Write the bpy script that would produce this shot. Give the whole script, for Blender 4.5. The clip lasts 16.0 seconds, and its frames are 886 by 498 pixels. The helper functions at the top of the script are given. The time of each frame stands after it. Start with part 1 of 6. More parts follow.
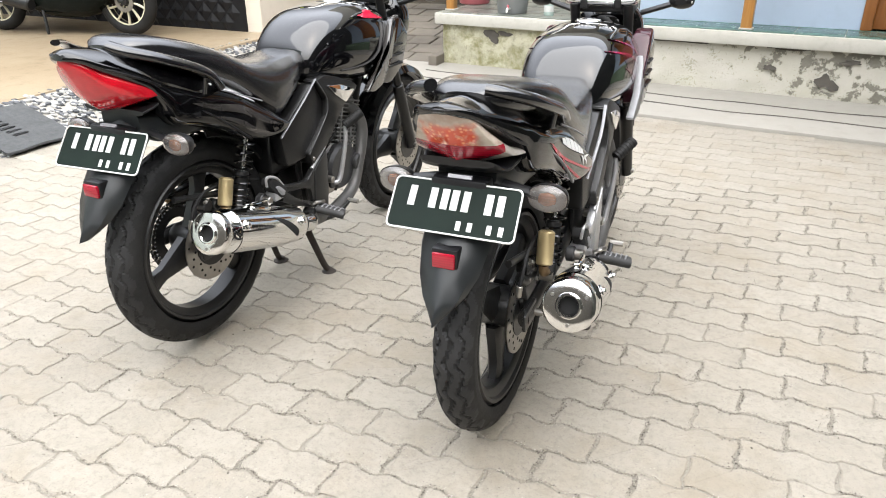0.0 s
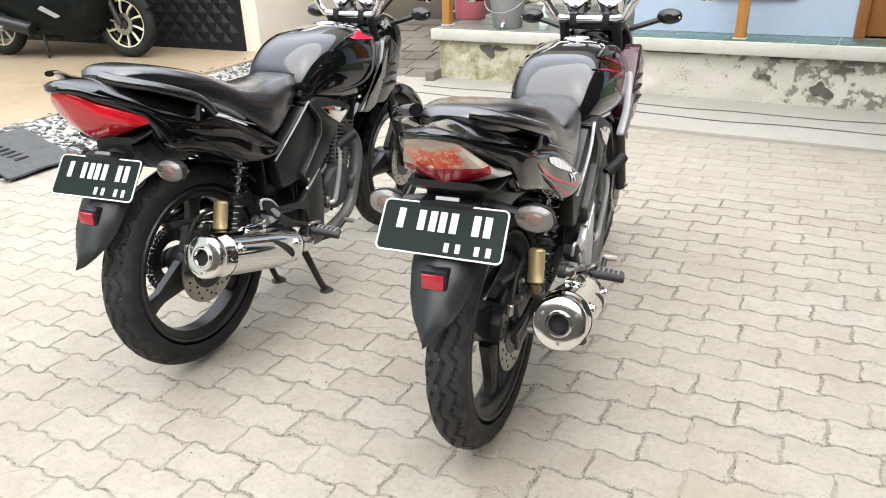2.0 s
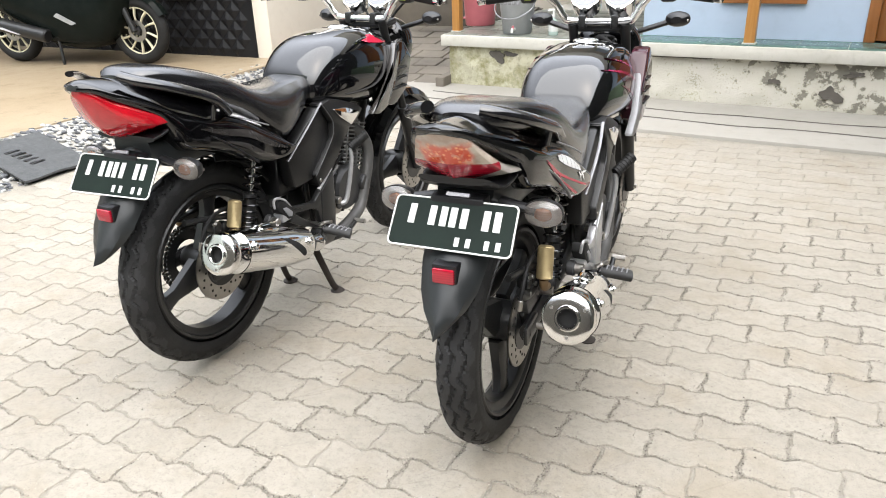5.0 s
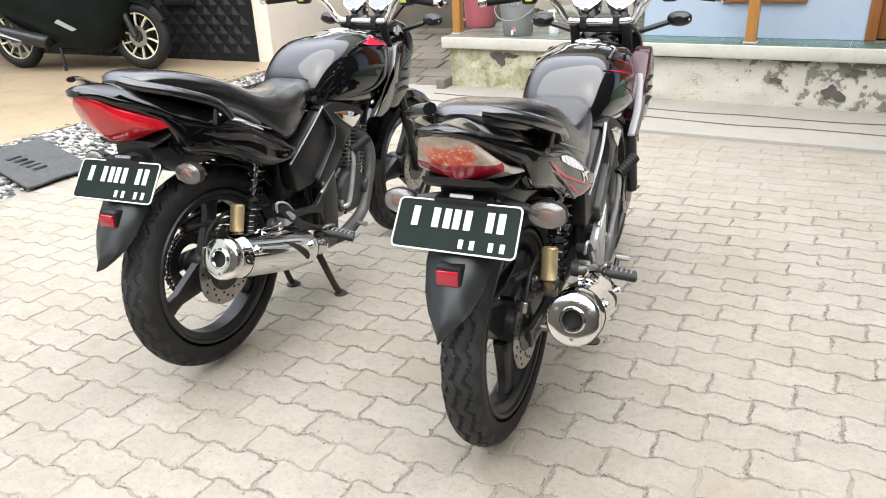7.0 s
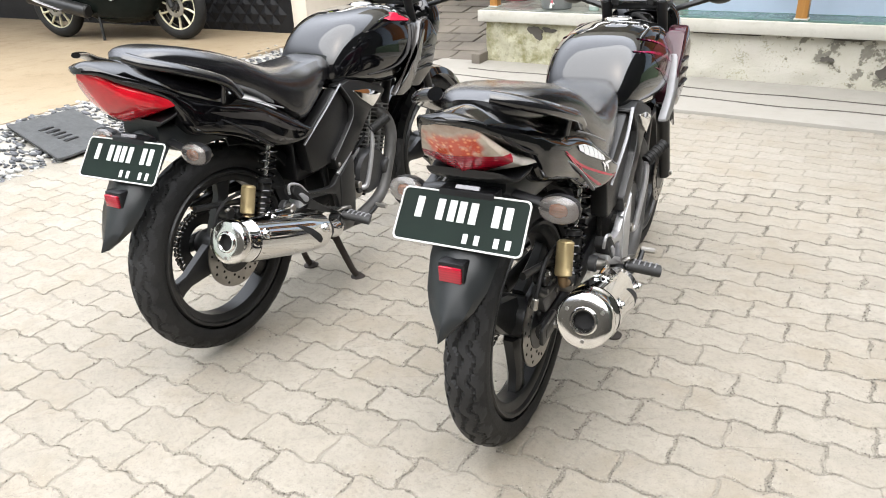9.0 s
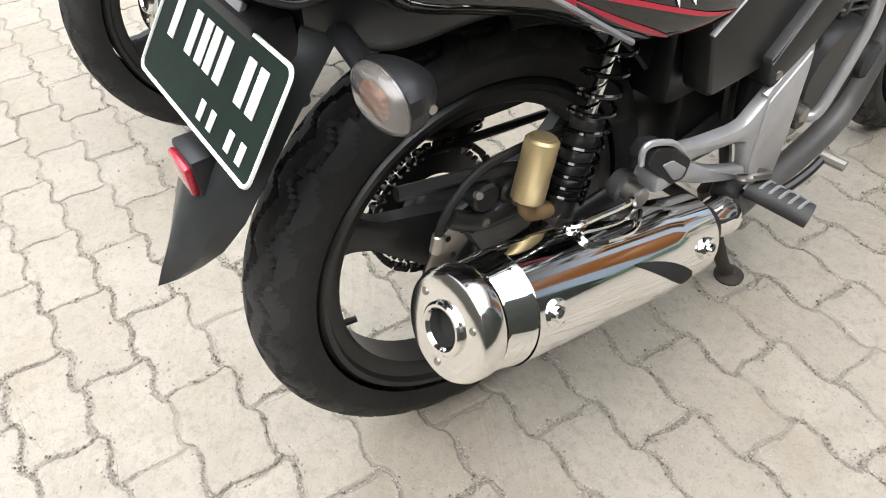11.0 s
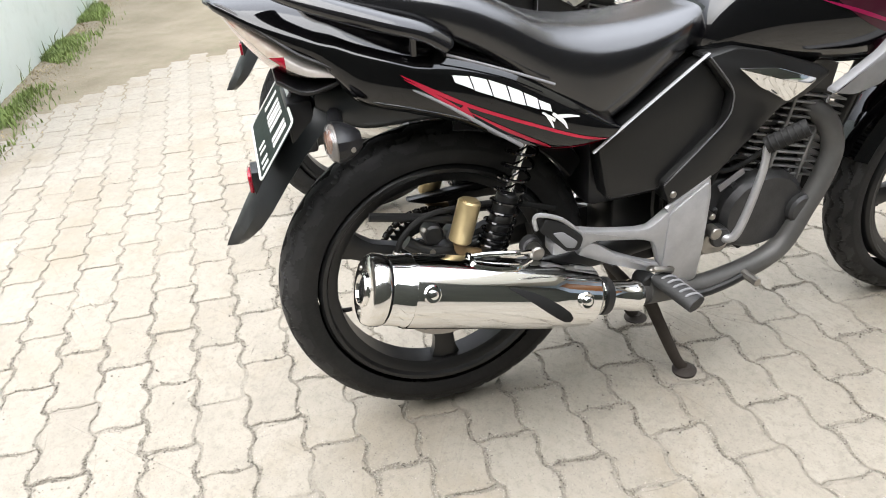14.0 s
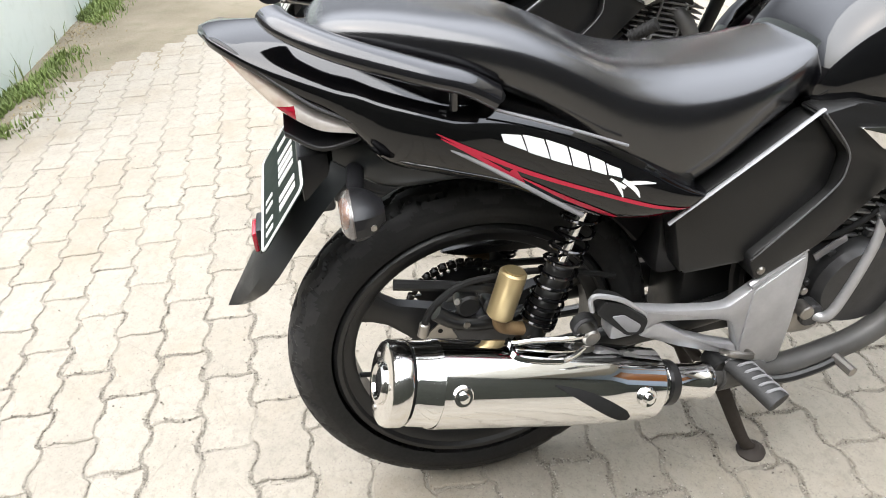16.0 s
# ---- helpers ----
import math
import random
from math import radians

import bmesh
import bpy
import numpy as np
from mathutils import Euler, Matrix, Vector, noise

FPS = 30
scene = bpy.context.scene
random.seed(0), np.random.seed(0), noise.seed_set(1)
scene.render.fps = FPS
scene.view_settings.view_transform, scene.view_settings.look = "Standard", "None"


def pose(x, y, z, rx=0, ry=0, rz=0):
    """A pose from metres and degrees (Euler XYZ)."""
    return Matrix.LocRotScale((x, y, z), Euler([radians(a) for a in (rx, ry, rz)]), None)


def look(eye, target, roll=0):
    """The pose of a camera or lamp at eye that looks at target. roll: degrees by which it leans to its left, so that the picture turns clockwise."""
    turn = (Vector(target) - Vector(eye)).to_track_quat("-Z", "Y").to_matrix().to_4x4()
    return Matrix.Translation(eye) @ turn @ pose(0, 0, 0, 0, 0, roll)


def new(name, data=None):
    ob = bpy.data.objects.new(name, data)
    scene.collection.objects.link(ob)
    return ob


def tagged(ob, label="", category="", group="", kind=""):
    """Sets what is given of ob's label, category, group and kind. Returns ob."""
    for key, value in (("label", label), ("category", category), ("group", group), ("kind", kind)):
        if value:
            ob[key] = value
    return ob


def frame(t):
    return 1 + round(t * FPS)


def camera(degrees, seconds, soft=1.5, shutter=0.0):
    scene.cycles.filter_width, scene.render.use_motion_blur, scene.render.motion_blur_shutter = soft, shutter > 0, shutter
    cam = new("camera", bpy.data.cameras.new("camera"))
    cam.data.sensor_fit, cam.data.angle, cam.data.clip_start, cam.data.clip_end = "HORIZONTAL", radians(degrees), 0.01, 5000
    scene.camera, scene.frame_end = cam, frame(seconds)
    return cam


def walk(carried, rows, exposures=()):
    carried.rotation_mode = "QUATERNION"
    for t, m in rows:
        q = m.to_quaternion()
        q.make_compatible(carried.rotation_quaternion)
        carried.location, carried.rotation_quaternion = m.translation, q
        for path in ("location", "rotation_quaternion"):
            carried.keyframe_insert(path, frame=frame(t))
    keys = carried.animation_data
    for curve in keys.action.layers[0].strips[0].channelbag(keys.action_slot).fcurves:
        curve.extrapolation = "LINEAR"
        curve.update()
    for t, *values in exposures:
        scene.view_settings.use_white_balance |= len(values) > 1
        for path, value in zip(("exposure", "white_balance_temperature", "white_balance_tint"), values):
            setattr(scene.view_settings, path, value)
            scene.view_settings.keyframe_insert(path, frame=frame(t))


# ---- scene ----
cam = camera(63.8, 16.0, soft=1.0)
PATH = [
    (0, (0.477, -1.472, 1.187), (-0.215, 0.202, 0.337), -0.5),
    (0.5, (0.485, -1.462, 1.191), (-0.16, 0.236, 0.354), -1.3),
    (1, (0.489, -1.455, 1.19), (-0.171, 0.231, 0.34), -1.1),
    (1.5, (0.502, -1.463, 1.198), (-0.192, 0.22, 0.368), -1.5),
    (2, (0.507, -1.466, 1.21), (-0.2, 0.216, 0.391), -1.8),
    (2.5, (0.509, -1.473, 1.203), (-0.227, 0.185, 0.361), -1.7),
    (3, (0.519, -1.475, 1.201), (-0.147, 0.215, 0.363), -1.2),
    (3.5, (0.517, -1.486, 1.201), (-0.18, 0.204, 0.39), -1.9),
    (4, (0.517, -1.497, 1.206), (-0.231, 0.18, 0.413), -1.5),
    (4.2, (0.517, -1.492, 1.201), (-0.216, 0.188, 0.4), -1.6),
    (6.3, (0.518, -1.511, 1.193), (-0.227, 0.166, 0.397), -2.5),
    (6.5, (0.516, -1.508, 1.191), (-0.22, 0.175, 0.399), -2.2),
    (7, (0.512, -1.495, 1.195), (-0.228, 0.185, 0.402), -2.6),
    (7.5, (0.508, -1.49, 1.201), (-0.243, 0.191, 0.419), -2.3),
    (8, (0.508, -1.492, 1.198), (-0.257, 0.179, 0.411), -2.2),
    (8.2, (0.508, -1.496, 1.199), (-0.27, 0.17, 0.414), -2.4),
    (10.3, (0.596, -0.815, 1.147), (-0.434, 0.477, 0.021), -1.7),
    (10.5, (0.591, -0.691, 1.109), (-0.527, 0.486, -0.059), -3.0),
    (11, (0.594, -0.436, 0.985), (-0.605, 0.357, -0.406), -4.3),
    (11.5, (0.639, -0.408, 0.981), (-0.671, 0.281, -0.364), -4.0),
    (12, (0.784, -0.412, 1.02), (-0.667, 0.237, -0.194), -3.7),
    (12.5, (0.864, -0.29, 0.957), (-0.694, 0.226, -0.186), -3.6),
    (13, (0.967, -0.248, 0.985), (-0.65, 0.188, -0.109), -4.8),
    (13.5, (1.083, -0.292, 1.032), (-0.578, 0.209, 0.036), -2.8),
    (14, (1.174, -0.323, 1.077), (-0.488, 0.132, 0.063), -4.6),
    (14.5, (1.16, -0.326, 1.071), (-0.498, 0.114, 0.042), -4.5),
    (15, (1.097, -0.312, 1.06), (-0.542, 0.107, -0.006), -4.5),
    (15.5, (0.988, -0.285, 1.053), (-0.626, 0.094, -0.066), -3.8),
    (16, (0.922, -0.242, 1.125), (-0.709, 0.083, 0.014), -3.8),
]
EXPOSURES = [(0.0, 1.99), (8.0, 1.99), (11.0, 1.97), (14.0, 2.08), (16.0, 2.11)]
walk(cam, [(t, look(eye, target, roll)) for t, eye, target, roll in PATH], exposures=EXPOSURES)

# ---- world and light: bright overcast sky ----
SUN_EL, SUN_AZ = 64, 145
world = bpy.data.worlds.new("world")
scene.world = world
world.use_nodes = True
wn = world.node_tree
bg = wn.nodes["Background"]
sky = wn.nodes.new("ShaderNodeTexSky")
sky.sky_type = "NISHITA"
sky.sun_disc = False
sky.sun_elevation, sky.sun_rotation = radians(SUN_EL), radians(SUN_AZ)
sky.air_density, sky.dust_density = 1.0, 4.0
cloud = wn.nodes.new("ShaderNodeMixRGB")
cloud.inputs[0].default_value = 0.80
cloud.inputs[2].default_value = (8.9, 9.25, 10.0, 1)
wn.links.new(sky.outputs[0], cloud.inputs[1])
# an overcast sky is brightest overhead and dims towards the horizon
sky_dir = wn.nodes.new("ShaderNodeTexCoord")
sky_sep = wn.nodes.new("ShaderNodeSeparateXYZ")
sky_grade = wn.nodes.new("ShaderNodeMapRange")
sky_grade.interpolation_type = "SMOOTHSTEP"
sky_grade.inputs["From Min"].default_value, sky_grade.inputs["From Max"].default_value = 0.34, 0.78
sky_grade.inputs["To Min"].default_value, sky_grade.inputs["To Max"].default_value = 0.28, 2.0
sky_mul = wn.nodes.new("ShaderNodeMixRGB")
sky_mul.blend_type = "MULTIPLY"
sky_mul.inputs[0].default_value = 1.0
wn.links.new(sky_dir.outputs["Generated"], sky_sep.inputs[0])
wn.links.new(sky_sep.outputs["Z"], sky_grade.inputs[0])
wn.links.new(cloud.outputs[0], sky_mul.inputs[1])
wn.links.new(sky_grade.outputs[0], sky_mul.inputs[2])
wn.links.new(sky_mul.outputs[0], bg.inputs[0])
bg.inputs[1].default_value = 0.067
sun_data = bpy.data.lights.new("sun", "SUN")
sun_data.energy, sun_data.angle, sun_data.color = 1.35, radians(95), (1.0, 0.98, 0.925)
sun = new("sun", sun_data)
sun.matrix_world = look((0, 0, 8), Vector((0, 0, 8)) - Vector((math.sin(radians(SUN_AZ)) * math.cos(radians(SUN_EL)), math.cos(radians(SUN_AZ)) * math.cos(radians(SUN_EL)), math.sin(radians(SUN_EL)))))


# ---- materials ----
class Mat:
    """A small node builder round one Principled surface."""

    def __init__(self, name, colour=(0.5, 0.5, 0.5), rough=0.5, metal=0.0, coat=0.0, spec=0.5, transmission=0.0, ior=1.45):
        self.m = bpy.data.materials.new(name)
        self.m.use_nodes = True
        self.t = self.m.node_tree
        self.b = self.t.nodes["Principled BSDF"]
        self.set("Base Color", (*colour, 1)), self.set("Roughness", rough), self.set("Metallic", metal)
        self.set("Coat Weight", coat), self.set("Coat Roughness", 0.04), self.set("Coat IOR", 1.5), self.set("Specular IOR Level", spec)
        self.set("Transmission Weight", transmission), self.set("IOR", ior)

    def set(self, key, value):
        self.b.inputs[key].default_value = value

    def node(self, kind, **values):
        n = self.t.nodes.new(kind)
        for key, value in values.items():
            n.inputs[key.replace("_", " ")].default_value = value
        return n

    def link(self, a, b):
        self.t.links.new(a, b)

    def coords(self, which="Object"):
        return self.node("ShaderNodeTexCoord").outputs[which]

    def noise(self, scale, detail=6.0, rough=0.6, vector=None):
        n = self.node("ShaderNodeTexNoise", Scale=scale, Detail=detail, Roughness=rough)
        self.link(vector or self.coords(), n.inputs["Vector"])
        return n.outputs["Fac"]

    def ramp(self, fac, stops):
        n = self.node("ShaderNodeValToRGB")
        e = n.color_ramp.elements
        while len(e) < len(stops):
            e.new(0.5)
        for k, (p, c) in zip(e, stops):
            k.position, k.color = p, (*c, 1) if len(c) == 3 else c
        self.link(fac, n.inputs[0])
        return n.outputs[0]

    def mix(self, fac, a, b, kind="MIX"):
        n = self.node("ShaderNodeMixRGB")
        n.blend_type = kind
        for k, v in zip((0, 1, 2), (fac, a, b)):
            if isinstance(v, (int, float)):
                n.inputs[k].default_value = v
            elif isinstance(v, tuple):
                n.inputs[k].default_value = (*v, 1)
            else:
                self.link(v, n.inputs[k])
        return n.outputs[0]

    def math(self, op, a, b=0.0):
        n = self.node("ShaderNodeMath")
        n.operation = op
        for k, v in zip((0, 1), (a, b)):
            if isinstance(v, (int, float)):
                n.inputs[k].default_value = v
            else:
                self.link(v, n.inputs[k])
        return n.outputs[0]

    def bump(self, height, strength=0.3, distance=0.01):
        n = self.node("ShaderNodeBump", Strength=strength, Distance=distance)
        self.link(height, n.inputs["Height"])
        self.link(n.outputs[0], self.b.inputs["Normal"])

    def colour(self, out):
        self.link(out, self.b.inputs["Base Color"])

    def rough(self, fac, lo, hi):
        n = self.node("ShaderNodeMapRange", To_Min=lo, To_Max=hi)
        self.link(fac, n.inputs[0])
        self.link(n.outputs[0], self.b.inputs["Roughness"])


def plain(name, colour, rough=0.5, metal=0.0, coat=0.0, grain=60.0, vary=0.12, bump=0.05, spec=0.5):
    """A surface with fine grain and a little wear."""
    m = Mat(name, colour, rough, metal, coat, spec)
    f = m.noise(grain)
    g = m.noise(grain / 9)
    lo, hi = tuple(c * (1 - vary) for c in colour), tuple(min(1, c * (1 + vary)) for c in colour)
    m.colour(m.mix(m.ramp(g, [(0.3, (0, 0, 0)), (0.7, (1, 1, 1))]), lo, hi))
    m.rough(f, max(0.02, rough - 0.08), min(1, rough + 0.08))
    if bump:
        m.bump(f, bump, 0.002)
    return m.m


def paver_mat():
    m = Mat("concrete_paver", rough=0.9)
    r = m.node("ShaderNodeObjectInfo").outputs["Random"]
    g = m.node("ShaderNodeNewGeometry").outputs["Random Per Island"]
    v = m.math("ADD", m.math("MULTIPLY", r, 0.5), m.math("MULTIPLY", g, 0.5))
    base = m.ramp(v, [(0.1, (0.231, 0.207, 0.172)), (0.5, (0.258, 0.234, 0.194)), (0.9, (0.282, 0.258, 0.219))])
    w = m.node("ShaderNodeNewGeometry").outputs["Position"]
    big = m.noise(1.3, 5, 0.6, w)
    mid = m.noise(14, 6, 0.65, w)
    fine = m.noise(230, 4, 0.7, w)
    c = m.mix(m.ramp(big, [(0.35, (0, 0, 0)), (0.7, (1, 1, 1))]), base, m.mix(0.5, base, (0.286, 0.255, 0.209), "MIX"))
    c = m.mix(m.ramp(mid, [(0.32, (0.45, 0.45, 0.45)), (0.58, (0, 0, 0))]), c, (0.197, 0.180, 0.150))
    c = m.mix(m.ramp(m.noise(52, 5, 0.72, w), [(0.36, (0.5, 0.5, 0.5)), (0.50, (0, 0, 0))]), c, (0.178, 0.160, 0.130))
    warm = m.noise(2.6, 6, 0.68, w)
    c = m.mix(m.ramp(warm, [(0.50, (0, 0, 0)), (0.66, (0.55, 0.55, 0.55))]), c, (0.205, 0.172, 0.125))
    pock = m.node("ShaderNodeTexVoronoi", Scale=95.0)
    m.link(w, pock.inputs["Vector"])
    c = m.mix(m.ramp(pock.outputs["Distance"], [(0.05, (0.7, 0.7, 0.7)), (0.13, (0, 0, 0))]), c, (0.136, 0.126, 0.105))
    c = m.mix(m.ramp(fine, [(0.30, (0.75, 0.75, 0.75)), (0.43, (0, 0, 0))]), c, (0.129, 0.121, 0.105))
    c = m.mix(m.ramp(fine, [(0.60, (0, 0, 0)), (0.72, (0.5, 0.5, 0.5))]), c, (0.340, 0.316, 0.272))
    m.colour(c)
    m.bump(m.math("ADD", m.math("MULTIPLY", fine, 0.5), mid), 0.35, 0.004)
    return m.m


def soil_mat():
    m = Mat("joint_sand", rough=1.0)
    w = m.node("ShaderNodeNewGeometry").outputs["Position"]
    a, b = m.noise(190, 6, 0.7, w), m.noise(4, 5, 0.6, w)
    c = m.mix(m.ramp(a, [(0.34, (0, 0, 0)), (0.46, (1, 1, 1))]), (0.062, 0.055, 0.045), (0.27, 0.246, 0.206))
    gap = m.ramp(m.noise(22, 5, 0.7, w), [(0.42, (0, 0, 0)), (0.57, (0.9, 0.9, 0.9))])
    c = m.mix(gap, c, (0.265, 0.242, 0.203))
    m.colour(m.mix(m.math("MULTIPLY", b, 0.2), c, (0.102, 0.099, 0.071)))
    m.bump(a, 0.8, 0.008)
    return m.m


def carport_mat():
    """Worn tan screed, stained and faintly polished."""
    m = Mat("tan_screed_floor", rough=0.3)
    w = m.node("ShaderNodeNewGeometry").outputs["Position"]
    big, mid, fine = m.noise(0.9, 7, 0.65, w), m.noise(5.5, 8, 0.7, w), m.noise(70, 5, 0.6, w)
    c = m.mix(m.ramp(big, [(0.35, (0, 0, 0)), (0.68, (1, 1, 1))]), (0.278, 0.223, 0.152), (0.228, 0.177, 0.116))
    c = m.mix(m.ramp(mid, [(0.54, (0, 0, 0)), (0.68, (0.55, 0.55, 0.55))]), c, (0.152, 0.116, 0.072))
    m.colour(m.mix(m.ramp(fine, [(0.30, (0.4, 0.4, 0.4)), (0.48, (0, 0, 0))]), c, (0.143, 0.110, 0.072)))
    m.rough(mid, 0.18, 0.48)
    m.bump(mid, 0.1, 0.004)
    return m.m


def grit_mat():
    m = Mat("grit_stone", rough=0.9)
    g = m.node("ShaderNodeNewGeometry").outputs["Random Per Island"]
    m.colour(m.ramp(g, [(0.0, (0.065, 0.058, 0.047)), (0.16, (0.14, 0.125, 0.105)), (0.32, (0.26, 0.238, 0.20)), (1.0, (0.40, 0.37, 0.32))]))
    return m.m


def dirt_mat():
    m = Mat("packed_dirt", rough=1.0)
    w = m.node("ShaderNodeNewGeometry").outputs["Position"]
    a, b, c3 = m.noise(45, 6, 0.7, w), m.noise(2.2, 6, 0.6, w), m.noise(9, 5, 0.6, w)
    c = m.mix(m.ramp(b, [(0.35, (0, 0, 0)), (0.65, (1, 1, 1))]), (0.13, 0.108, 0.070), (0.215, 0.185, 0.135))
    c = m.mix(m.ramp(c3, [(0.5, (0, 0, 0)), (0.7, (0.6, 0.6, 0.6))]), c, (0.122, 0.114, 0.065))
    m.colour(m.mix(m.math("MULTIPLY", a, 0.5), c, (0.20, 0.172, 0.13)))
    m.bump(a, 0.6, 0.01)
    return m.m


def plaster_mat(name, colour, stain=(0.170, 0.163, 0.136), amount=0.25, scale=1.6, moss=None, bump=0.25):
    m = Mat(name, rough=0.9)
    w = m.node("ShaderNodeNewGeometry").outputs["Position"]
    big, mid, fine = m.noise(scale, 7, 0.65, w), m.noise(scale * 7, 6, 0.65, w), m.noise(150, 4, 0.6, w)
    c = m.mix(m.ramp(big, [(0.42, (0, 0, 0)), (0.75, (amount, amount, amount))]), colour, stain)
    c = m.mix(m.ramp(mid, [(0.52, (0, 0, 0)), (0.75, (amount, amount, amount))]), c, stain)
    if moss:
        c = m.mix(m.ramp(m.noise(scale * 2.3, 8, 0.7, w), [(0.46, (0, 0, 0)), (0.62, (0.85, 0.85, 0.85))]), c, moss)
    m.colour(c)
    m.bump(m.math("ADD", fine, m.math("MULTIPLY", mid, 2.0)), bump, 0.006)
    return m.m


def peel_mat():
    """Old cream plaster, speckled, peeling to grey brown mortar more and more towards one end."""
    m = Mat("weathered_plaster", rough=0.92)
    w = m.node("ShaderNodeNewGeometry").outputs["Position"]
    sep = m.node("ShaderNodeSeparateXYZ")
    m.link(w, sep.inputs[0])
    zone = m.node("ShaderNodeMapRange", From_Min=-0.3, From_Max=1.3, To_Min=-0.16, To_Max=0.03)
    m.link(sep.outputs["X"], zone.inputs[0])
    high = m.node("ShaderNodeMapRange", From_Min=0.02, From_Max=0.34, To_Min=-0.05, To_Max=0.05)
    m.link(sep.outputs["Z"], high.inputs[0])
    big, mid, fine = m.noise(3.1, 6, 0.6, w), m.noise(11, 9, 0.68, w), m.noise(60, 6, 0.7, w)
    f = m.math("ADD", m.math("ADD", m.math("MULTIPLY", mid, 0.75), m.math("MULTIPLY", big, 0.35)), m.math("ADD", zone.outputs[0], high.outputs[0]))
    base = m.mix(m.ramp(big, [(0.35, (0, 0, 0)), (0.7, (1, 1, 1))]), (0.50, 0.477, 0.423), (0.44, 0.423, 0.345))
    base = m.mix(m.ramp(m.math("ADD", m.math("MULTIPLY", fine, 0.6), m.math("MULTIPLY", mid, 0.5)), [(0.60, (0, 0, 0)), (0.66, (0.7, 0.7, 0.7))]), base, (0.272, 0.258, 0.177))
    peel = m.ramp(f, [(0.585, (0, 0, 0)), (0.605, (1, 1, 1))])
    edge = m.ramp(f, [(0.560, (0, 0, 0)), (0.590, (0.55, 0.55, 0.55))])
    c = m.mix(edge, base, (0.313, 0.292, 0.224))
    m.colour(m.mix(peel, c, m.mix(fine, (0.136, 0.129, 0.105), (0.245, 0.231, 0.190))))
    m.bump(m.math("ADD", m.math("MULTIPLY", peel, -1.2), m.math("ADD", fine, mid)), 0.6, 0.008)
    return m.m


def wood_mat(name, a, b, rough=0.35):
    m = Mat(name, rough=rough, coat=0.3)
    n = m.node("ShaderNodeMapping")
    n.inputs["Scale"].default_value = (18, 18, 1.4)
    m.link(m.coords(), n.inputs[0])
    f = m.noise(2.4, 8, 0.6, n.outputs[0])
    m.colour(m.mix(m.ramp(f, [(0.35, (0, 0, 0)), (0.68, (1, 1, 1))]), a, b))
    m.bump(f, 0.15, 0.003)
    return m.m


def seat_mat():
    m = Mat("seat_vinyl", (0.006, 0.006, 0.007), 0.30, spec=0.2)
    v = m.node("ShaderNodeTexVoronoi", Scale=520.0)
    m.link(m.coords(), v.inputs["Vector"])
    f = m.noise(7)
    m.rough(f, 0.24, 0.29)
    m.set("Coat Weight", 1.0), m.set("Coat Roughness", 0.19), m.set("Coat IOR", 1.68)
    m.bump(v.outputs["Distance"], 0.16, 0.0012)
    return m.m


def gloss_mat(name, colour, dust=0.1, coat=1.0):
    m = Mat(name, colour, 0.12, 0.0, coat)
    d = m.noise(9, 7, 0.65)
    s = m.noise(400, 2, 0.5)
    m.colour(m.mix(m.math("MULTIPLY", m.ramp(d, [(0.45, (0, 0, 0)), (0.8, (1, 1, 1))]), dust), colour, (0.14, 0.135, 0.13)))
    m.rough(m.math("MULTIPLY", d, s), 0.04, 0.14)
    m.set("Specular IOR Level", 0.42)
    return m.m


def chrome_mat():
    m = Mat("chrome", (0.80, 0.80, 0.79), 0.05, 1.0)
    d, s = m.noise(9, 7, 0.7), m.noise(320, 3, 0.6)
    m.rough(m.ramp(d, [(0.45, (0, 0, 0)), (0.8, (1, 1, 1))]), 0.025, 0.16)
    m.colour(m.mix(m.ramp(m.math("MULTIPLY", d, s), [(0.34, (0, 0, 0)), (0.5, (0.4, 0.4, 0.4))]), (0.80, 0.80, 0.79), (0.45, 0.42, 0.38)))
    return m.m


def rubber_mat():
    m = Mat("tyre_rubber", (0.014, 0.014, 0.014), 0.62, spec=0.35)
    d, f = m.noise(10, 7, 0.65), m.noise(180, 4, 0.6)
    m.colour(m.mix(m.ramp(d, [(0.4, (0, 0, 0)), (0.8, (0.45, 0.45, 0.45))]), (0.008, 0.008, 0.008), (0.030, 0.029, 0.027)))
    m.rough(f, 0.5, 0.78)
    m.bump(f, 0.12, 0.002)
    return m.m


def lens_mat(name, colour, rough=0.06, trans=0.0, rib=1.0):
    m = Mat(name, colour, rough, 0.0, 0.7, 0.5, trans, 1.49)
    w = m.node("ShaderNodeTexWave", Scale=60.0, Distortion=0.6)
    w.bands_direction = "Z"
    m.link(m.coords(), w.inputs["Vector"])
    dark = tuple(c * 0.62 for c in colour)
    blot = m.ramp(m.noise(26, 4, 0.6), [(0.40, (0, 0, 0)), (0.62, (1, 1, 1))])
    shade = m.math("ADD", m.math("MULTIPLY", w.outputs["Fac"], 0.55 * rib), m.math("MULTIPLY", blot, 0.55 * (1 - rib)))
    m.colour(m.mix(shade, colour, dark))
    m.bump(w.outputs["Fac"], 0.12 * rib, 0.003)
    return m.m


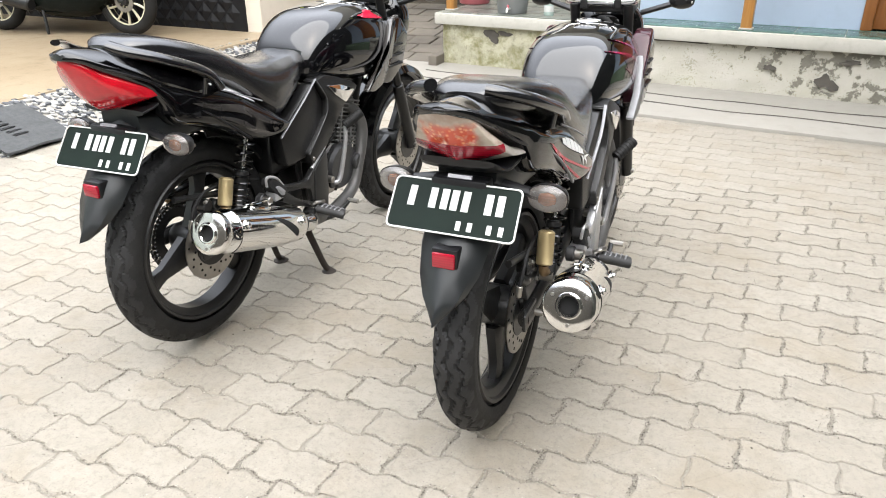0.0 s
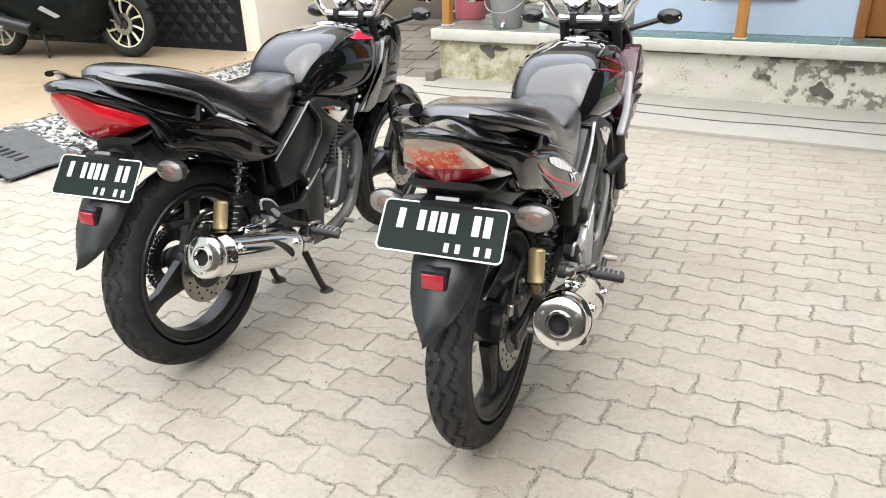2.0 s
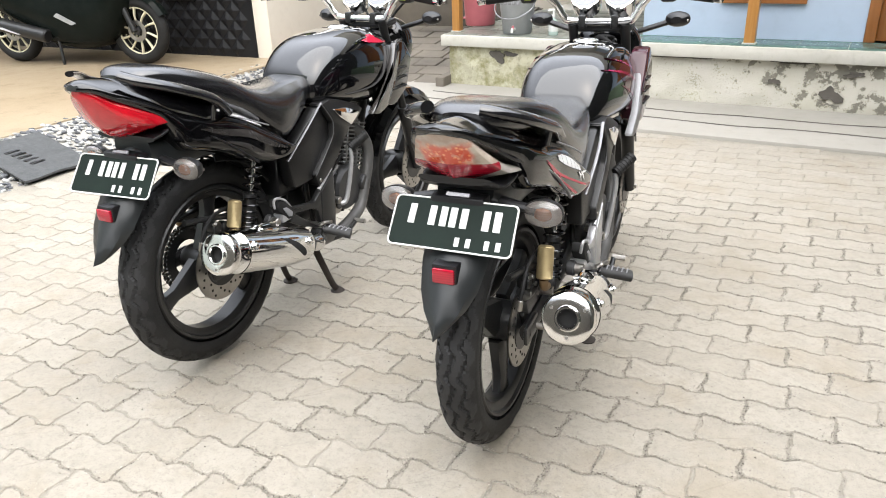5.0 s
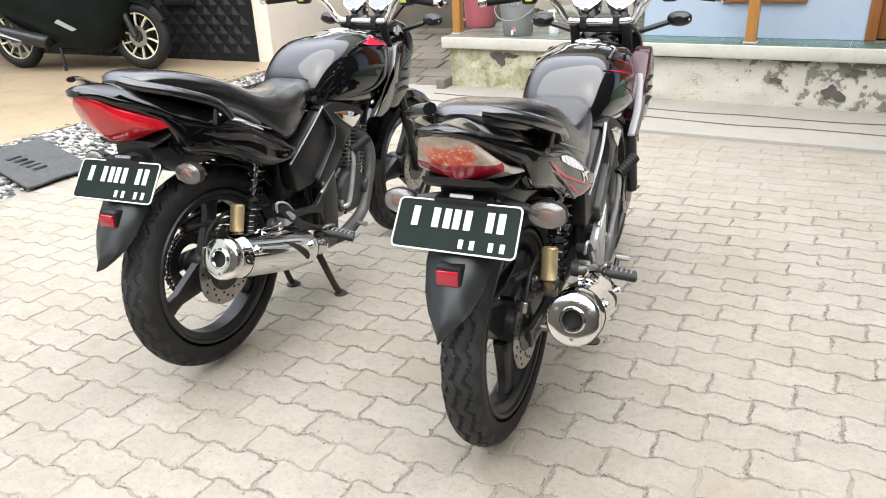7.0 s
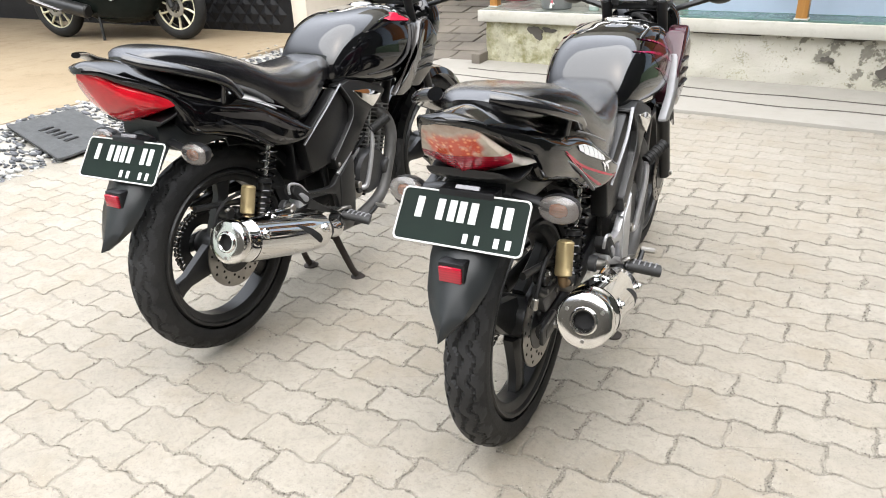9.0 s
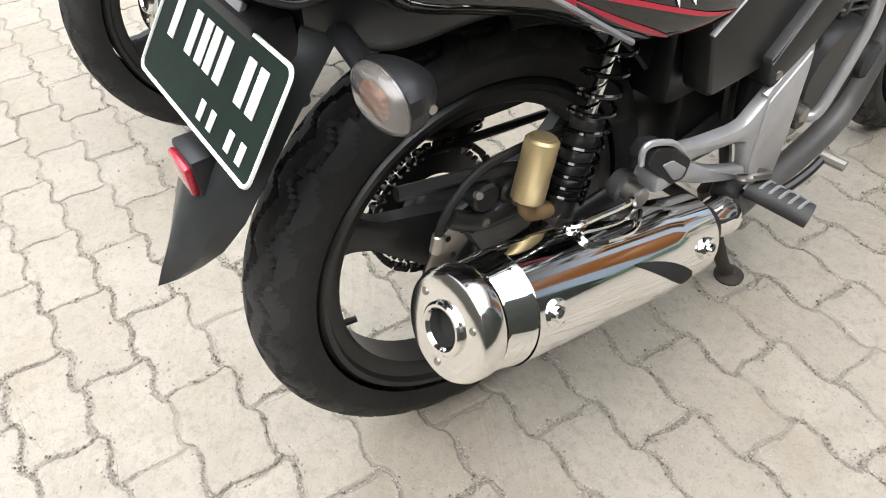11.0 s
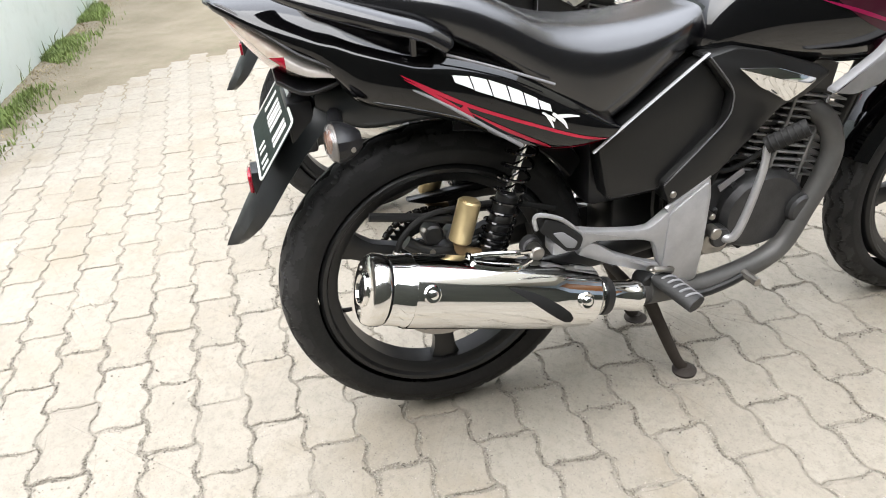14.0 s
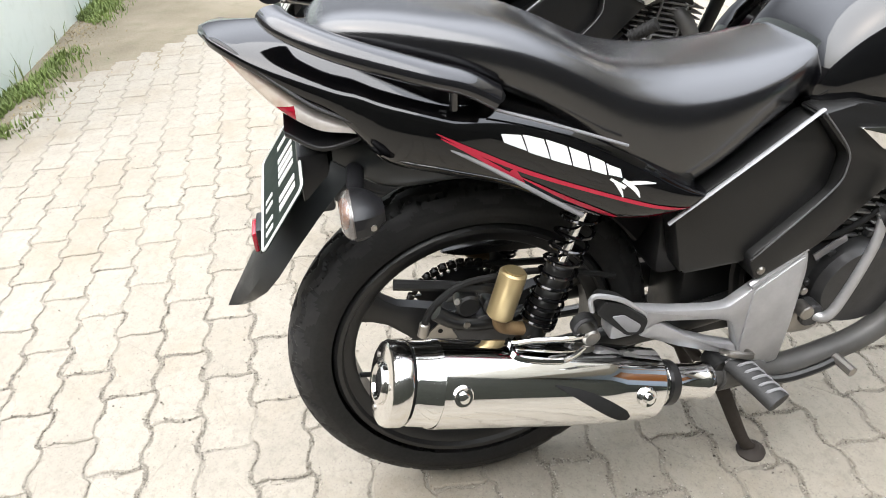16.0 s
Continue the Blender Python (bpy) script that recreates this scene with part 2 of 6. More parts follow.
def led_lens_mat():
    """Clear outer lens over an orange red lamp block, in columns."""
    m = Mat("lamp_lens_clear", (0.7, 0.6, 0.55), 0.08, 0.0, 0.8, 0.5)
    sep = m.node("ShaderNodeSeparateXYZ")
    m.link(m.coords(), sep.inputs[0])
    ax = m.math("ABSOLUTE", sep.outputs["X"])
    n = m.noise(40, 4, 0.6)
    wob = m.math("MULTIPLY", m.math("SUBTRACT", n, 0.5), 0.025)
    side = m.ramp(m.math("ADD", ax, wob), [(0.046, (0, 0, 0)), (0.060, (1, 1, 1))])
    top = m.ramp(m.math("ADD", sep.outputs["Z"], wob), [(0.850, (0, 0, 0)), (0.866, (1, 1, 1))])
    v = m.node("ShaderNodeTexVoronoi", Scale=95.0)
    m.link(m.coords(), v.inputs["Vector"])
    red = m.mix(m.ramp(v.outputs["Distance"], [(0.12, (0, 0, 0)), (0.42, (1, 1, 1))]), (0.86, 0.36, 0.17), (0.56, 0.075, 0.035))
    red = m.mix(m.ramp(n, [(0.52, (0, 0, 0)), (0.68, (0.75, 0.75, 0.75))]), red, (0.66, 0.42, 0.30))
    clear = m.mix(m.ramp(m.noise(22, 3, 0.6), [(0.4, (0, 0, 0)), (0.62, (1, 1, 1))]), (0.50, 0.43, 0.36), (0.36, 0.27, 0.22))
    m.colour(m.mix(m.math("MAXIMUM", side, top), red, clear))
    m.bump(v.outputs["Distance"], 0.15, 0.002)
    return m.m


M_PAVER, M_SOIL, M_DIRT = paver_mat(), soil_mat(), dirt_mat()
M_BLACK = gloss_mat("gloss_black_paint", (0.0020, 0.0020, 0.0024), 0.01, 0.6)
M_TANK = gloss_mat("clear_coated_black_tank_paint", (0.0022, 0.0022, 0.0028), 0.01, 0.8)
M_TANK.node_tree.nodes["Principled BSDF"].inputs["Coat IOR"].default_value = 1.5
M_DARKGREY = gloss_mat("smoke_grey_paint", (0.035, 0.032, 0.030), 0.08)
M_BURG = gloss_mat("burgundy_paint", (0.040, 0.008, 0.015), 0.05, 0.15)
M_RED = gloss_mat("red_decal", (0.40, 0.010, 0.035), 0.04, 0.3)
M_WHITE = gloss_mat("white_decal", (0.78, 0.78, 0.78), 0.06, 0.6)
M_GREYDECAL = gloss_mat("grey_decal", (0.224, 0.216, 0.232), 0.06, 0.8)
M_PLASTIC = plain("black_plastic", (0.008, 0.008, 0.009), 0.38, grain=300, bump=0.12)
M_MATTE = plain("matte_black_cover", (0.007, 0.007, 0.007), 0.40, grain=500, bump=0.15)
M_FENDER = plain("grey_black_fender_plastic", (0.016, 0.018, 0.019), 0.34, grain=120, bump=0.08, vary=0.2)
M_METALBLACK = plain("black_painted_metal", (0.012, 0.012, 0.012), 0.35, grain=90, bump=0.1)
M_SEAT, M_CHROME, M_RUBBER = seat_mat(), chrome_mat(), rubber_mat()
M_ALU = plain("silver_aluminium_paint", (0.400, 0.400, 0.408), 0.38, 0.55, grain=200, bump=0.06)
M_TRIM = plain("silver_grey_trim", (0.216, 0.216, 0.224), 0.45, 0.15, grain=200)
M_CHAIN = plain("oily_chain", (0.016, 0.014, 0.012), 0.5, 0.2, grain=90, vary=0.4, bump=0.2)
M_CHROMEB = plain("brushed_chrome", (0.78, 0.77, 0.75), 0.12, 1.0, grain=240, vary=0.08, bump=0.03)
M_RAIL = plain("satin_black_rail", (0.006, 0.006, 0.007), 0.20, coat=1.0, grain=300, bump=0.06, spec=0.4)
M_FIN = plain("dark_grey_fins", (0.21, 0.21, 0.207), 0.45, 0.5, grain=120, vary=0.3, bump=0.2)
M_BROWN = plain("brown_stained_bracket", (0.20, 0.13, 0.065), 0.5, 0.4, grain=60, vary=0.3, bump=0.2)
M_TRIMDARK = plain("dark_grey_trim", (0.13, 0.13, 0.135), 0.4, 0.3, grain=200)
M_STEEL = plain("worn_steel", (0.357, 0.340, 0.315), 0.38, 1.0, grain=70, vary=0.3)
M_CAST = plain("cast_engine_metal", (0.045, 0.045, 0.046), 0.40, 0.4, grain=160, vary=0.25, bump=0.2)
M_EXH = plain("dull_black_exhaust_pipe", (0.082, 0.080, 0.077), 0.5, 0.3, grain=60, vary=0.3, bump=0.15)
M_TREAD = plain("dusty_tyre_tread", (0.020, 0.020, 0.0205), 0.55, grain=90, vary=0.35, bump=0.2, spec=0.3)
M_GOLD = plain("gold_anodised", (0.442, 0.348, 0.187), 0.42, 0.75, grain=90, vary=0.12)
M_PEG = plain("grey_peg_rubber", (0.020, 0.020, 0.020), 0.6, grain=200, vary=0.3, bump=0.3)
M_RUST = plain("rusty_stand_metal", (0.036, 0.029, 0.024), 0.7, 0.2, grain=60, vary=0.5, bump=0.4)
M_PLATE = plain("plate_dark_paint", (0.006, 0.012, 0.009), 0.55, grain=60, vary=0.2, spec=0.15)
M_PLATEW = plain("plate_white_paint", (0.544, 0.552, 0.528), 0.5, grain=60)
M_LENSR, M_LENSD = lens_mat("red_lens", (0.50, 0.006, 0.016), rib=0.15), lens_mat("deep_red_lens", (0.320, 0.005, 0.020))
M_LENSC, M_LENSLED = lens_mat("clear_lens", (0.50, 0.46, 0.43), trans=0.85, rib=0.6), led_lens_mat()
M_LENSCREAM = lens_mat("cream_clear_lens", (0.430, 0.395, 0.360), rib=0.12)
M_AMBER = lens_mat("amber_bulb_lens", (0.50, 0.20, 0.10), trans=0.1)
# near black painted for the shade inside holes and gaps; sooty in the outlet
M_DARKHOLE = plain("hole_shade_and_soot", (0.006, 0.006, 0.006), 0.95)
M_DIAL = plain("pale_dial_face", (0.15, 0.155, 0.165), 0.25, grain=40)
M_GREENSTK = plain("lime_sticker", (0.315, 0.413, 0.060), 0.5)
M_WALLMINT = plaster_mat("mint_white_wall_paint", (0.72, 0.79, 0.75), (0.40, 0.46, 0.38), 0.18)
M_MAGENTA = gloss_mat("magenta_decal", (0.22, 0.008, 0.05), 0.04, 0.3)
M_WALLBLUE = plaster_mat("pale_blue_wall_paint", (0.381, 0.456, 0.558), (0.286, 0.340, 0.408), 0.3, 1.2, bump=0.1)
M_WALLCREAM = plaster_mat("cream_wall_paint", (0.70, 0.645, 0.56), (0.45, 0.40, 0.33), 0.15, bump=0.1)
M_SLAB = plaster_mat("cream_concrete_slab_edge", (0.46, 0.447, 0.40), (0.245, 0.231, 0.177), 0.3, 3.0)
M_OLDWALL = peel_mat()
M_MOSSWALL = plaster_mat("mossy_weathered_plaster", (0.45, 0.43, 0.315), (0.129, 0.122, 0.082), 0.8, 3.2, (0.184, 0.177, 0.075), 0.7)
M_APRON = plaster_mat("bare_concrete", (0.275, 0.26, 0.23), (0.190, 0.177, 0.156), 0.4, 1.5)
# for the added side wall: kept dark so chrome and black paint mirror dark
M_SURROUND = plaster_mat("unseen_dark_reflection_wall", (0.051, 0.054, 0.044), (0.020, 0.024, 0.017), 0.5)
# for the added back wall: tone set by what the tails and plates should mirror
M_BACKWALL = plaster_mat("unseen_back_wall_plaster", (0.11, 0.10, 0.085), (0.06, 0.055, 0.045), 0.5, 2.0)
M_CRACK = plain("dark_bare_mortar", (0.075, 0.068, 0.058), 0.95, grain=40, vary=0.3, bump=0.4)
M_GREENTILE = plain("green_glazed_tile", (0.068, 0.129, 0.109), 0.25, grain=20, vary=0.25)
M_GREYTILE = plain("grey_green_floor_tile", (0.136, 0.150, 0.129), 0.3, grain=20, vary=0.2)
M_TANTILE = carport_mat()
M_BLACKTILE = plain("black_relief_tile", (0.010, 0.010, 0.011), 0.45, grain=20, vary=0.3, spec=0.25)
M_STONE = plain("rough_grey_brown_stone", (0.11, 0.096, 0.078), 0.85, grain=14, vary=0.4, bump=0.6)
M_PEBW = plain("white_pebble", (0.340, 0.340, 0.326), 0.6, grain=30)
M_PEBB = plain("dark_pebble", (0.082, 0.085, 0.092), 0.5, grain=30)
M_MAT = plain("dark_grey_door_mat", (0.058, 0.060, 0.061), 0.95, grain=300, vary=0.2, bump=0.6)
M_WOOD = wood_mat("orange_varnished_wood", (0.340, 0.150, 0.031), (0.422, 0.204, 0.051))
M_WOODDOOR = wood_mat("brown_varnished_door", (0.245, 0.088, 0.022), (0.299, 0.116, 0.031))
M_ALGAE = plaster_mat("green_algae_concrete", (0.136, 0.184, 0.116), (0.068, 0.116, 0.061), 0.6, 3.0, bump=0.3)
M_PINK = plain("pink_red_plastic", (0.476, 0.136, 0.156), 0.35, grain=30)
M_GREYPLASTIC = plain("grey_bucket_plastic", (0.245, 0.252, 0.252), 0.4, grain=40)
M_CLEARGREEN = plain("pale_green_soap", (0.374, 0.462, 0.422), 0.12, grain=30)
M_GLASSDARK = plain("dark_window_pane", (0.03, 0.035, 0.04), 0.06, grain=5, bump=0)
M_WHEELGOLD = plain("pale_champagne_alloy", (0.558, 0.524, 0.381), 0.35, 0.1, grain=60)
M_SCOOT = gloss_mat("dark_green_black_scooter_paint", (0.005, 0.007, 0.006), 0.03, 0.0)
M_SCOOT.node_tree.nodes["Principled BSDF"].inputs["Specular IOR Level"].default_value = 0.08
M_LEAF = plain("grass_green", (0.15, 0.20, 0.055), 0.7, grain=40, vary=0.4)
M_LEAFDRY = plain("dry_leaf", (0.29, 0.23, 0.13), 0.8, grain=40, vary=0.4)
M_GRIT = grit_mat()


# ---- geometry helpers ----
def finish(name, bm, mat, smooth=True, angle=38):
    bmesh.ops.remove_doubles(bm, verts=bm.verts, dist=1e-5)
    bmesh.ops.recalc_face_normals(bm, faces=bm.faces)
    lim = radians(angle)
    for e in bm.edges:
        if len(e.link_faces) == 2 and e.calc_face_angle(0) > lim:
            e.smooth = False
    for f in bm.faces:
        f.smooth = smooth
    me = bpy.data.meshes.new(name)
    bm.to_mesh(me)
    bm.free()
    me.materials.append(mat)
    return me


def part(name, bm, mat, parent=None, label="", angle=38):
    ob = new(name, finish(name, bm, mat, True, angle))
    if parent:
        ob.parent = parent
    return tagged(ob, label)


def thing(name, label, category, m=None, group="", kind=""):
    ob = new(name)
    ob.empty_display_size = 0.1
    if m is not None:
        ob.matrix_world = m
    return tagged(ob, label, category, group, kind)


def lerp_table(table, t):
    """Smooth interpolation in rows (t, a, b, ...)."""
    rows = sorted(table)
    ts = [r[0] for r in rows]
    t = min(max(t, ts[0]), ts[-1])
    k = max(0, min(len(ts) - 2, sum(1 for v in ts if v <= t) - 1))
    p0, p1, p2, p3 = rows[max(k - 1, 0)], rows[k], rows[k + 1], rows[min(k + 2, len(rows) - 1)]
    h = p2[0] - p1[0]
    u = (t - p1[0]) / h if h else 0
    out = []
    for c in range(1, len(p1)):
        m1 = (p2[c] - p0[c]) / max(p2[0] - p0[0], 1e-6) * h
        m2 = (p3[c] - p1[c]) / max(p3[0] - p1[0], 1e-6) * h
        out.append((2 * u**3 - 3 * u**2 + 1) * p1[c] + (u**3 - 2 * u**2 + u) * m1 + (-2 * u**3 + 3 * u**2) * p2[c] + (u**3 - u**2) * m2)
    return out


def loft(rings, caps=True, closed=True):
    bm = bmesh.new()
    vs = [[bm.verts.new(p) for p in ring] for ring in rings]
    n = len(vs[0])
    for a, b in zip(vs, vs[1:]):
        for i in range(n if closed else n - 1):
            j = (i + 1) % n
            bm.faces.new((a[i], a[j], b[j], b[i]))
    if caps and closed:
        bm.faces.new(vs[0]), bm.faces.new(vs[-1])
    return bm


def hull_y(table, n=28, steps=24, e_top=2.4, e_bot=2.4):
    """A body lofted along y from rows (y, top, bottom, half width, share of height at which it is widest)."""
    rows = sorted(table)
    rings = []
    for s in range(steps + 1):
        y = rows[0][0] + (rows[-1][0] - rows[0][0]) * s / steps
        top, bot, hw, share = lerp_table(rows, y)
        mid = bot + (top - bot) * share
        ring = []
        for i in range(n):
            a = 2 * math.pi * i / n
            c, sn = math.cos(a), math.sin(a)
            e = (e_top(y) if callable(e_top) else e_top) if sn >= 0 else e_bot
            x = hw * math.copysign(abs(c) ** (2 / e), c)
            z = mid + (top - mid if sn >= 0 else mid - bot) * math.copysign(abs(sn) ** (2 / e), sn)
            ring.append((x, y, z))
        rings.append(ring)
    return loft(rings)


def smooth_path(points, per=6):
    pts = [Vector(p) for p in points]
    out = []
    for k in range(len(pts) - 1):
        p0, p1, p2, p3 = pts[max(k - 1, 0)], pts[k], pts[k + 1], pts[min(k + 2, len(pts) - 1)]
        for s in range(per):
            u = s / per
            out.append(0.5 * (2 * p1 + (p2 - p0) * u + (2 * p0 - 5 * p1 + 4 * p2 - p3) * u * u + (3 * p1 - p0 - 3 * p2 + p3) * u**3))
    return out + [pts[-1]]


def tube(points, r, n=10, per=5, flat=1.0, bm=None):
    """A round bar along a smooth path; r is one radius or one for each end of the path."""
    path = smooth_path(points, per) if len(points) > 2 and per > 1 else [Vector(p) for p in points]
    rr = r if isinstance(r, (tuple, list)) else (r, r)
    up = Vector((0, 0, 1))
    rings = []
    side = None
    for k, p in enumerate(path):
        d = (path[min(k + 1, len(path) - 1)] - path[max(k - 1, 0)]).normalized()
        if side is None:
            side = d.cross(up if abs(d.z) < 0.95 else Vector((1, 0, 0))).normalized()
        side = (side - d * side.dot(d)).normalized()
        other = d.cross(side)
        q = rr[0] + (rr[1] - rr[0]) * k / (len(path) - 1)
        rings.append([p + q * (math.cos(2 * math.pi * i / n) * side + flat * math.sin(2 * math.pi * i / n) * other) for i in range(n)])
    made = loft(rings)
    if bm is None:
        return made
    return join(bm, made)


def join(bm, *others):
    for o in others:
        me = bpy.data.meshes.new("tmp")
        o.to_mesh(me)
        o.free()
        bm.from_mesh(me)
        bpy.data.meshes.remove(me)
    return bm


def lathe(profile, n=32, m=None, closed=False):
    """Turns rows (along x, radius) about the x axis."""
    rings = [[(a, r * math.cos(2 * math.pi * i / n), r * math.sin(2 * math.pi * i / n)) for i in range(n)] for a, r in profile]
    if closed:
        rings.append(rings[0])
    bm = loft(rings, caps=not closed)
    if m is not None:
        bm.transform(m)
    return bm


def along(a, b):
    """The pose whose x axis runs from a to b."""
    a, b = Vector(a), Vector(b)
    q = (b - a).to_track_quat("X", "Z")
    return Matrix.Translation(a) @ q.to_matrix().to_4x4()


def rod(a, b, r, n=16, bevel=0.0):
    d = (Vector(b) - Vector(a)).length
    prof = [(0, r), (d, r)] if not bevel else [(0, r - bevel), (bevel, r), (d - bevel, r), (d, r - bevel)]
    return lathe(prof, n, along(a, b))


def box(x0, x1, y0, y1, z0, z1, bevel=0.0, segs=2):
    bm = bmesh.new()
    bmesh.ops.create_cube(bm, size=1)
    bm.transform(Matrix.Translation(((x0 + x1) / 2, (y0 + y1) / 2, (z0 + z1) / 2)) @ Matrix.Diagonal((x1 - x0, y1 - y0, z1 - z0, 1)))
    if bevel:
        bmesh.ops.bevel(bm, geom=bm.edges[:], offset=bevel, segments=segs, affect="EDGES", profile=0.5)
    return bm


def prism(poly, x0, x1, bevel=0.0, bulge=None):
    """A plate: an outline of (y, z) between two x. bulge(y, z) shifts its x."""
    bm = bmesh.new()
    v = [bm.verts.new((x0, y, z)) for y, z in poly]
    f = bm.faces.new(v)
    g = bmesh.ops.extrude_face_region(bm, geom=[f])
    for q in g["geom"]:
        if isinstance(q, bmesh.types.BMVert):
            q.co.x = x1
    if bevel:
        bmesh.ops.recalc_face_normals(bm, faces=bm.faces)
        bmesh.ops.bevel(bm, geom=bm.edges[:], offset=bevel, segments=2, affect="EDGES", profile=0.5)
    if bulge:
        for q in bm.verts:
            q.co.x += bulge(q.co.y, q.co.z)
    return bm


def rounded(poly, r=0.012, k=4):
    """The outline with its corners rounded."""
    out = []
    n = len(poly)
    for i in range(n):
        p, a, b = (Vector((*poly[j % n], 0)) for j in (i, i - 1, i + 1))
        da, db = (a - p), (b - p)
        q = min(r, da.length * 0.45, db.length * 0.45)
        s, e = p + da.normalized() * q, p + db.normalized() * q
        for j in range(k + 1):
            u = j / k
            w = (1 - u) ** 2 * s + 2 * u * (1 - u) * p + u * u * e
            out.append((w.x, w.y))
    return out


def mirrored(bm):
    """The same mesh on the other side of the x = 0 plane."""
    out = bm.copy()
    out.transform(Matrix.Diagonal((-1, 1, 1, 1)))
    bmesh.ops.reverse_faces(out, faces=out.faces)
    return out


# ---- motorcycles: y forward, x to the rider's right, z up from the ground ----
HUB = Vector((0.0, -0.022, 0.332))
FHUB = Vector((0.0, 1.225, 0.305))


def tyre_mesh(R, half, rim_r, blocks):
    """A tyre with wavy grooves and scalloped shoulders pressed into its tread."""
    per, m = 14, 41
    n = blocks * per
    rings, worn = [], []
    for i in range(n):
        a = 2 * math.pi * i / n
        ph = 2 * math.pi * (i % per) / per
        wave = math.sin(ph) + 0.28 * math.sin(2 * ph)
        ring = []
        for j in range(m):
            u = -1 + 2 * j / (m - 1)
            th = u * 2.05
            x = half * math.sin(th)
            r = R - half * 0.95 * (1 - math.cos(th)) * (0.92 if abs(th) < 1.57 else 1.0)
            r = max(r, rim_r - 0.004)
            g = 0.0
            if abs(u - 0.07 * wave) < 0.028:
                g = 0.0062
            for sgn in (-1, 1):
                edge = 0.27 + 0.075 * wave * sgn
                if edge < u * sgn < edge + 0.045:
                    g = 0.0068
                tip = 0.50 + 0.09 * math.sin(ph + 1.2 * sgn)
                if u * sgn > tip and u * sgn < 0.74:
                    g = max(g, 0.0042 * min(1.0, (0.74 - u * sgn) / 0.10))
                if abs((ph / (2 * math.pi) - 0.55) % 1.0 - 0.5) > 0.46 and 0.30 < u * sgn < 0.60:
                    g = 0.004
            ring.append((x, (r - g) * math.cos(a), (r - g) * math.sin(a)))
            if j < m - 1:
                worn.append(1 if abs(u + 1 / (m - 1)) < 0.62 and g < 0.001 else 0)
        rings.append(ring)
    rings.append(rings[0])
    bm = loft(rings, caps=False, closed=False)
    for f, k in zip(bm.faces, worn):
        f.material_index = k
    return bm


def wheel(name, hub, R, half, spokes, parent, disc_x, phase, sprocket):
    """Tyre, cast rim, spokes, hub, disc and sprocket under one wheel part."""
    w = new(name)
    w.parent = parent
    w.location = hub
    rim_r = R - 0.076
    part("tyre", tyre_mesh(R, half, rim_r, 26), M_RUBBER, w, angle=28).data.materials.append(M_TREAD)
    prof = [(-0.038, rim_r + 0.003), (-0.043, rim_r - 0.001), (-0.042, rim_r - 0.008), (-0.034, rim_r - 0.012), (-0.030, rim_r - 0.027), (-0.024, rim_r - 0.032), (0.024, rim_r - 0.032), (0.030, rim_r - 0.027), (0.034, rim_r - 0.012), (0.042, rim_r - 0.008), (0.043, rim_r - 0.001), (0.038, rim_r + 0.003), (0.034, rim_r + 0.006), (-0.034, rim_r + 0.006)]
    part("rim", lathe(prof, 72, closed=True), M_METALBLACK, w, "black cast alloy rim with a polished lip line")
    part("hub", lathe([(-0.07, 0.018), (-0.07, 0.04), (-0.045, 0.052), (0.045, 0.052), (0.065, 0.042), (0.065, 0.018)], 28), M_METALBLACK, w)
    part("axle", rod((-0.12, 0, 0), (0.12, 0, 0), 0.009, 12), M_STEEL, w)
    for k in range(spokes):
        a = 2 * math.pi * k / spokes + phase
        rings = []
        for s in range(7):
            u = s / 6
            rad = 0.045 + (rim_r - 0.028 - 0.045) * u
            wd = 0.046 - 0.026 * min(1, u * 1.5) + 0.012 * max(0, u - 0.78) / 0.22
            th = 0.020 - 0.004 * u
            tw = a
            c, t = Vector((0, math.cos(tw), math.sin(tw))), Vector((0, -math.sin(tw), math.cos(tw)))
            rings.append([c * rad + t * (wd * px) + Vector((th * pz, 0, 0)) for px, pz in ((-1, -0.6), (-1, 0.6), (-0.55, 1), (0.55, 1), (1, 0.6), (1, -0.6), (0.55, -1), (-0.55, -1))])
        part("spoke", loft(rings), M_METALBLACK, w)
    if disc_x:
        bm = bmesh.new()
        n = 48
        for xx in (disc_x - 0.002, disc_x + 0.002):
            prev = None
            ring = []
            for i in range(n):
                a = 2 * math.pi * i / n
                ring.append([bm.verts.new((xx, r * math.cos(a), r * math.sin(a))) for r in (0.062, 0.085, 0.110)])
            for i in range(n):
                p, q = ring[i], ring[(i + 1) % n]
                for j in range(2):
                    bm.faces.new((p[j], p[j + 1], q[j + 1], q[j]))
        part("brake_disc", bm, M_STEEL, w, "drilled steel brake disc")
        # the holes are not cut: near-black plugs paint their shaded inside
        holes = bmesh.new()
        for i in range(30):
            a = 2 * math.pi * i / 30
            rr = (0.074, 0.086, 0.098)[i % 3]
            q = lathe([(disc_x - 0.0028, 0.0042), (disc_x + 0.0028, 0.0042)], 8)
            q.transform(Matrix.Translation((0, rr * math.cos(a), rr * math.sin(a))))
            join(holes, q)
        tagged(part("disc_holes", holes, M_DARKHOLE, w), kind="stuff")
        part("disc_carrier", lathe([(disc_x - 0.004, 0.03), (disc_x - 0.004, 0.066), (disc_x + 0.004, 0.066), (disc_x + 0.004, 0.03)], 24), M_METALBLACK, w)
    if sprocket:
        bm = bmesh.new()
        n = 42 * 4
        for xx in (-0.078, -0.072):
            ring = []
            for i in range(n):
                a = 2 * math.pi * i / n
                r = 0.092 + 0.0045 * (1 if (i // 2) % 2 else -1)
                ring.append((bm.verts.new((xx, r * math.cos(a), r * math.sin(a))), bm.verts.new((xx, 0.056 * math.cos(a), 0.056 * math.sin(a)))))
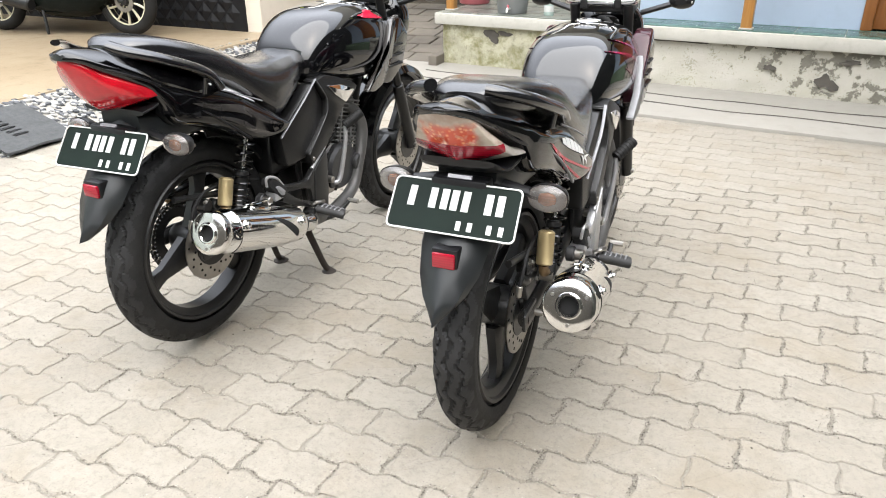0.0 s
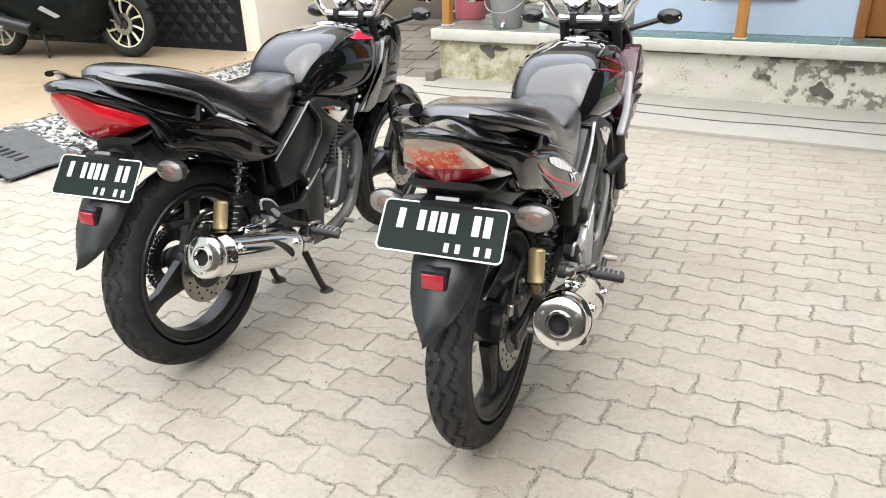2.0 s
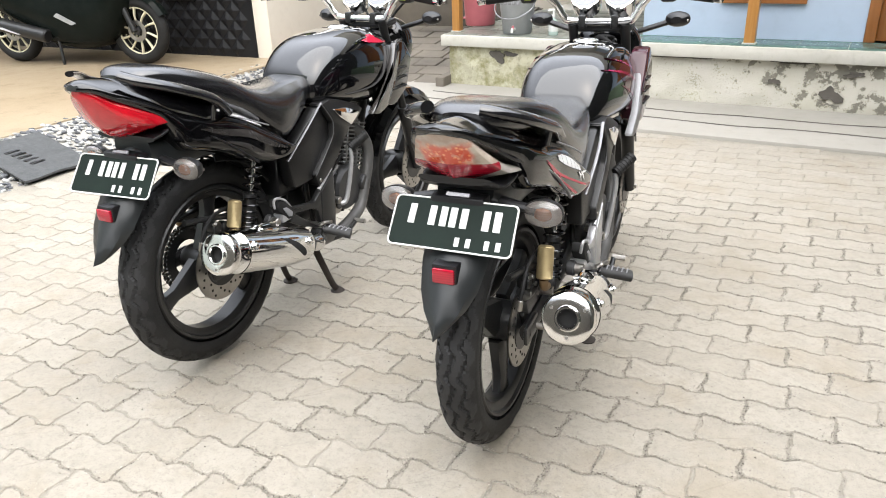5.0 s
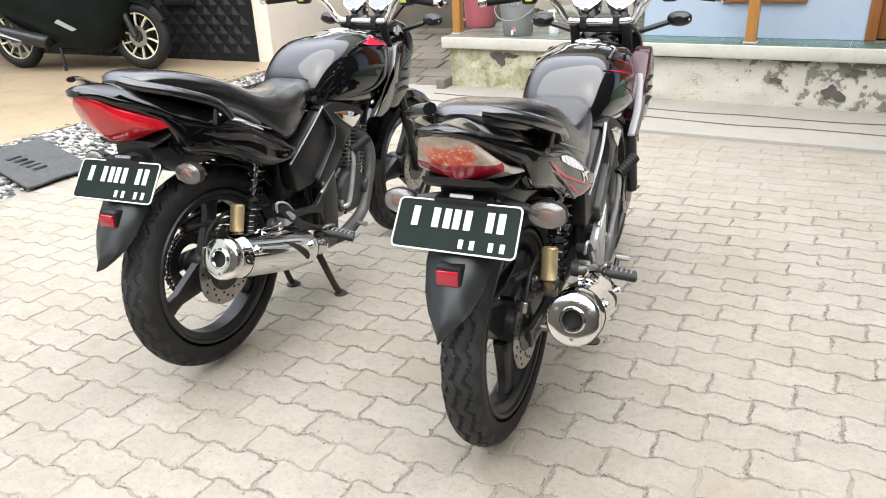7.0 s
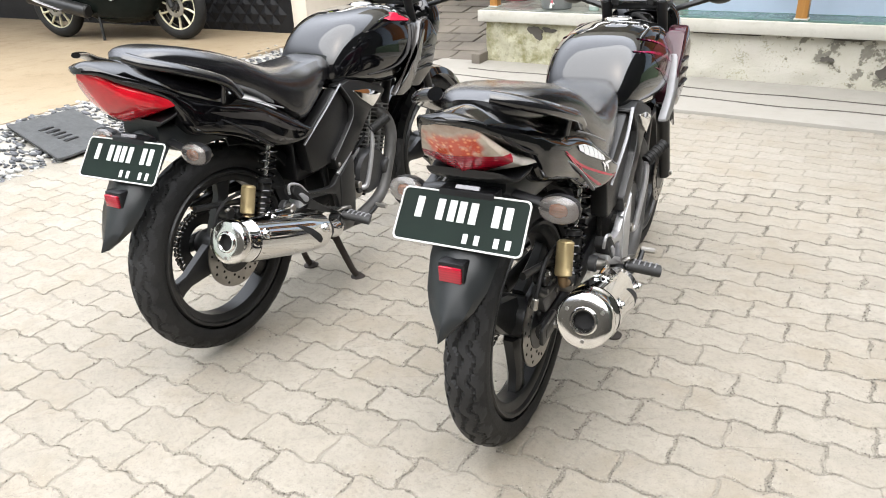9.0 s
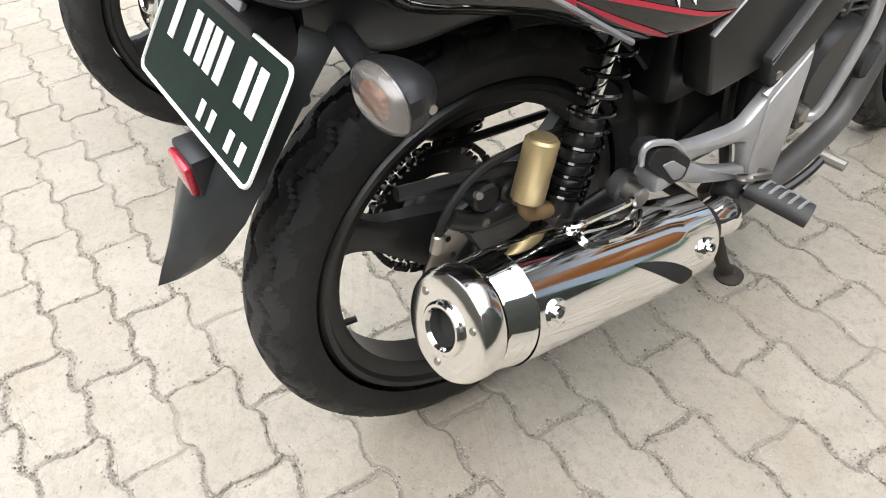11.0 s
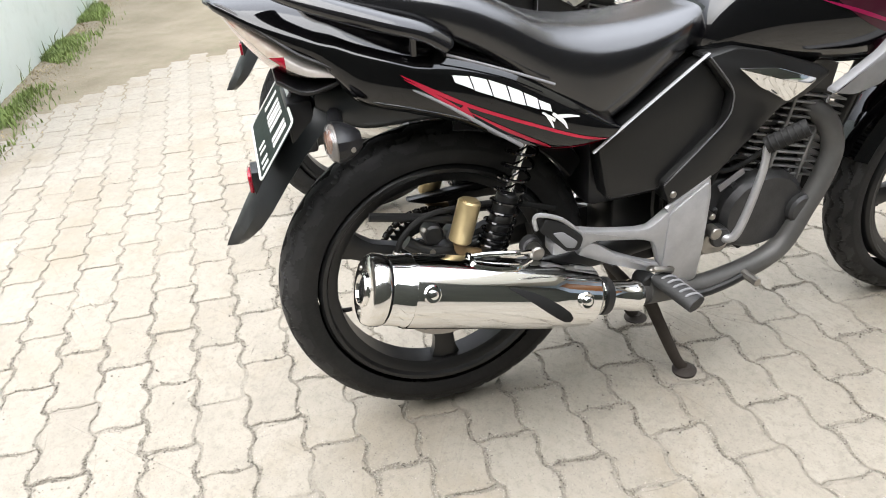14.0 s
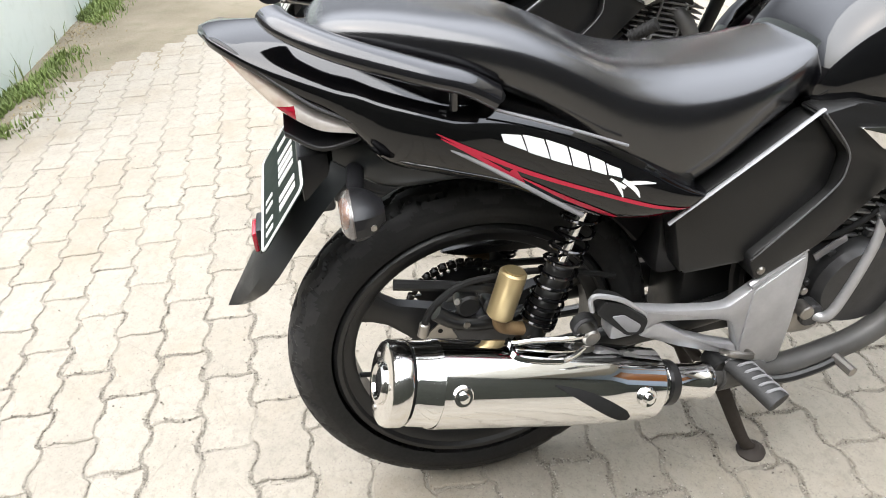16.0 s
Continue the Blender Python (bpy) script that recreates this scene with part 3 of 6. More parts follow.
            for i in range(n):
                p, q = ring[i], ring[(i + 1) % n]
                bm.faces.new((p[0], q[0], q[1], p[1]))
            if xx == -0.078:
                first = ring
        for i in range(n):
            bm.faces.new((first[i][0], first[(i + 1) % n][0], ring[(i + 1) % n][0], ring[i][0]))
        part("sprocket", bm, M_METALBLACK, w, "toothed rear sprocket", angle=30)
        links = bmesh.new()
        for i in range(40):
            a = 2 * math.pi * i / 40
            for x in (-0.082, -0.069):
                q = box(-0.0016, 0.0016, -0.0078, 0.0078, -0.0048, 0.0048, 0.0015, 1)
                q.transform(Matrix.Rotation(a, 4, "X") @ Matrix.Translation((x + (0.0018 if i % 2 else 0), 0.0, 0.104)))
                join(links, q)
            q = rod((-0.086, 0, 0.104), (-0.066, 0, 0.104), 0.0042, 8)
            q.transform(Matrix.Rotation(a, 4, "X"))
            join(links, q)
        tagged(part("chain", links, M_CHAIN, w, "oily dark drive chain"), kind="stuff")
    va = 3.35
    p0, p1 = Vector((0, math.cos(va), math.sin(va))) * (rim_r - 0.02), Vector((0, math.cos(va), math.sin(va))) * (rim_r - 0.05)
    part("valve", rod(p0, p1 + Vector((0.012, 0, 0)), 0.0045, 8), M_RUBBER, w)
    return w


def muffler(parent):
    a, b = Vector((0.224, -0.198, 0.464)), Vector((0.198, 0.232, 0.318))
    L = (b - a).length
    m = along(a, b)
    mu = new("muffler")
    mu.parent = parent
    body = [(0.031, 0.050), (0.032, 0.0560), (0.035, 0.0575), (0.062, 0.0590), (0.064, 0.0610), (0.16, 0.0615), (0.34, 0.0605), (L - 0.05, 0.056), (L - 0.02, 0.050), (L, 0.040), (L + 0.004, 0.030)]
    part("can", lathe(body, 48, m), M_CHROME, mu, "chrome muffler shell", angle=50)
    part("gap_ring", lathe([(0.025, 0.0515), (0.034, 0.0515)], 40, m), M_DARKHOLE, mu)
    cap = [(0.028, 0.050), (0.027, 0.0585), (0.024, 0.0595), (0.007, 0.0590), (0.001, 0.0560), (-0.001, 0.0525), (-0.001, 0.0290), (-0.005, 0.0280), (-0.0072, 0.0255), (-0.0070, 0.0225), (-0.003, 0.0200), (0.07, 0.0195)]
    bm = loft([[(x, r * math.cos(2 * math.pi * i / 44), r * math.sin(2 * math.pi * i / 44)) for i in range(44)] for x, r in cap], caps=False)
    bm.transform(m)
    part("end_cap", bm, M_CHROMEB, mu, "brushed chrome end cap with three screws", angle=30)
    part("outlet", lathe([(0.010, 0.0193), (0.011, 0.0)], 24, m), M_DARKHOLE, mu)
    for k in range(3):
        t = 2 * math.pi * k / 3 + 0.5
        q = lathe([(-0.0005, 0.0), (-0.0005, 0.0036), (0.0005, 0.0042), (0.003, 0.0044)], 10)
        q.transform(m @ Matrix.Translation((-0.002, 0.0415 * math.cos(t), 0.0415 * math.sin(t))))
        part("screw", q, M_STEEL, mu)
    # outer heat shield: a chrome skin on the outer half, with a dark slot
    ang0, ang1, R = -2.15, 1.05, 0.0630
    rows = []
    for s in range(25):
        u = s / 24
        x = 0.070 + (L - 0.02 - 0.070) * u
        rr = R - 0.006 * max(0, u - 0.75) * 4
        rows.append([(x, rr * math.cos(ang0 + (ang1 - ang0) * j / 24), rr * math.sin(ang0 + (ang1 - ang0) * j / 24)) for j in range(25)])
    out_dir = (m.inverted().to_3x3() @ Vector((1, 0, 0))).normalized()
    rot = math.atan2(out_dir.z, out_dir.y)
    skin = loft(rows, caps=False, closed=False)
    skin.transform(m @ Matrix.Rotation(rot + 0.25, 4, "X"))
    part("heat_shield", skin, M_CHROME, mu, "polished chrome heat shield", angle=60)
    # the slot is not cut: a near-black strip on the skin paints its shade
    slot = []
    for s in range(13):
        u = s / 12
        x = 0.235 + 0.145 * u
        wd = 0.20 * math.sin(math.pi * min(1, u * 0.62 + 0.03)) * (1 if u < 0.92 else 0.5)
        c0 = -0.66 + 0.62 * u + 0.34 * u * u
        slot.append([(x, (R + 0.0006 - 0.006 * max(0, (x - 0.09) / (L - 0.11) - 0.75) * 4) * math.cos(c0 + wd * q), (R + 0.0006 - 0.006 * max(0, (x - 0.09) / (L - 0.11) - 0.75) * 4) * math.sin(c0 + wd * q)) for q in (-1, -0.5, 0, 0.5, 1)])
    sl = loft(slot, caps=False, closed=False)
    sl.transform(m @ Matrix.Rotation(rot, 4, "X"))
    part("slot", sl, M_DARKHOLE, mu, "dark slanted slot in the shield")
    for p in ((0.286, -0.095, 0.462), (0.259, 0.187, 0.357)):
        axis = a + (b - a) * ((Vector(p) - a).dot(b - a) / L**2)
        d = (Vector(p) - axis).normalized()
        q = lathe([(-0.004, 0.0155), (0.001, 0.0155), (0.0035, 0.013), (0.003, 0.0085), (0.008, 0.0075), (0.010, 0.004), (0.010, 0.0)], 24, along(axis + d * 0.0630, axis + d * 0.08))
        part("bolt", q, M_CHROME, mu)
    part("joint", lathe([(0, 0.040), (0.01, 0.030), (0.02, 0.0285), (0.085, 0.0285), (0.09, 0.031), (0.105, 0.031)], 28, along(b + (b - a).normalized() * 0.0, b + (b - a).normalized() * 0.1 + Vector((-0.005, 0, 0)))), M_CHROME, mu, "chrome joint sleeve")
    part("clamp_band", lathe([(0.012, 0.034), (0.012, 0.0365), (0.026, 0.0365), (0.026, 0.034)], 24, along(b, b + (b - a))), M_METALBLACK, mu)
    return mu


def shock(parent, s):
    sh = new("shock_absorber")
    sh.parent = parent
    top, bot = Vector((s * 0.118, 0.145, 0.665)), Vector((s * 0.118, 0.050, 0.400))
    d = bot - top
    part("damper_rod", rod(top, top + d * 0.6, 0.008), M_CHROME, sh, "polished damper rod")
    part("damper_body", rod(top + d * 0.52, bot, 0.0215, 20, 0.004), M_METALBLACK, sh)
    m = along(top, bot)
    pts = []
    turns, L = 12.0, d.length * 0.86
    for k in range(int(turns * 16) + 1):
        t = 2 * math.pi * k / 16
        pts.append(m @ Vector((0.012 + L * (1 - (1 - k / (turns * 16)) ** 1.35), 0.0280 * math.cos(t), 0.0280 * math.sin(t))))
    part("spring", tube(pts, 0.0030, 6, 1), M_BLACK, sh, "black coil spring")
    part("upper_eye", rod(top + Vector((-0.018, 0, 0)), top + Vector((0.018, 0, 0)), 0.016), M_METALBLACK, sh)
    part("lower_eye", rod(bot + Vector((-0.018, 0, 0)), bot + Vector((0.018, 0, 0)), 0.016), M_STEEL, sh)
    c0, c1 = Vector((s * 0.118, 0.022, 0.528)), Vector((s * 0.121, -0.003, 0.452))
    part("reservoir", rod(c0, c1, 0.0215, 28, 0.003), M_GOLD, sh, "gold gas reservoir")
    part("reservoir_cap", rod(c0 + (c0 - c1).normalized() * 0.0005, c0 + (c0 - c1).normalized() * 0.002, 0.016, 24), M_GOLD, sh)
    part("reservoir_neck", tube([c1, c1 + Vector((0, 0.006, -0.022)), bot + Vector((0, -0.004, 0.012))], (0.012, 0.011), 14), M_BROWN, sh, "brown stained reservoir bracket")
    return sh


def indicator(parent, base, centre, size, lens, back=-1, name="turn_signal"):
    """A turn signal on its stalk; its lens looks back (-1) or ahead (1)."""
    sg = new(name)
    sg.parent = parent
    part("stalk", tube([base, centre], 0.012, 10, 1, 0.8), M_PLASTIC, sg)
    w, h, d = size
    def shell(y0, y1, grow):
        rings = []
        for s in range(6):
            u = s / 5
            y = y0 + (y1 - y0) * u
            k = grow(u)
            rings.append([(centre[0] + w * k * math.copysign(abs(math.cos(a)) ** 1.15, math.cos(a)), centre[1] + y, centre[2] + h * k * math.copysign(abs(math.sin(a)) ** 0.75, math.sin(a))) for a in (2 * math.pi * i / 20 for i in range(20))])
        return loft(rings)
    part("shell", shell(back * d * 0.10, -back * d * 1.05, lambda u: 1.03 - 0.60 * u**2.2), M_PLASTIC, sg, angle=20)
    part("lens", shell(back * d * 0.08, back * d * 0.55, lambda u: 0.98 * math.sqrt(max(0.05, 1 - 0.70 * u**2.6))), lens, sg, "clear ribbed lens")
    part("reflector_bowl", shell(back * d * 0.10, back * d * 0.14, lambda u: 0.90), M_ALU, sg, "dull silver reflector behind the lens")
    part("bulb", shell(back * d * 0.15, back * d * 0.42, lambda u: 0.45 * math.sqrt(max(0.05, 1 - 0.9 * u**2))), M_AMBER, sg, "pale amber bulb showing through")
    part("shell_screw", rod((centre[0] + math.copysign(w * 0.80, centre[0]), centre[1] - back * d * 0.55, centre[2] - h * 0.1), (centre[0] + math.copysign(w * 0.90, centre[0]), centre[1] - back * d * 0.55, centre[2] - h * 0.1), 0.004, 10), M_STEEL, sg)
    return sg


def plate(parent, bars_small, badge, roll=0.0):
    """The number plate: a raised white rim, its characters as plain bars."""
    pl = new("licence_plate")
    pl.parent = parent
    top, bot = Vector((0.0, -0.257, 0.728)), Vector((0.0, -0.322, 0.641))
    mid = (top + bot) / 2
    up = (top - bot).normalized()
    right = Vector((1, 0, 0))
    nrm = right.cross(up)
    m = Matrix((right, up, nrm)).transposed().to_4x4()
    m.translation = mid
    m = m @ Matrix.Rotation(radians(roll), 4, "Z")
    W, Hh, r = 0.137, 0.055, 0.012

    def outline(w, h, rad, z):
        pts = []
        for cx, cy, a0 in ((w - rad, h - rad, 0), (-w + rad, h - rad, 90), (-w + rad, -h + rad, 180), (w - rad, -h + rad, 270)):
            for k in range(5):
                a = radians(a0 + 22.5 * k)
                pts.append((cx + rad * math.cos(a), cy + rad * math.sin(a), z))
        return pts

    body = loft([outline(W, Hh, r, -0.0015), outline(W, Hh, r, 0.0)])
    body.transform(m)
    part("plate_body", body, M_PLATE, pl)
    rim = loft([outline(W, Hh, r, 0.0), outline(W - 0.0005, Hh - 0.0005, r, 0.0022), outline(W - 0.0035, Hh - 0.0035, r - 0.003, 0.0022), outline(W - 0.004, Hh - 0.004, r - 0.003, 0.0004)], caps=False)
    rim.transform(m)
    part("plate_rim", rim, M_PLATEW, pl, "thin white raised rim")
    # rows of plain bars
    def bar(x, y, w, h):
        b = box(x - w / 2, x + w / 2, y - h / 2, y + h / 2, 0.0, 0.0014, 0.0006, 1)
        b.transform(m)
        part("bar", b, M_PLATEW, pl)
    for x in (-0.092, -0.046, -0.021, 0.0, 0.024, 0.072, 0.096):
        bar(x, 0.016, 0.0155, 0.042)
    for x in bars_small:
        bar(x, -0.034, 0.0105, 0.019)
    b = box(-0.026, 0.026, 0.060, 0.0695, -0.002, 0.004, 0.001, 1)
    b.transform(m)
    part("badge", b, badge, pl, "small raised badge above the plate")
    return pl


def motorcycle(m, label, red_lamp, striped):
    """One motorcycle on its centre stand."""
    bike = thing("motorcycle", label, "motorcycle", None, "parked motorcycles")
    B = bike
    wheel("rear_wheel", HUB, 0.3130, 0.0485, 3, B, 0.062, radians(-90 if striped else -42), True)
    wheel("front_wheel", FHUB, 0.303, 0.042, 3, B, 0.075, radians(-54), False)

    # swing arm and chain guard
    for s in (-1, 1):
        part("swing_arm", tube([(s * 0.092, -0.075, 0.335), (s * 0.092, 0.06, 0.335), (s * 0.085, 0.30, 0.34), (s * 0.07, 0.44, 0.35)], (0.017, 0.024), 12, 4, 1.3), M_METALBLACK, B)
        part("axle_plate", prism(rounded([(-0.10, 0.312), (-0.10, 0.36), (0.0, 0.362), (0.0, 0.31)], 0.012), s * 0.096, s * 0.106, 0.002), M_METALBLACK, B)
    part("chain_guard", prism(rounded([(-0.02, 0.445), (0.40, 0.425), (0.40, 0.47), (0.12, 0.475), (-0.06, 0.46)], 0.015), -0.105, -0.080, 0.004), M_PLASTIC, B)
    part("chain", tube([(-0.075, -0.03, 0.430), (-0.075, 0.48, 0.375)], 0.007, 6, 1), M_METALBLACK, B)
    part("torque_link", tube([(0.075, -0.155, 0.515), (0.085, -0.03, 0.49), (0.09, 0.03, 0.47)], 0.009, 8, 3), M_METALBLACK, B)
    # rear caliper with its hose
    part("brake_caliper", prism(rounded([(-0.075, 0.425), (-0.015, 0.44), (0.035, 0.425), (0.03, 0.375), (-0.05, 0.372)], 0.012), 0.045, 0.095, 0.005), M_CAST, B)
    part("caliper_bracket", prism(rounded([(-0.06, 0.375), (0.0, 0.40), (0.02, 0.34), (-0.03, 0.315)], 0.01), 0.068, 0.082, 0.003), M_METALBLACK, B)
    part("brake_hose", tube([(0.090, -0.118, 0.430), (0.094, -0.109, 0.460), (0.094, -0.091, 0.482), (0.092, -0.062, 0.500), (0.090, -0.020, 0.506), (0.085, 0.08, 0.498), (0.08, 0.2, 0.46)], 0.0058, 8, 6), M_RUBBER, B)
    part("hose_union", rod((0.090, -0.120, 0.418), (0.092, -0.114, 0.444), 0.0085, 12, 0.002), M_STEEL, B)
    part("caliper_piston", rod((0.060, -0.045, 0.462), (0.098, -0.045, 0.462), 0.0195, 18, 0.004), M_METALBLACK, B)
    part("caliper_piston", rod((0.060, -0.005, 0.452), (0.096, -0.005, 0.452), 0.0165, 18, 0.004), M_METALBLACK, B)
    part("bleed_nipple", rod((0.098, -0.062, 0.478), (0.112, -0.066, 0.486), 0.005, 10, 0.001), M_STEEL, B)
    part("caliper_arm", tube([(0.085, -0.095, 0.455), (0.088, -0.06, 0.430), (0.088, 0.0, 0.420), (0.088, 0.06, 0.432)], 0.013, 10, 4), M_METALBLACK, B)
    for k, (y, z) in enumerate(((-0.05, 0.43), (0.0, 0.435), (0.02, 0.40))):
        part("caliper_bolt", rod((0.09, y, z), (0.101, y, z), 0.006, 8), M_STEEL, B)
    shock(B, 1)
    shock(B, -1)

    # tail: rear fender, inner fender, plate, reflector, signals
    rings = []
    for z, y, hw, th in ((0.775, -0.185, 0.060, 0.05), (0.74, -0.215, 0.066, 0.045), (0.70, -0.246, 0.070, 0.036), (0.65, -0.288, 0.074, 0.030), (0.60, -0.325, 0.073, 0.026), (0.555, -0.354, 0.064, 0.024), (0.52, -0.376, 0.046, 0.022), (0.495, -0.392, 0.024, 0.016), (0.476, -0.402, 0.004, 0.006)):
        rings.append([(-hw, y + th + 0.015, z), (-hw * 0.82, y + 0.014, z), (-hw * 0.30, y + 0.002, z), (0, y - 0.004, z), (hw * 0.30, y + 0.002, z), (hw * 0.82, y + 0.014, z), (hw, y + th + 0.015, z), (hw * 0.9, y + th + 0.018, z), (0, y + th * 0.7, z), (-hw * 0.9, y + th + 0.018, z)])
    part("rear_fender", loft(rings), M_FENDER, B, "pointed dark grey plastic rear fender", angle=50)
    for nm, a0, a1 in (("inner_fender", 36, 84),):
        rings = []
        for k in range(13):
            a = radians(a0 + (a1 - a0) * k / 12)
            ring = []
            for base, half in ((0.347, 0.066), (0.343, 0.062)):
                for q in range(9):
                    u = (-1 + q / 4) * (1 if base == 0.347 else -1)
                    rr = base + 0.012 * (1 - u * u) - (0.03 if abs(u) == 1 else 0)
                    ring.append((half * u, HUB.y + rr * math.cos(a), HUB.z + rr * math.sin(a)))
            rings.append(ring)
        part(nm, loft(rings), M_PLASTIC, B)
    plate(B, (0.018, 0.042, 0.082, 0.106) if striped else (0.012, 0.036, 0.078, 0.102), M_GREYDECAL, 0.0 if striped else 2.5)
    part("plate_bracket", box(-0.06, 0.06, -0.262, -0.22, 0.645, 0.735, 0.006), M_PLASTIC, B)
    rf = part("reflector", box(-0.024, 0.024, -0.345, -0.337, 0.577, 0.609, 0.003), M_LENSD, B, "small dark red reflector")
    part("reflector_shell", box(-0.028, 0.028, -0.338, -0.300, 0.573, 0.616, 0.004), M_PLASTIC, rf)
    for s in (-1, 1):
        indicator(B, (s * 0.050, -0.185, 0.715), (s * 0.166, -0.200, 0.697), (0.041, 0.029, 0.034), M_LENSC)

    # tail lamp, cowl, grab rail
    zt = [(-0.342, 0.890, 0.880, 0.028, 0.5), (-0.33, 0.890, 0.862, 0.047, 0.5), (-0.315, 0.882, 0.837, 0.059, 0.5), (-0.30, 0.870, 0.814, 0.068, 0.5), (-0.27, 0.846, 0.777, 0.085, 0.5), (-0.23, 0.816, 0.757, 0.102, 0.5), (-0.19, 0.796, 0.764, 0.112, 0.5), (-0.176, 0.784, 0.770, 0.113, 0.5)]
    if red_lamp:
        zt = [(-0.347, 0.912, 0.896, 0.014, 0.5), (-0.33, 0.908, 0.862, 0.044, 0.5), (-0.30, 0.890, 0.810, 0.070, 0.5), (-0.27, 0.877, 0.782, 0.090, 0.5), (-0.23, 0.858, 0.774, 0.107, 0.5), (-0.19, 0.838, 0.786, 0.116, 0.5), (-0.176, 0.828, 0.798, 0.116, 0.5)]
    rim = [(w + 0.002, y - 0.001, t + 0.002) for y, t, b, w, s in zt]

    def lens_piece(*cuts):
        """A piece of the lens, cut along planes given as (point, normal); what lies on the normal's side is taken off."""
        bm = hull_y(zt, 48, 34, 4.0 if red_lamp else 2.8, 1.35 if red_lamp else 1.12)
        for co, no in cuts:
            bmesh.ops.bisect_plane(bm, geom=bm.verts[:] + bm.edges[:] + bm.faces[:], plane_co=co, plane_no=no, clear_outer=True)
        return bm

    SPLIT, FRONT = (0, 0, 0.815), (0, -0.252, 0)
    lamp = part("tail_lamp", lens_piece((SPLIT, (0, 0, -1))), M_LENSR if red_lamp else M_LENSLED, B, "glossy red tail lamp lens" if red_lamp else "clear tail lamp lens over orange red segments", angle=60)
    part("lower_lens", lens_piece((SPLIT, (0, 0, 1)), (FRONT, (0, 1, 0))), M_LENSR if red_lamp else M_LENSD, lamp, "red lower lens band", angle=60)
    for s in (-1, 1):
        part("corner_lens", lens_piece((SPLIT, (0, 0, 1)), (FRONT, (0, -1, 0)), ((0, 0, 0), (-s, 0, 0))), M_LENSR if red_lamp else M_LENSCREAM, lamp, "" if red_lamp else "clear corner reflector", angle=60)
    part("lamp_tray", hull_y([(y, b + 0.004, b - 0.012, w * 0.92, 0.8) for y, t, b, w, s in zt[4:]], 32, 20, 4.0, 3.0), M_PLASTIC, lamp, "black tray under the lens", angle=60)
    part("lens_rim", tube(rim[::-1] + [(0.0, -0.352, rim[0][2] + 0.001)] + [(-x, y, z) for x, y, z in rim], 0.0032, 6), M_PLASTIC, lamp)
    front_rows = [(0.08, 0.795, 0.634, 0.160, 0.45), (0.15, 0.755, 0.607, 0.168, 0.42), (0.21, 0.712, 0.602, 0.174, 0.42), (0.26, 0.668, 0.610, 0.175, 0.45), (0.292, 0.640, 0.620, 0.172, 0.5)]
    if red_lamp:
        cowl = [(-0.356, 0.928, 0.912, 0.016, 0.4), (-0.340, 0.935, 0.908, 0.048, 0.4), (-0.30, 0.934, 0.880, 0.076, 0.35), (-0.25, 0.926, 0.850, 0.102, 0.35), (-0.205, 0.913, 0.820, 0.119, 0.35), (-0.178, 0.904, 0.775, 0.126, 0.45), (-0.15, 0.895, 0.726, 0.134, 0.52), (-0.08, 0.868, 0.702, 0.145, 0.50), (0.0, 0.836, 0.674, 0.150, 0.48)] + front_rows
    else:
        cowl = [(-0.352, 0.900, 0.891, 0.014, 0.5), (-0.338, 0.903, 0.880, 0.048, 0.55), (-0.30, 0.902, 0.858, 0.075, 0.30), (-0.25, 0.898, 0.826, 0.100, 0.29), (-0.205, 0.892, 0.800, 0.118, 0.30), (-0.178, 0.890, 0.762, 0.125, 0.44), (-0.15, 0.880, 0.726, 0.134, 0.52), (-0.08, 0.856, 0.702, 0.145, 0.52), (0.0, 0.828, 0.674, 0.150, 0.50)] + front_rows
    def shoulder(y):
        """The tail has a crease above its side; the side panel rounds over."""
        return 1.45 + 1.15 * max(0.0, min(1.0, (y + 0.06) / 0.16))

    part("tail_cowl", hull_y(cowl, 64, 56, shoulder, 6.0), M_BLACK, B, "glossy black tail cowl and side panel", angle=50)
    part("under_tail", hull_y([(-0.215, 0.765, 0.715, 0.064, 0.5), (-0.15, 0.76, 0.675, 0.088, 0.5), (-0.05, 0.75, 0.674, 0.098, 0.5), (0.05, 0.72, 0.666, 0.100, 0.5)], 24, 14, 4, 5), M_FENDER, B)

    def side_x(y, z):
        """Where the side of the cowl stands at (y, z)."""
        t, b, hw, sh = lerp_table(cowl, y)
        mid = b + (t - b) * sh
        h = (t - mid) if z >= mid else (mid - b)
        e = shoulder(y) if z >= mid else 6.0
        u = min(1.0, abs(z - mid) / max(h, 1e-4))
        return hw * (1 - u**e) ** (1 / e)

    def decal(name, line, widths, mat, s, parent, lab="", lift=0.0016, slant=0.0):
        """A thin strip laid on the side of the cowl along a line of (y, z)."""
        pts = smooth_path([(0, y, z) for y, z in line], 5)
        rings = []
        for k, p in enumerate(pts):
            d = (pts[min(k + 1, len(pts) - 1)] - pts[max(k - 1, 0)]).normalized()
            nn = Vector((0, -d.z, d.y))
            u = k / (len(pts) - 1)
            w = lerp_table([(i / (len(widths) - 1), w) for i, w in enumerate(widths)], u)[0] / 2
            ring = []
            for q in (-1, -0.33, 0.33, 1):
                v = p + (nn + d * slant) * (w * q)
                ring.append((s * (side_x(v.y, v.z) + lift), v.y, v.z))
            rings.append(ring)
        return part(name, loft(rings, caps=False, closed=False), mat, parent, lab, angle=60)

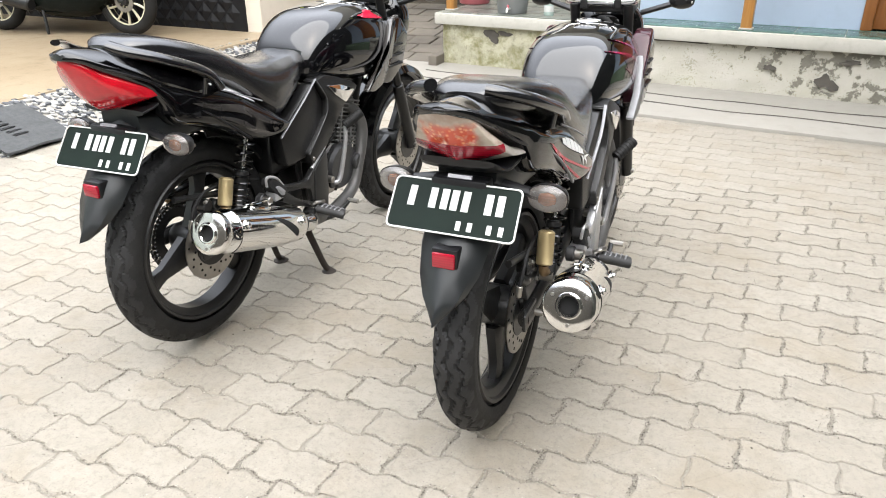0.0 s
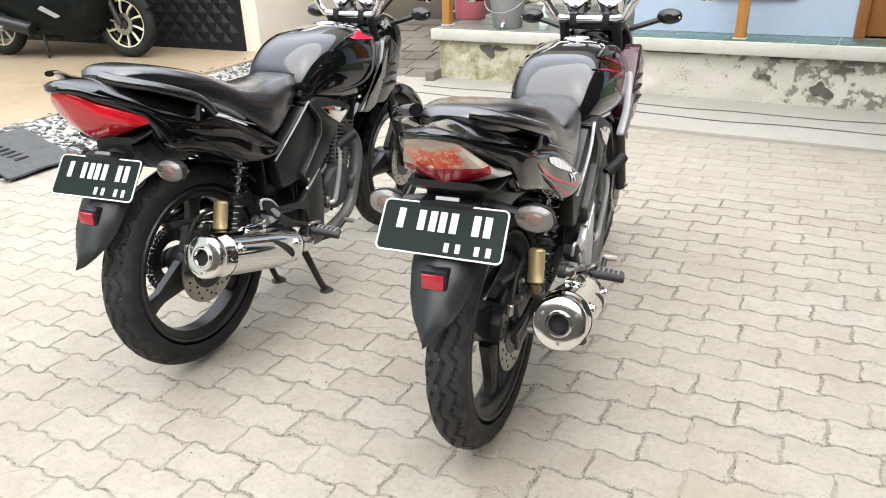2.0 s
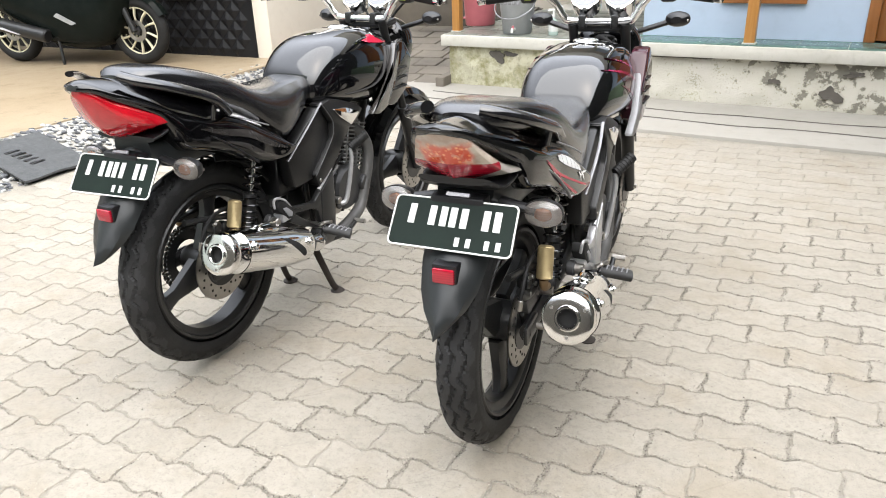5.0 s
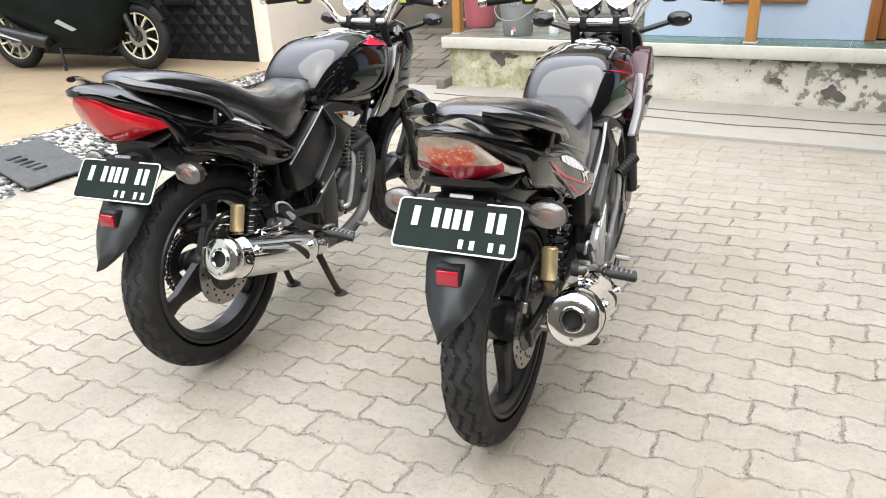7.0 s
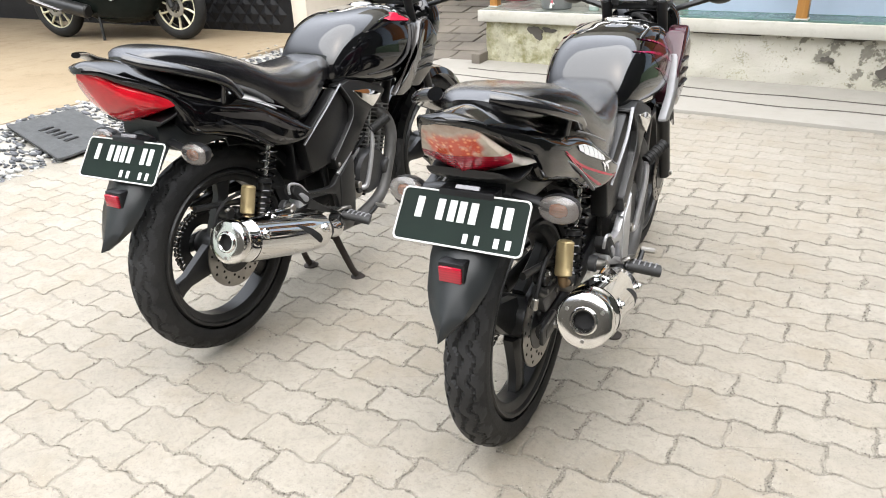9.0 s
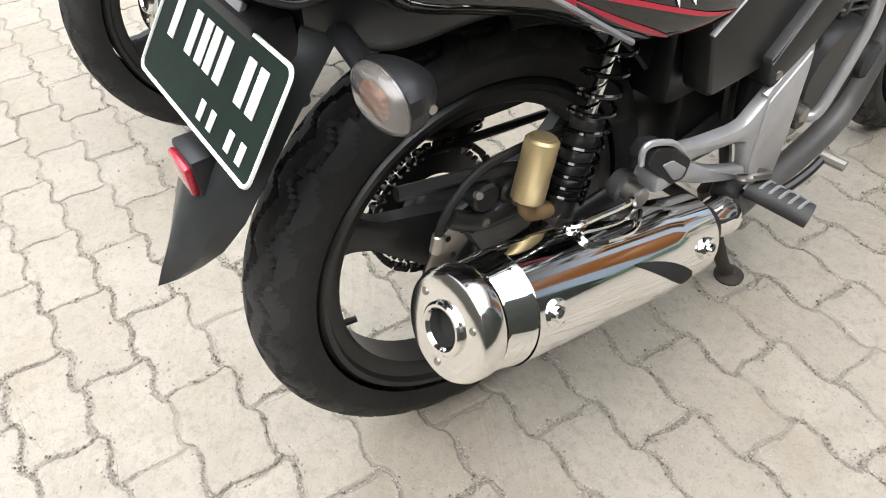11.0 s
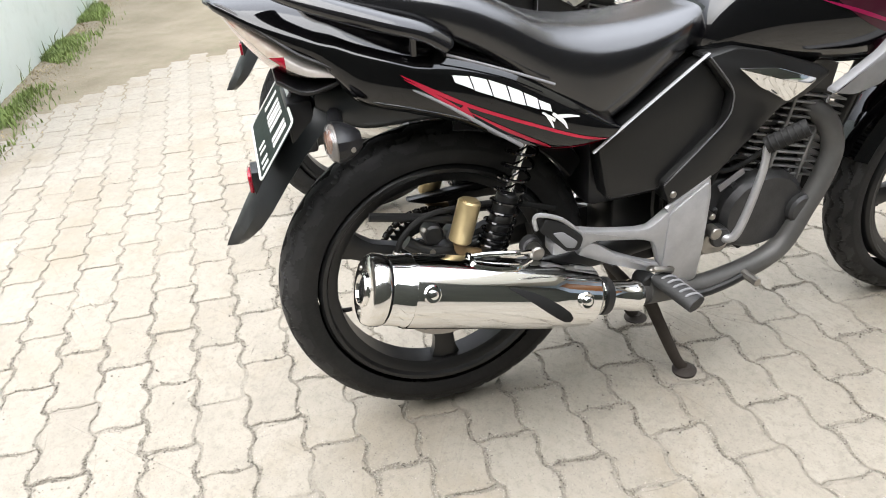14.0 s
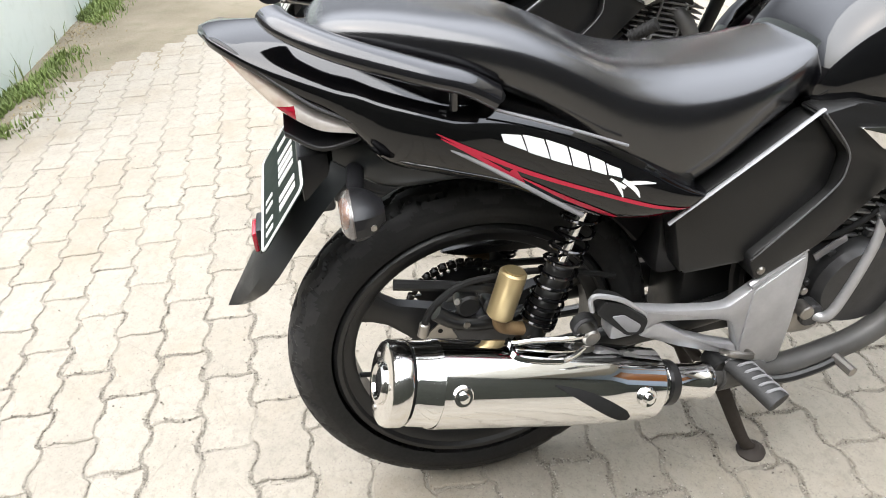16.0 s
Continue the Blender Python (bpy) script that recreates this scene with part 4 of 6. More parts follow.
    for s in (-1, 1):
        if striped:
            decal("stripe", [(-0.087, 0.775), (-0.028, 0.738), (0.024, 0.709), (0.103, 0.674), (0.205, 0.633), (0.272, 0.616)], (0.001, 0.006, 0.006, 0.0055, 0.005, 0.002), M_RED, s, B, "red flash along the side panel")
            decal("stripe", [(-0.082, 0.768), (-0.049, 0.746), (0.001, 0.709), (0.018, 0.694)], (0.001, 0.004, 0.006, 0.002), M_RED, s, B)
            decal("stripe", [(0.008, 0.712), (0.022, 0.690), (0.030, 0.682)], (0.010, 0.008, 0.001), M_RED, s, B)
            decal("stripe", [(0.020, 0.700), (0.080, 0.662), (0.130, 0.634), (0.158, 0.619)], (0.001, 0.006, 0.006, 0.002), M_RED, s, B)
            decal("stripe", [(0.118, 0.618), (0.165, 0.613), (0.208, 0.612), (0.272, 0.617)], (0.001, 0.005, 0.005, 0.001), M_RED, s, B)
            decal("stripe_grey", [(0.05, 0.664), (0.095, 0.638), (0.135, 0.621)], (0.003, 0.014, 0.003), M_GREYDECAL, s, B)
            # slanted letters with thin dark gaps, then the spiky mark
            # the letters are widened and whitened to take in the panel's sky reflection
            cuts = [(-0.004, 0.758), (0.026, 0.747), (0.056, 0.735), (0.086, 0.722), (0.112, 0.710), (0.136, 0.698), (0.158, 0.688)]
            for k, ((ya, za), (yb, zb)) in enumerate(zip(cuts, cuts[1:])):
                decal("letter_block", [(ya, za), ((ya + yb) / 2, (za + zb) / 2), (yb - 0.0022, zb + 0.0010)], ((0.009, 0.014, 0.018), (0.019, 0.021, 0.022), (0.022, 0.022, 0.021), (0.021, 0.020, 0.018), (0.017, 0.016, 0.014), (0.013, 0.011, 0.010))[k], M_WHITE, s, B, "slanted letter block, white with a painted sky reflection" if k == 0 else "", 0.0020, -0.75)
            for line, wd in (([(0.140, 0.684), (0.162, 0.668)], (0.003, 0.006)), ([(0.158, 0.680), (0.176, 0.664), (0.184, 0.650)], (0.005, 0.006, 0.001)), ([(0.166, 0.674), (0.186, 0.672), (0.206, 0.668)], (0.006, 0.005, 0.001)), ([(0.148, 0.678), (0.156, 0.664), (0.160, 0.654)], (0.005, 0.004, 0.001))):
                decal("small_mark", line, wd, M_WHITE, s, B, "", 0.0022)
        else:
            decal("flame", [(-0.10, 0.775), (-0.02, 0.748), (0.08, 0.720), (0.17, 0.668), (0.24, 0.640)], (0.002, 0.016, 0.022, 0.014, 0.002), M_DARKGREY, s, B, "grey flame graphic on the side panel")
            decal("flame", [(-0.02, 0.722), (0.06, 0.690), (0.13, 0.645), (0.20, 0.622)], (0.002, 0.014, 0.016, 0.002), M_DARKGREY, s, B)
            decal("lettering_block", [(0.0, 0.800), (0.05, 0.785), (0.11, 0.755), (0.16, 0.725)], (0.008, 0.020, 0.018, 0.006), M_WHITE, s, B, "", 0.0020)
        # silver trim strip; the striped bike's pale edge strip is a painted lip reflection
        part("trim_strip", tube([(s * 0.168, 0.236, 0.594), (s * 0.176, 0.352, 0.677), (s * 0.168, 0.452, 0.735)], 0.0045, 8, 4, 0.40), M_TRIM if striped else M_TRIMDARK, B, "satin grey trim strip")
        part("edge_strip", tube([(s * 0.143, -0.070, 0.750), (s * 0.149, -0.040, 0.732), (s * 0.154, 0.005, 0.702), (s * 0.157, 0.06, 0.662), (s * 0.156, 0.108, 0.628)], (0.003, 0.0052), 8, 4, 0.7), M_TRIM if striped else M_PLASTIC, B, "pale strip painted as the reflection along the cowl lip" if striped else "")
        # grab rail on each side
        rail = [(s * 0.070, -0.272, 0.938), (s * 0.108, -0.250, 0.925), (s * 0.146, -0.19, 0.903), (s * 0.164, -0.10, 0.868), (s * 0.168, -0.050, 0.842), (s * 0.166, -0.014, 0.806)]
        if not red_lamp:
            rail = [(s * 0.055, -0.262, 0.916), (s * 0.090, -0.245, 0.908), (s * 0.128, -0.19, 0.887), (s * 0.147, -0.10, 0.855), (s * 0.150, -0.05, 0.837), (s * 0.148, -0.012, 0.813)]
        elif s < 0:
            rail[:2] = [(-0.088, -0.285, 0.936), (-0.122, -0.240, 0.926)]
        part("grab_rail", tube(rail, (0.011 if red_lamp and s < 0 else 0.019, 0.021), 16, 5, 0.66), M_RAIL, B, "satin black grab rail")
        e = Vector(rail[-1])
        part("rail_foot", tube([e, e + Vector((-s * 0.03, 0.004, -0.014))], 0.013, 10, 1, 0.8), M_RAIL, B)
        part("rail_foot", tube([e + Vector((0, -0.05, 0.030)), e + Vector((-s * 0.010, -0.050, -0.012))], 0.006, 10, 1), M_RAIL, B)
    # seat
    seat = [(-0.225, 0.928, 0.905, 0.050, 0.4), (-0.205, 0.944, 0.895, 0.078, 0.45), (-0.14, 0.944, 0.870, 0.106, 0.5), (-0.06, 0.927, 0.840, 0.128, 0.5), (0.03, 0.900, 0.800, 0.141, 0.5), (0.10, 0.872, 0.765, 0.146, 0.45), (0.17, 0.842, 0.715, 0.150, 0.45), (0.24, 0.822, 0.660, 0.153, 0.5), (0.30, 0.814, 0.640, 0.152, 0.55), (0.37, 0.814, 0.680, 0.144, 0.55), (0.44, 0.816, 0.722, 0.125, 0.55), (0.50, 0.818, 0.760, 0.092, 0.55), (0.535, 0.822, 0.790, 0.060, 0.5)]
    if not red_lamp:
        seat = [(-0.222, 0.899, 0.868, 0.048, 0.4), (-0.200, 0.910, 0.858, 0.078, 0.45), (-0.14, 0.912, 0.838, 0.104, 0.5), (-0.06, 0.901, 0.826, 0.126, 0.5), (0.03, 0.882, 0.785, 0.141, 0.5), (0.10, 0.852, 0.735, 0.148, 0.5), (0.17, 0.816, 0.665, 0.153, 0.55), (0.24, 0.797, 0.605, 0.156, 0.6), (0.30, 0.791, 0.622, 0.155, 0.6), (0.37, 0.791, 0.672, 0.147, 0.6), (0.44, 0.797, 0.715, 0.128, 0.6), (0.50, 0.805, 0.752, 0.094, 0.55), (0.535, 0.812, 0.782, 0.060, 0.5)]
    part("seat", hull_y(seat, 44, 48, 3.2, 3.6), M_SEAT, B, "black vinyl dual seat")
    for s in (-1, 1):
        part("seat_piping", tube([(s * 0.148, -0.012, 0.796), (s * 0.158, 0.076, 0.763), (s * 0.166, 0.163, 0.727)], 0.0022, 6, 4), M_TRIM, B)

    # tank
    tank = [(0.455, 0.775, 0.735, 0.085, 0.4), (0.470, 0.822, 0.715, 0.112, 0.4), (0.52, 0.880, 0.695, 0.132, 0.42), (0.59, 0.918, 0.685, 0.146, 0.42), (0.70, 0.935, 0.670, 0.158, 0.42), (0.80, 0.936, 0.660, 0.162, 0.42), (0.89, 0.925, 0.665, 0.155, 0.42), (0.96, 0.900, 0.685, 0.130, 0.45), (1.0, 0.865, 0.72, 0.090, 0.5)]
    drop = 0.0 if red_lamp else 0.026
    tank = [(y, t - drop, b - drop * 0.4, w if red_lamp else w * 0.95, s) for y, t, b, w, s in tank]
    part("fuel_tank", hull_y(tank, 40, 36, 3.1, 2.6), M_TANK, B, "glossy black fuel tank", angle=60)
    part("fuel_cap", lathe([(0, 0.040), (0.006, 0.040), (0.010, 0.034), (0.012, 0.0)], 28, pose(0, 0.80, 0.932 - drop, 0, -90, 0)), M_CHROME, B, "chrome fuel cap")

    def tank_x(y, z):
        t, b, hw, sh = lerp_table(tank, y)
        mid = b + (t - b) * sh
        h = (t - mid) if z >= mid else (mid - b)
        e = 3.1 if z >= mid else 2.6
        return hw * (1 - min(1.0, abs(z - mid) / h) ** e) ** (1 / e)

    for s in (-1, 1):
        if striped:
            rows = []
            for k in range(13):
                y = 0.64 + 0.30 * k / 12
                top = 0.845 - 0.10 * (y - 0.64) + 0.03 * math.sin(math.pi * k / 12)
                lo = 0.70 + 0.14 * (1 - k / 12) ** 2
                rows.append([(s * (tank_x(y, lo + (top - lo) * j / 8) + 0.0008), y, lo + (top - lo) * j / 8) for j in range(9)])
            part("tank_side", loft(rows, caps=False, closed=False), M_BURG, B, "burgundy patch on the tank side", angle=60)
            for l, w in (([(0.56, 0.86), (0.68, 0.835), (0.80, 0.80), (0.92, 0.76)], 0.0045), ([(0.62, 0.885), (0.74, 0.85), (0.86, 0.80), (0.94, 0.745)], 0.0035), ([(0.66, 0.80), (0.76, 0.765), (0.88, 0.72)], 0.0035)):
                pts = smooth_path([(0, y, z) for y, z in l], 5)
                rings = [[(s * (tank_x(p.y, p.z + q * w) + 0.0015), p.y, p.z + q * w * math.sin(math.pi * (k + 0.4) / (len(pts) - 0.2))) for q in (-1, 0, 1)] for k, p in enumerate(pts)]
                part("tank_stripe", loft(rings, caps=False, closed=False), M_MAGENTA, B, angle=60)
        else:
            pts = smooth_path([(0, 0.74, 0.900), (0, 0.82, 0.898), (0, 0.90, 0.880)], 5)
            rings = [[(s * (tank_x(p.y, min(p.z + q * 0.014, 0.926)) + 0.0015), p.y, p.z + q * 0.014 * math.sin(math.pi * (k + 0.3) / (len(pts) - 0.4))) for q in (-1, 0, 1)] for k, p in enumerate(pts)]
            part("tank_badge", loft(rings, caps=False, closed=False), M_RED, B, "red wing shaped emblem", angle=60)
        # shroud beside the tank
        sh = rounded([(0.690, 0.652), (0.740, 0.640), (0.80, 0.655), (0.885, 0.735), (0.965, 0.855), (0.985, 0.880), (0.93, 0.872), (0.865, 0.770), (0.79, 0.712)], 0.012)
        if striped:
            sh = rounded([(0.690, 0.640), (0.740, 0.628), (0.800, 0.642), (0.865, 0.710), (0.915, 0.790), (0.895, 0.808), (0.845, 0.752), (0.785, 0.700)], 0.012)
        part("tank_shroud", prism(sh, s * (0.156 if striped else 0.172), s * (0.180 if striped else 0.196), 0.005, lambda y, z: s * -0.25 * max(0, z - 0.70) * 0.6), M_TRIM if striped else M_DARKGREY, B, "angular shroud beside the tank")
        sp = rounded([(0.80, 0.705), (0.865, 0.765), (0.93, 0.865), (0.985, 0.875), (1.05, 0.80), (1.0, 0.69), (0.90, 0.64), (0.82, 0.655)], 0.02)
        part("air_scoop", prism(sp, s * 0.120, s * 0.175, 0.008), M_BURG if striped else M_BLACK, B)
        for k in range(3):
            part("scoop_slat", box(min(s * 0.170, s * 0.182), max(s * 0.170, s * 0.182), 0.88 + 0.015 * k, 0.99, 0.70 + 0.035 * k, 0.708 + 0.035 * k, 0.002, 1), M_PLASTIC, B)
        # frame covers
        c1 = rounded([(0.252, 0.600), (0.276, 0.487), (0.386, 0.487), (0.395, 0.500), (0.502, 0.600), (0.508, 0.655), (0.455, 0.722)], 0.012)
        part("side_cover", prism(c1, s * 0.110, s * 0.155, 0.006), M_MATTE, B, "matte black side cover")
        c2 = rounded([(0.446, 0.728), (0.510, 0.738), (0.580, 0.720), (0.700, 0.678), (0.725, 0.660), (0.675, 0.625), (0.624, 0.615), (0.501, 0.505), (0.400, 0.458), (0.380, 0.505), (0.500, 0.598), (0.512, 0.655)], 0.010)
        part("front_cover", prism(c2, s * 0.120, s * 0.172, 0.005), M_MATTE, B, "matte black cover in front of the side cover")
        part("cover_edge", tube([(s * 0.171, 0.455, 0.728), (s * 0.173, 0.503, 0.672), (s * 0.173, 0.512, 0.640), (s * 0.173, 0.495, 0.600), (s * 0.171, 0.385, 0.502)], 0.0014, 6, 5), M_TRIMDARK, B)
        tri = rounded([(0.512, 0.702), (0.60, 0.690), (0.690, 0.657), (0.665, 0.640), (0.628, 0.622), (0.560, 0.662)], 0.008)
        part("chrome_vent", prism(tri, s * 0.171, s * 0.178, 0.002), M_CHROME, B, "leaf shaped chrome vent trim")
        part("cover_screw", rod((s * 0.170, 0.405, 0.480), (s * 0.176, 0.405, 0.480), 0.007, 14, 0.002), M_STEEL, B)
    # frame and hidden middle
    part("pivot_block", box(-0.062, 0.062, 0.330, 0.455, 0.285, 0.47, 0.012), M_METALBLACK, B, "black frame block round the swing arm pivot")
    part("frame_tube", tube([(0, 0.30, 0.60), (0, 0.42, 0.63), (0, 0.9, 0.66), (0, 1.0, 0.82)], 0.022, 10), M_METALBLACK, B)
    part("air_box", box(-0.10, 0.10, 0.26, 0.46, 0.45, 0.66, 0.02), M_PLASTIC, B)
    for s in (-1, 1):
        part("frame_tube", tube([(s * 0.085, 0.44, 0.60), (s * 0.09, 0.42, 0.42), (s * 0.09, 0.46, 0.26)], 0.014, 8), M_METALBLACK, B)
    part("down_tube", tube([(0, 0.99, 0.78), (0, 0.87, 0.45), (0, 0.80, 0.28)], 0.02, 10), M_METALBLACK, B)

    # engine
    eng = part("engine", box(-0.12, 0.115, 0.47, 0.77, 0.282, 0.455, 0.03, 3), M_CAST, B, "dark cast engine block with cooling fins")
    ax0, d = Vector((0, 0.690, 0.432)), Vector((0, 0.25, 0.968))
    lean = Matrix.Rotation(math.atan2(-d.y, d.z), 4, "X")
    for k in range(12):
        f = join(box(-0.118, 0.118, -0.052, 0.102, -0.0022, 0.0022, 0.001, 1), box(-0.112, 0.112, -0.100, -0.060, -0.0022, 0.0022, 0.001, 1))
        f.transform(Matrix.Translation(ax0 + d * (0.012 + 0.0148 * k)) @ lean)
        part("cooling_fin", f, M_FIN, eng)
    cyl = box(-0.088, 0.088, -0.076, 0.076, -0.02, 0.19, 0.01)
    cyl.transform(Matrix.Translation(ax0) @ lean)
    part("cylinder", cyl, M_METALBLACK, eng)
    for sy in (-0.03, 0.05):
        q = box(0.086, 0.121, sy - 0.004, sy + 0.004, 0.0, 0.18, 0.002, 1)
        q.transform(Matrix.Translation(ax0) @ lean)
        part("fin_rib", q, M_FIN, eng)
    for s in (-1, 1):
        part("crank_cover", lathe([(0.0, 0.105), (0.02, 0.103), (0.032, 0.09), (0.036, 0.0)], 36, pose(s * 0.112, 0.650, 0.376, 0, 0, 0) @ Matrix.Diagonal((s, 0.98, 0.82, 1))), M_CAST, eng)
    part("oil_cap", lathe([(0, 0.034), (0.018, 0.033), (0.024, 0.027), (0.025, 0)], 24, pose(0.138, 0.735, 0.368)), M_CAST, eng)
    part("data_label", prism([(0.545, 0.445), (0.600, 0.475), (0.606, 0.462), (0.552, 0.432)], 0.118, 0.121), M_GREYDECAL, eng)
    part("carburettor", box(-0.04, 0.06, 0.50, 0.60, 0.47, 0.55, 0.015), M_CAST, eng)
    part("engine_cable", tube([(0.10, 0.52, 0.46), (0.115, 0.58, 0.50), (0.10, 0.66, 0.47), (0.09, 0.78, 0.50)], 0.005, 8), M_RUBBER, eng)
    part("side_bracket", prism(rounded([(0.500, 0.315), (0.495, 0.345), (0.512, 0.368), (0.556, 0.360), (0.566, 0.334), (0.545, 0.312)], 0.006), 0.128, 0.156, 0.004), M_STEEL, eng)
    for y, z in ((0.497, 0.392), (0.520, 0.395), (0.505, 0.318), (0.545, 0.318)):
        part("engine_bolt", rod((0.118, y, z), (0.150, y, z), 0.0075, 10, 0.002), M_STEEL, eng)
    for k in range(9):
        a = 2 * math.pi * k / 9 + 0.2
        y, z = 0.65 + 0.104 * math.cos(a), 0.376 + 0.088 * math.sin(a)
        part("cover_bolt", rod((0.108, y, z), (0.124, y, z), 0.0068, 10, 0.002), M_CAST, eng)
    part("engine_hose", tube([(0.112, 0.50, 0.42), (0.128, 0.515, 0.46), (0.120, 0.545, 0.505), (0.09, 0.60, 0.53)], 0.008, 10, 5), M_RUBBER, eng)
    part("engine_hose", tube([(0.10, 0.50, 0.50), (0.116, 0.56, 0.475), (0.112, 0.64, 0.495), (0.09, 0.70, 0.53)], 0.006, 10, 5), M_RUBBER, eng)
    part("cylinder_head", prism(rounded([(0.640, 0.600), (0.670, 0.680), (0.810, 0.655), (0.800, 0.590)], 0.012), -0.085, 0.085, 0.006), M_CAST, eng)
    hp = [(0.186, 0.325, 0.290), (0.168, 0.40, 0.270), (0.160, 0.50, 0.248), (0.156, 0.592, 0.254), (0.154, 0.66, 0.270), (0.152, 0.706, 0.300), (0.149, 0.745, 0.366), (0.146, 0.778, 0.425), (0.140, 0.797, 0.490), (0.125, 0.778, 0.548), (0.085, 0.748, 0.578)]
    part("exhaust_pipe", tube(hp, 0.0225, 14, 6), M_EXH, B, "dull black exhaust pipe")
    part("exhaust_collar", tube([(0.178, 0.355, 0.283), (0.160, 0.445, 0.262)], 0.028, 16, 1), M_EXH, B)
    muffler(B)
    part("muffler_hanger", tube([(0.196, -0.012, 0.468), (0.206, -0.006, 0.468), (0.204, 0.02, 0.464), (0.200, 0.085, 0.449), (0.185, 0.118, 0.437)], 0.0045, 8, 5), M_CHROME, B, "chrome wire hanger over the muffler")
    part("muffler_hanger", tube([(0.215, -0.01, 0.470), (0.232, -0.005, 0.464), (0.232, 0.06, 0.442), (0.21, 0.10, 0.435)], 0.004, 8, 5), M_CHROME, B)
    part("hanger_lug", rod((0.165, 0.120, 0.434), (0.196, 0.120, 0.434), 0.014, 18, 0.003), M_STEEL, B)
    part("hanger_boss", rod((0.150, 0.120, 0.434), (0.172, 0.120, 0.434), 0.020, 18, 0.003), M_CAST, B)

    # foot rest carriers
    metal = M_ALU if striped else M_METALBLACK
    for s in (-1, 1):
        top = [(0.202, 0.452), (0.266, 0.434), (0.337, 0.420), (0.363, 0.419), (0.399, 0.443), (0.487, 0.499), (0.493, 0.460), (0.489, 0.350), (0.480, 0.274), (0.445, 0.272), (0.417, 0.296), (0.396, 0.314), (0.390, 0.332), (0.374, 0.384), (0.345, 0.397), (0.247, 0.417), (0.215, 0.405)]
        low = [(0.225, 0.418), (0.247, 0.413), (0.292, 0.378), (0.342, 0.352), (0.390, 0.332), (0.398, 0.308), (0.343, 0.330), (0.281, 0.358), (0.212, 0.396)]
        part("foot_rest_carrier", join(prism(rounded(top, 0.006, 2), s * 0.150, s * 0.172, 0.004), prism(rounded(low, 0.003, 2), s * 0.151, s * 0.171, 0.003)), metal, B, "silver painted foot rest carrier" if striped else "black foot rest carrier")
        part("heel_plate", prism(rounded([(0.395, 0.320), (0.402, 0.440), (0.483, 0.492), (0.484, 0.350), (0.474, 0.280), (0.44, 0.280)], 0.008, 2), s * 0.170, s * 0.175, 0.002), metal, B)
        part("carrier_edge", tube([(s * 0.166, 0.398, 0.447), (s * 0.166, 0.485, 0.502)], 0.0065, 8, 1), M_ALU, B)
        # passenger peg folded up
        part("passenger_peg", box(min(s * 0.150, s * 0.192), max(s * 0.150, s * 0.192), 0.150, 0.202, 0.418, 0.448, 0.008), M_ALU, B, "folded passenger foot peg")
        part("peg_guard", tube([(s * 0.180, 0.212, 0.446), (s * 0.190, 0.168, 0.490), (s * 0.190, 0.128, 0.508), (s * 0.188, 0.116, 0.502), (s * 0.184, 0.122, 0.478)], 0.0042, 8, 4), M_ALU, B)
        pr = part("peg_rubber", prism(rounded([(0.124, 0.478), (0.136, 0.500), (0.168, 0.486), (0.212, 0.446), (0.204, 0.420), (0.176, 0.424)], 0.006, 2), s * 0.158, s * 0.194, 0.004), M_RUBBER, B)
        part("peg_face", prism(rounded([(0.148, 0.470), (0.168, 0.468), (0.198, 0.442), (0.192, 0.430), (0.176, 0.434)], 0.004, 2), s * 0.194, s * 0.197, 0.001), M_TRIM, pr)
        # rider peg
        a, b = Vector((s * 0.190, 0.378, 0.318)), Vector((s * 0.278, 0.408, 0.298))
        pg = part("rider_peg", tube([a, b], 0.0225, 14, 1, 0.72), M_PEG, B, "ribbed rubber rider foot peg")
        for k in range(6):
            c = a + (b - a) * (0.10 + 0.155 * k)
            part("peg_rib", tube([c + Vector((-s * 0.005, -0.020, 0.005)), c + Vector((0, -0.010, 0.0155)), c + Vector((0, 0.010, 0.0155)), c + Vector((s * 0.005, 0.020, 0.005))], 0.0026, 6, 2), M_TRIM, pg)
        part("peg_clip", tube([(s * 0.182, 0.36, 0.335), (s * 0.200, 0.362, 0.345), (s * 0.208, 0.395, 0.338), (s * 0.19, 0.40, 0.33)], 0.006, 8, 3), M_STEEL, B)
        part("peg_boss", rod((s * 0.150, 0.36, 0.302), (s * 0.19, 0.362, 0.302), 0.02, 14, 0.003), M_METALBLACK, B)
        # centre stand leg
        leg = part("centre_stand_leg", tube([(s * 0.118, 0.385, 0.265), (s * 0.125, 0.425, 0.17), (s * 0.136, 0.480, 0.045), (s * 0.140, 0.502, 0.016)], (0.011, 0.0085), 10, 4, 1.35), M_RUST, B, "worn centre stand leg")
        part("stand_foot", lathe([(0, 0.027), (0.006, 0.028), (0.010, 0.020), (0.018, 0.014)], 18, pose(s * 0.140, 0.505, 0.001, 0, -90, 0)), M_RUST, leg)
    part("stand_bar", rod((-0.125, 0.40, 0.21), (0.125, 0.40, 0.21), 0.011), M_RUST, B)
    part("side_stand", tube([(-0.13, 0.42, 0.25), (-0.17, 0.30, 0.22), (-0.19, 0.16, 0.20)], 0.011, 8, 3), M_METALBLACK, B)
    part("stand_tang", tube([(-0.135, 0.46, 0.10), (-0.20, 0.40, 0.115)], 0.008, 8, 1), M_RUST, B)
    # kick lever and brake pedal
    kick = part("kick_lever", tube([(0.150, 0.535, 0.352), (0.172, 0.555, 0.352), (0.180, 0.572, 0.40), (0.192, 0.586, 0.50), (0.190, 0.588, 0.548)], (0.010, 0.0072), 12, 4), M_ALU, B, "bright steel kick lever with a rubber tip")
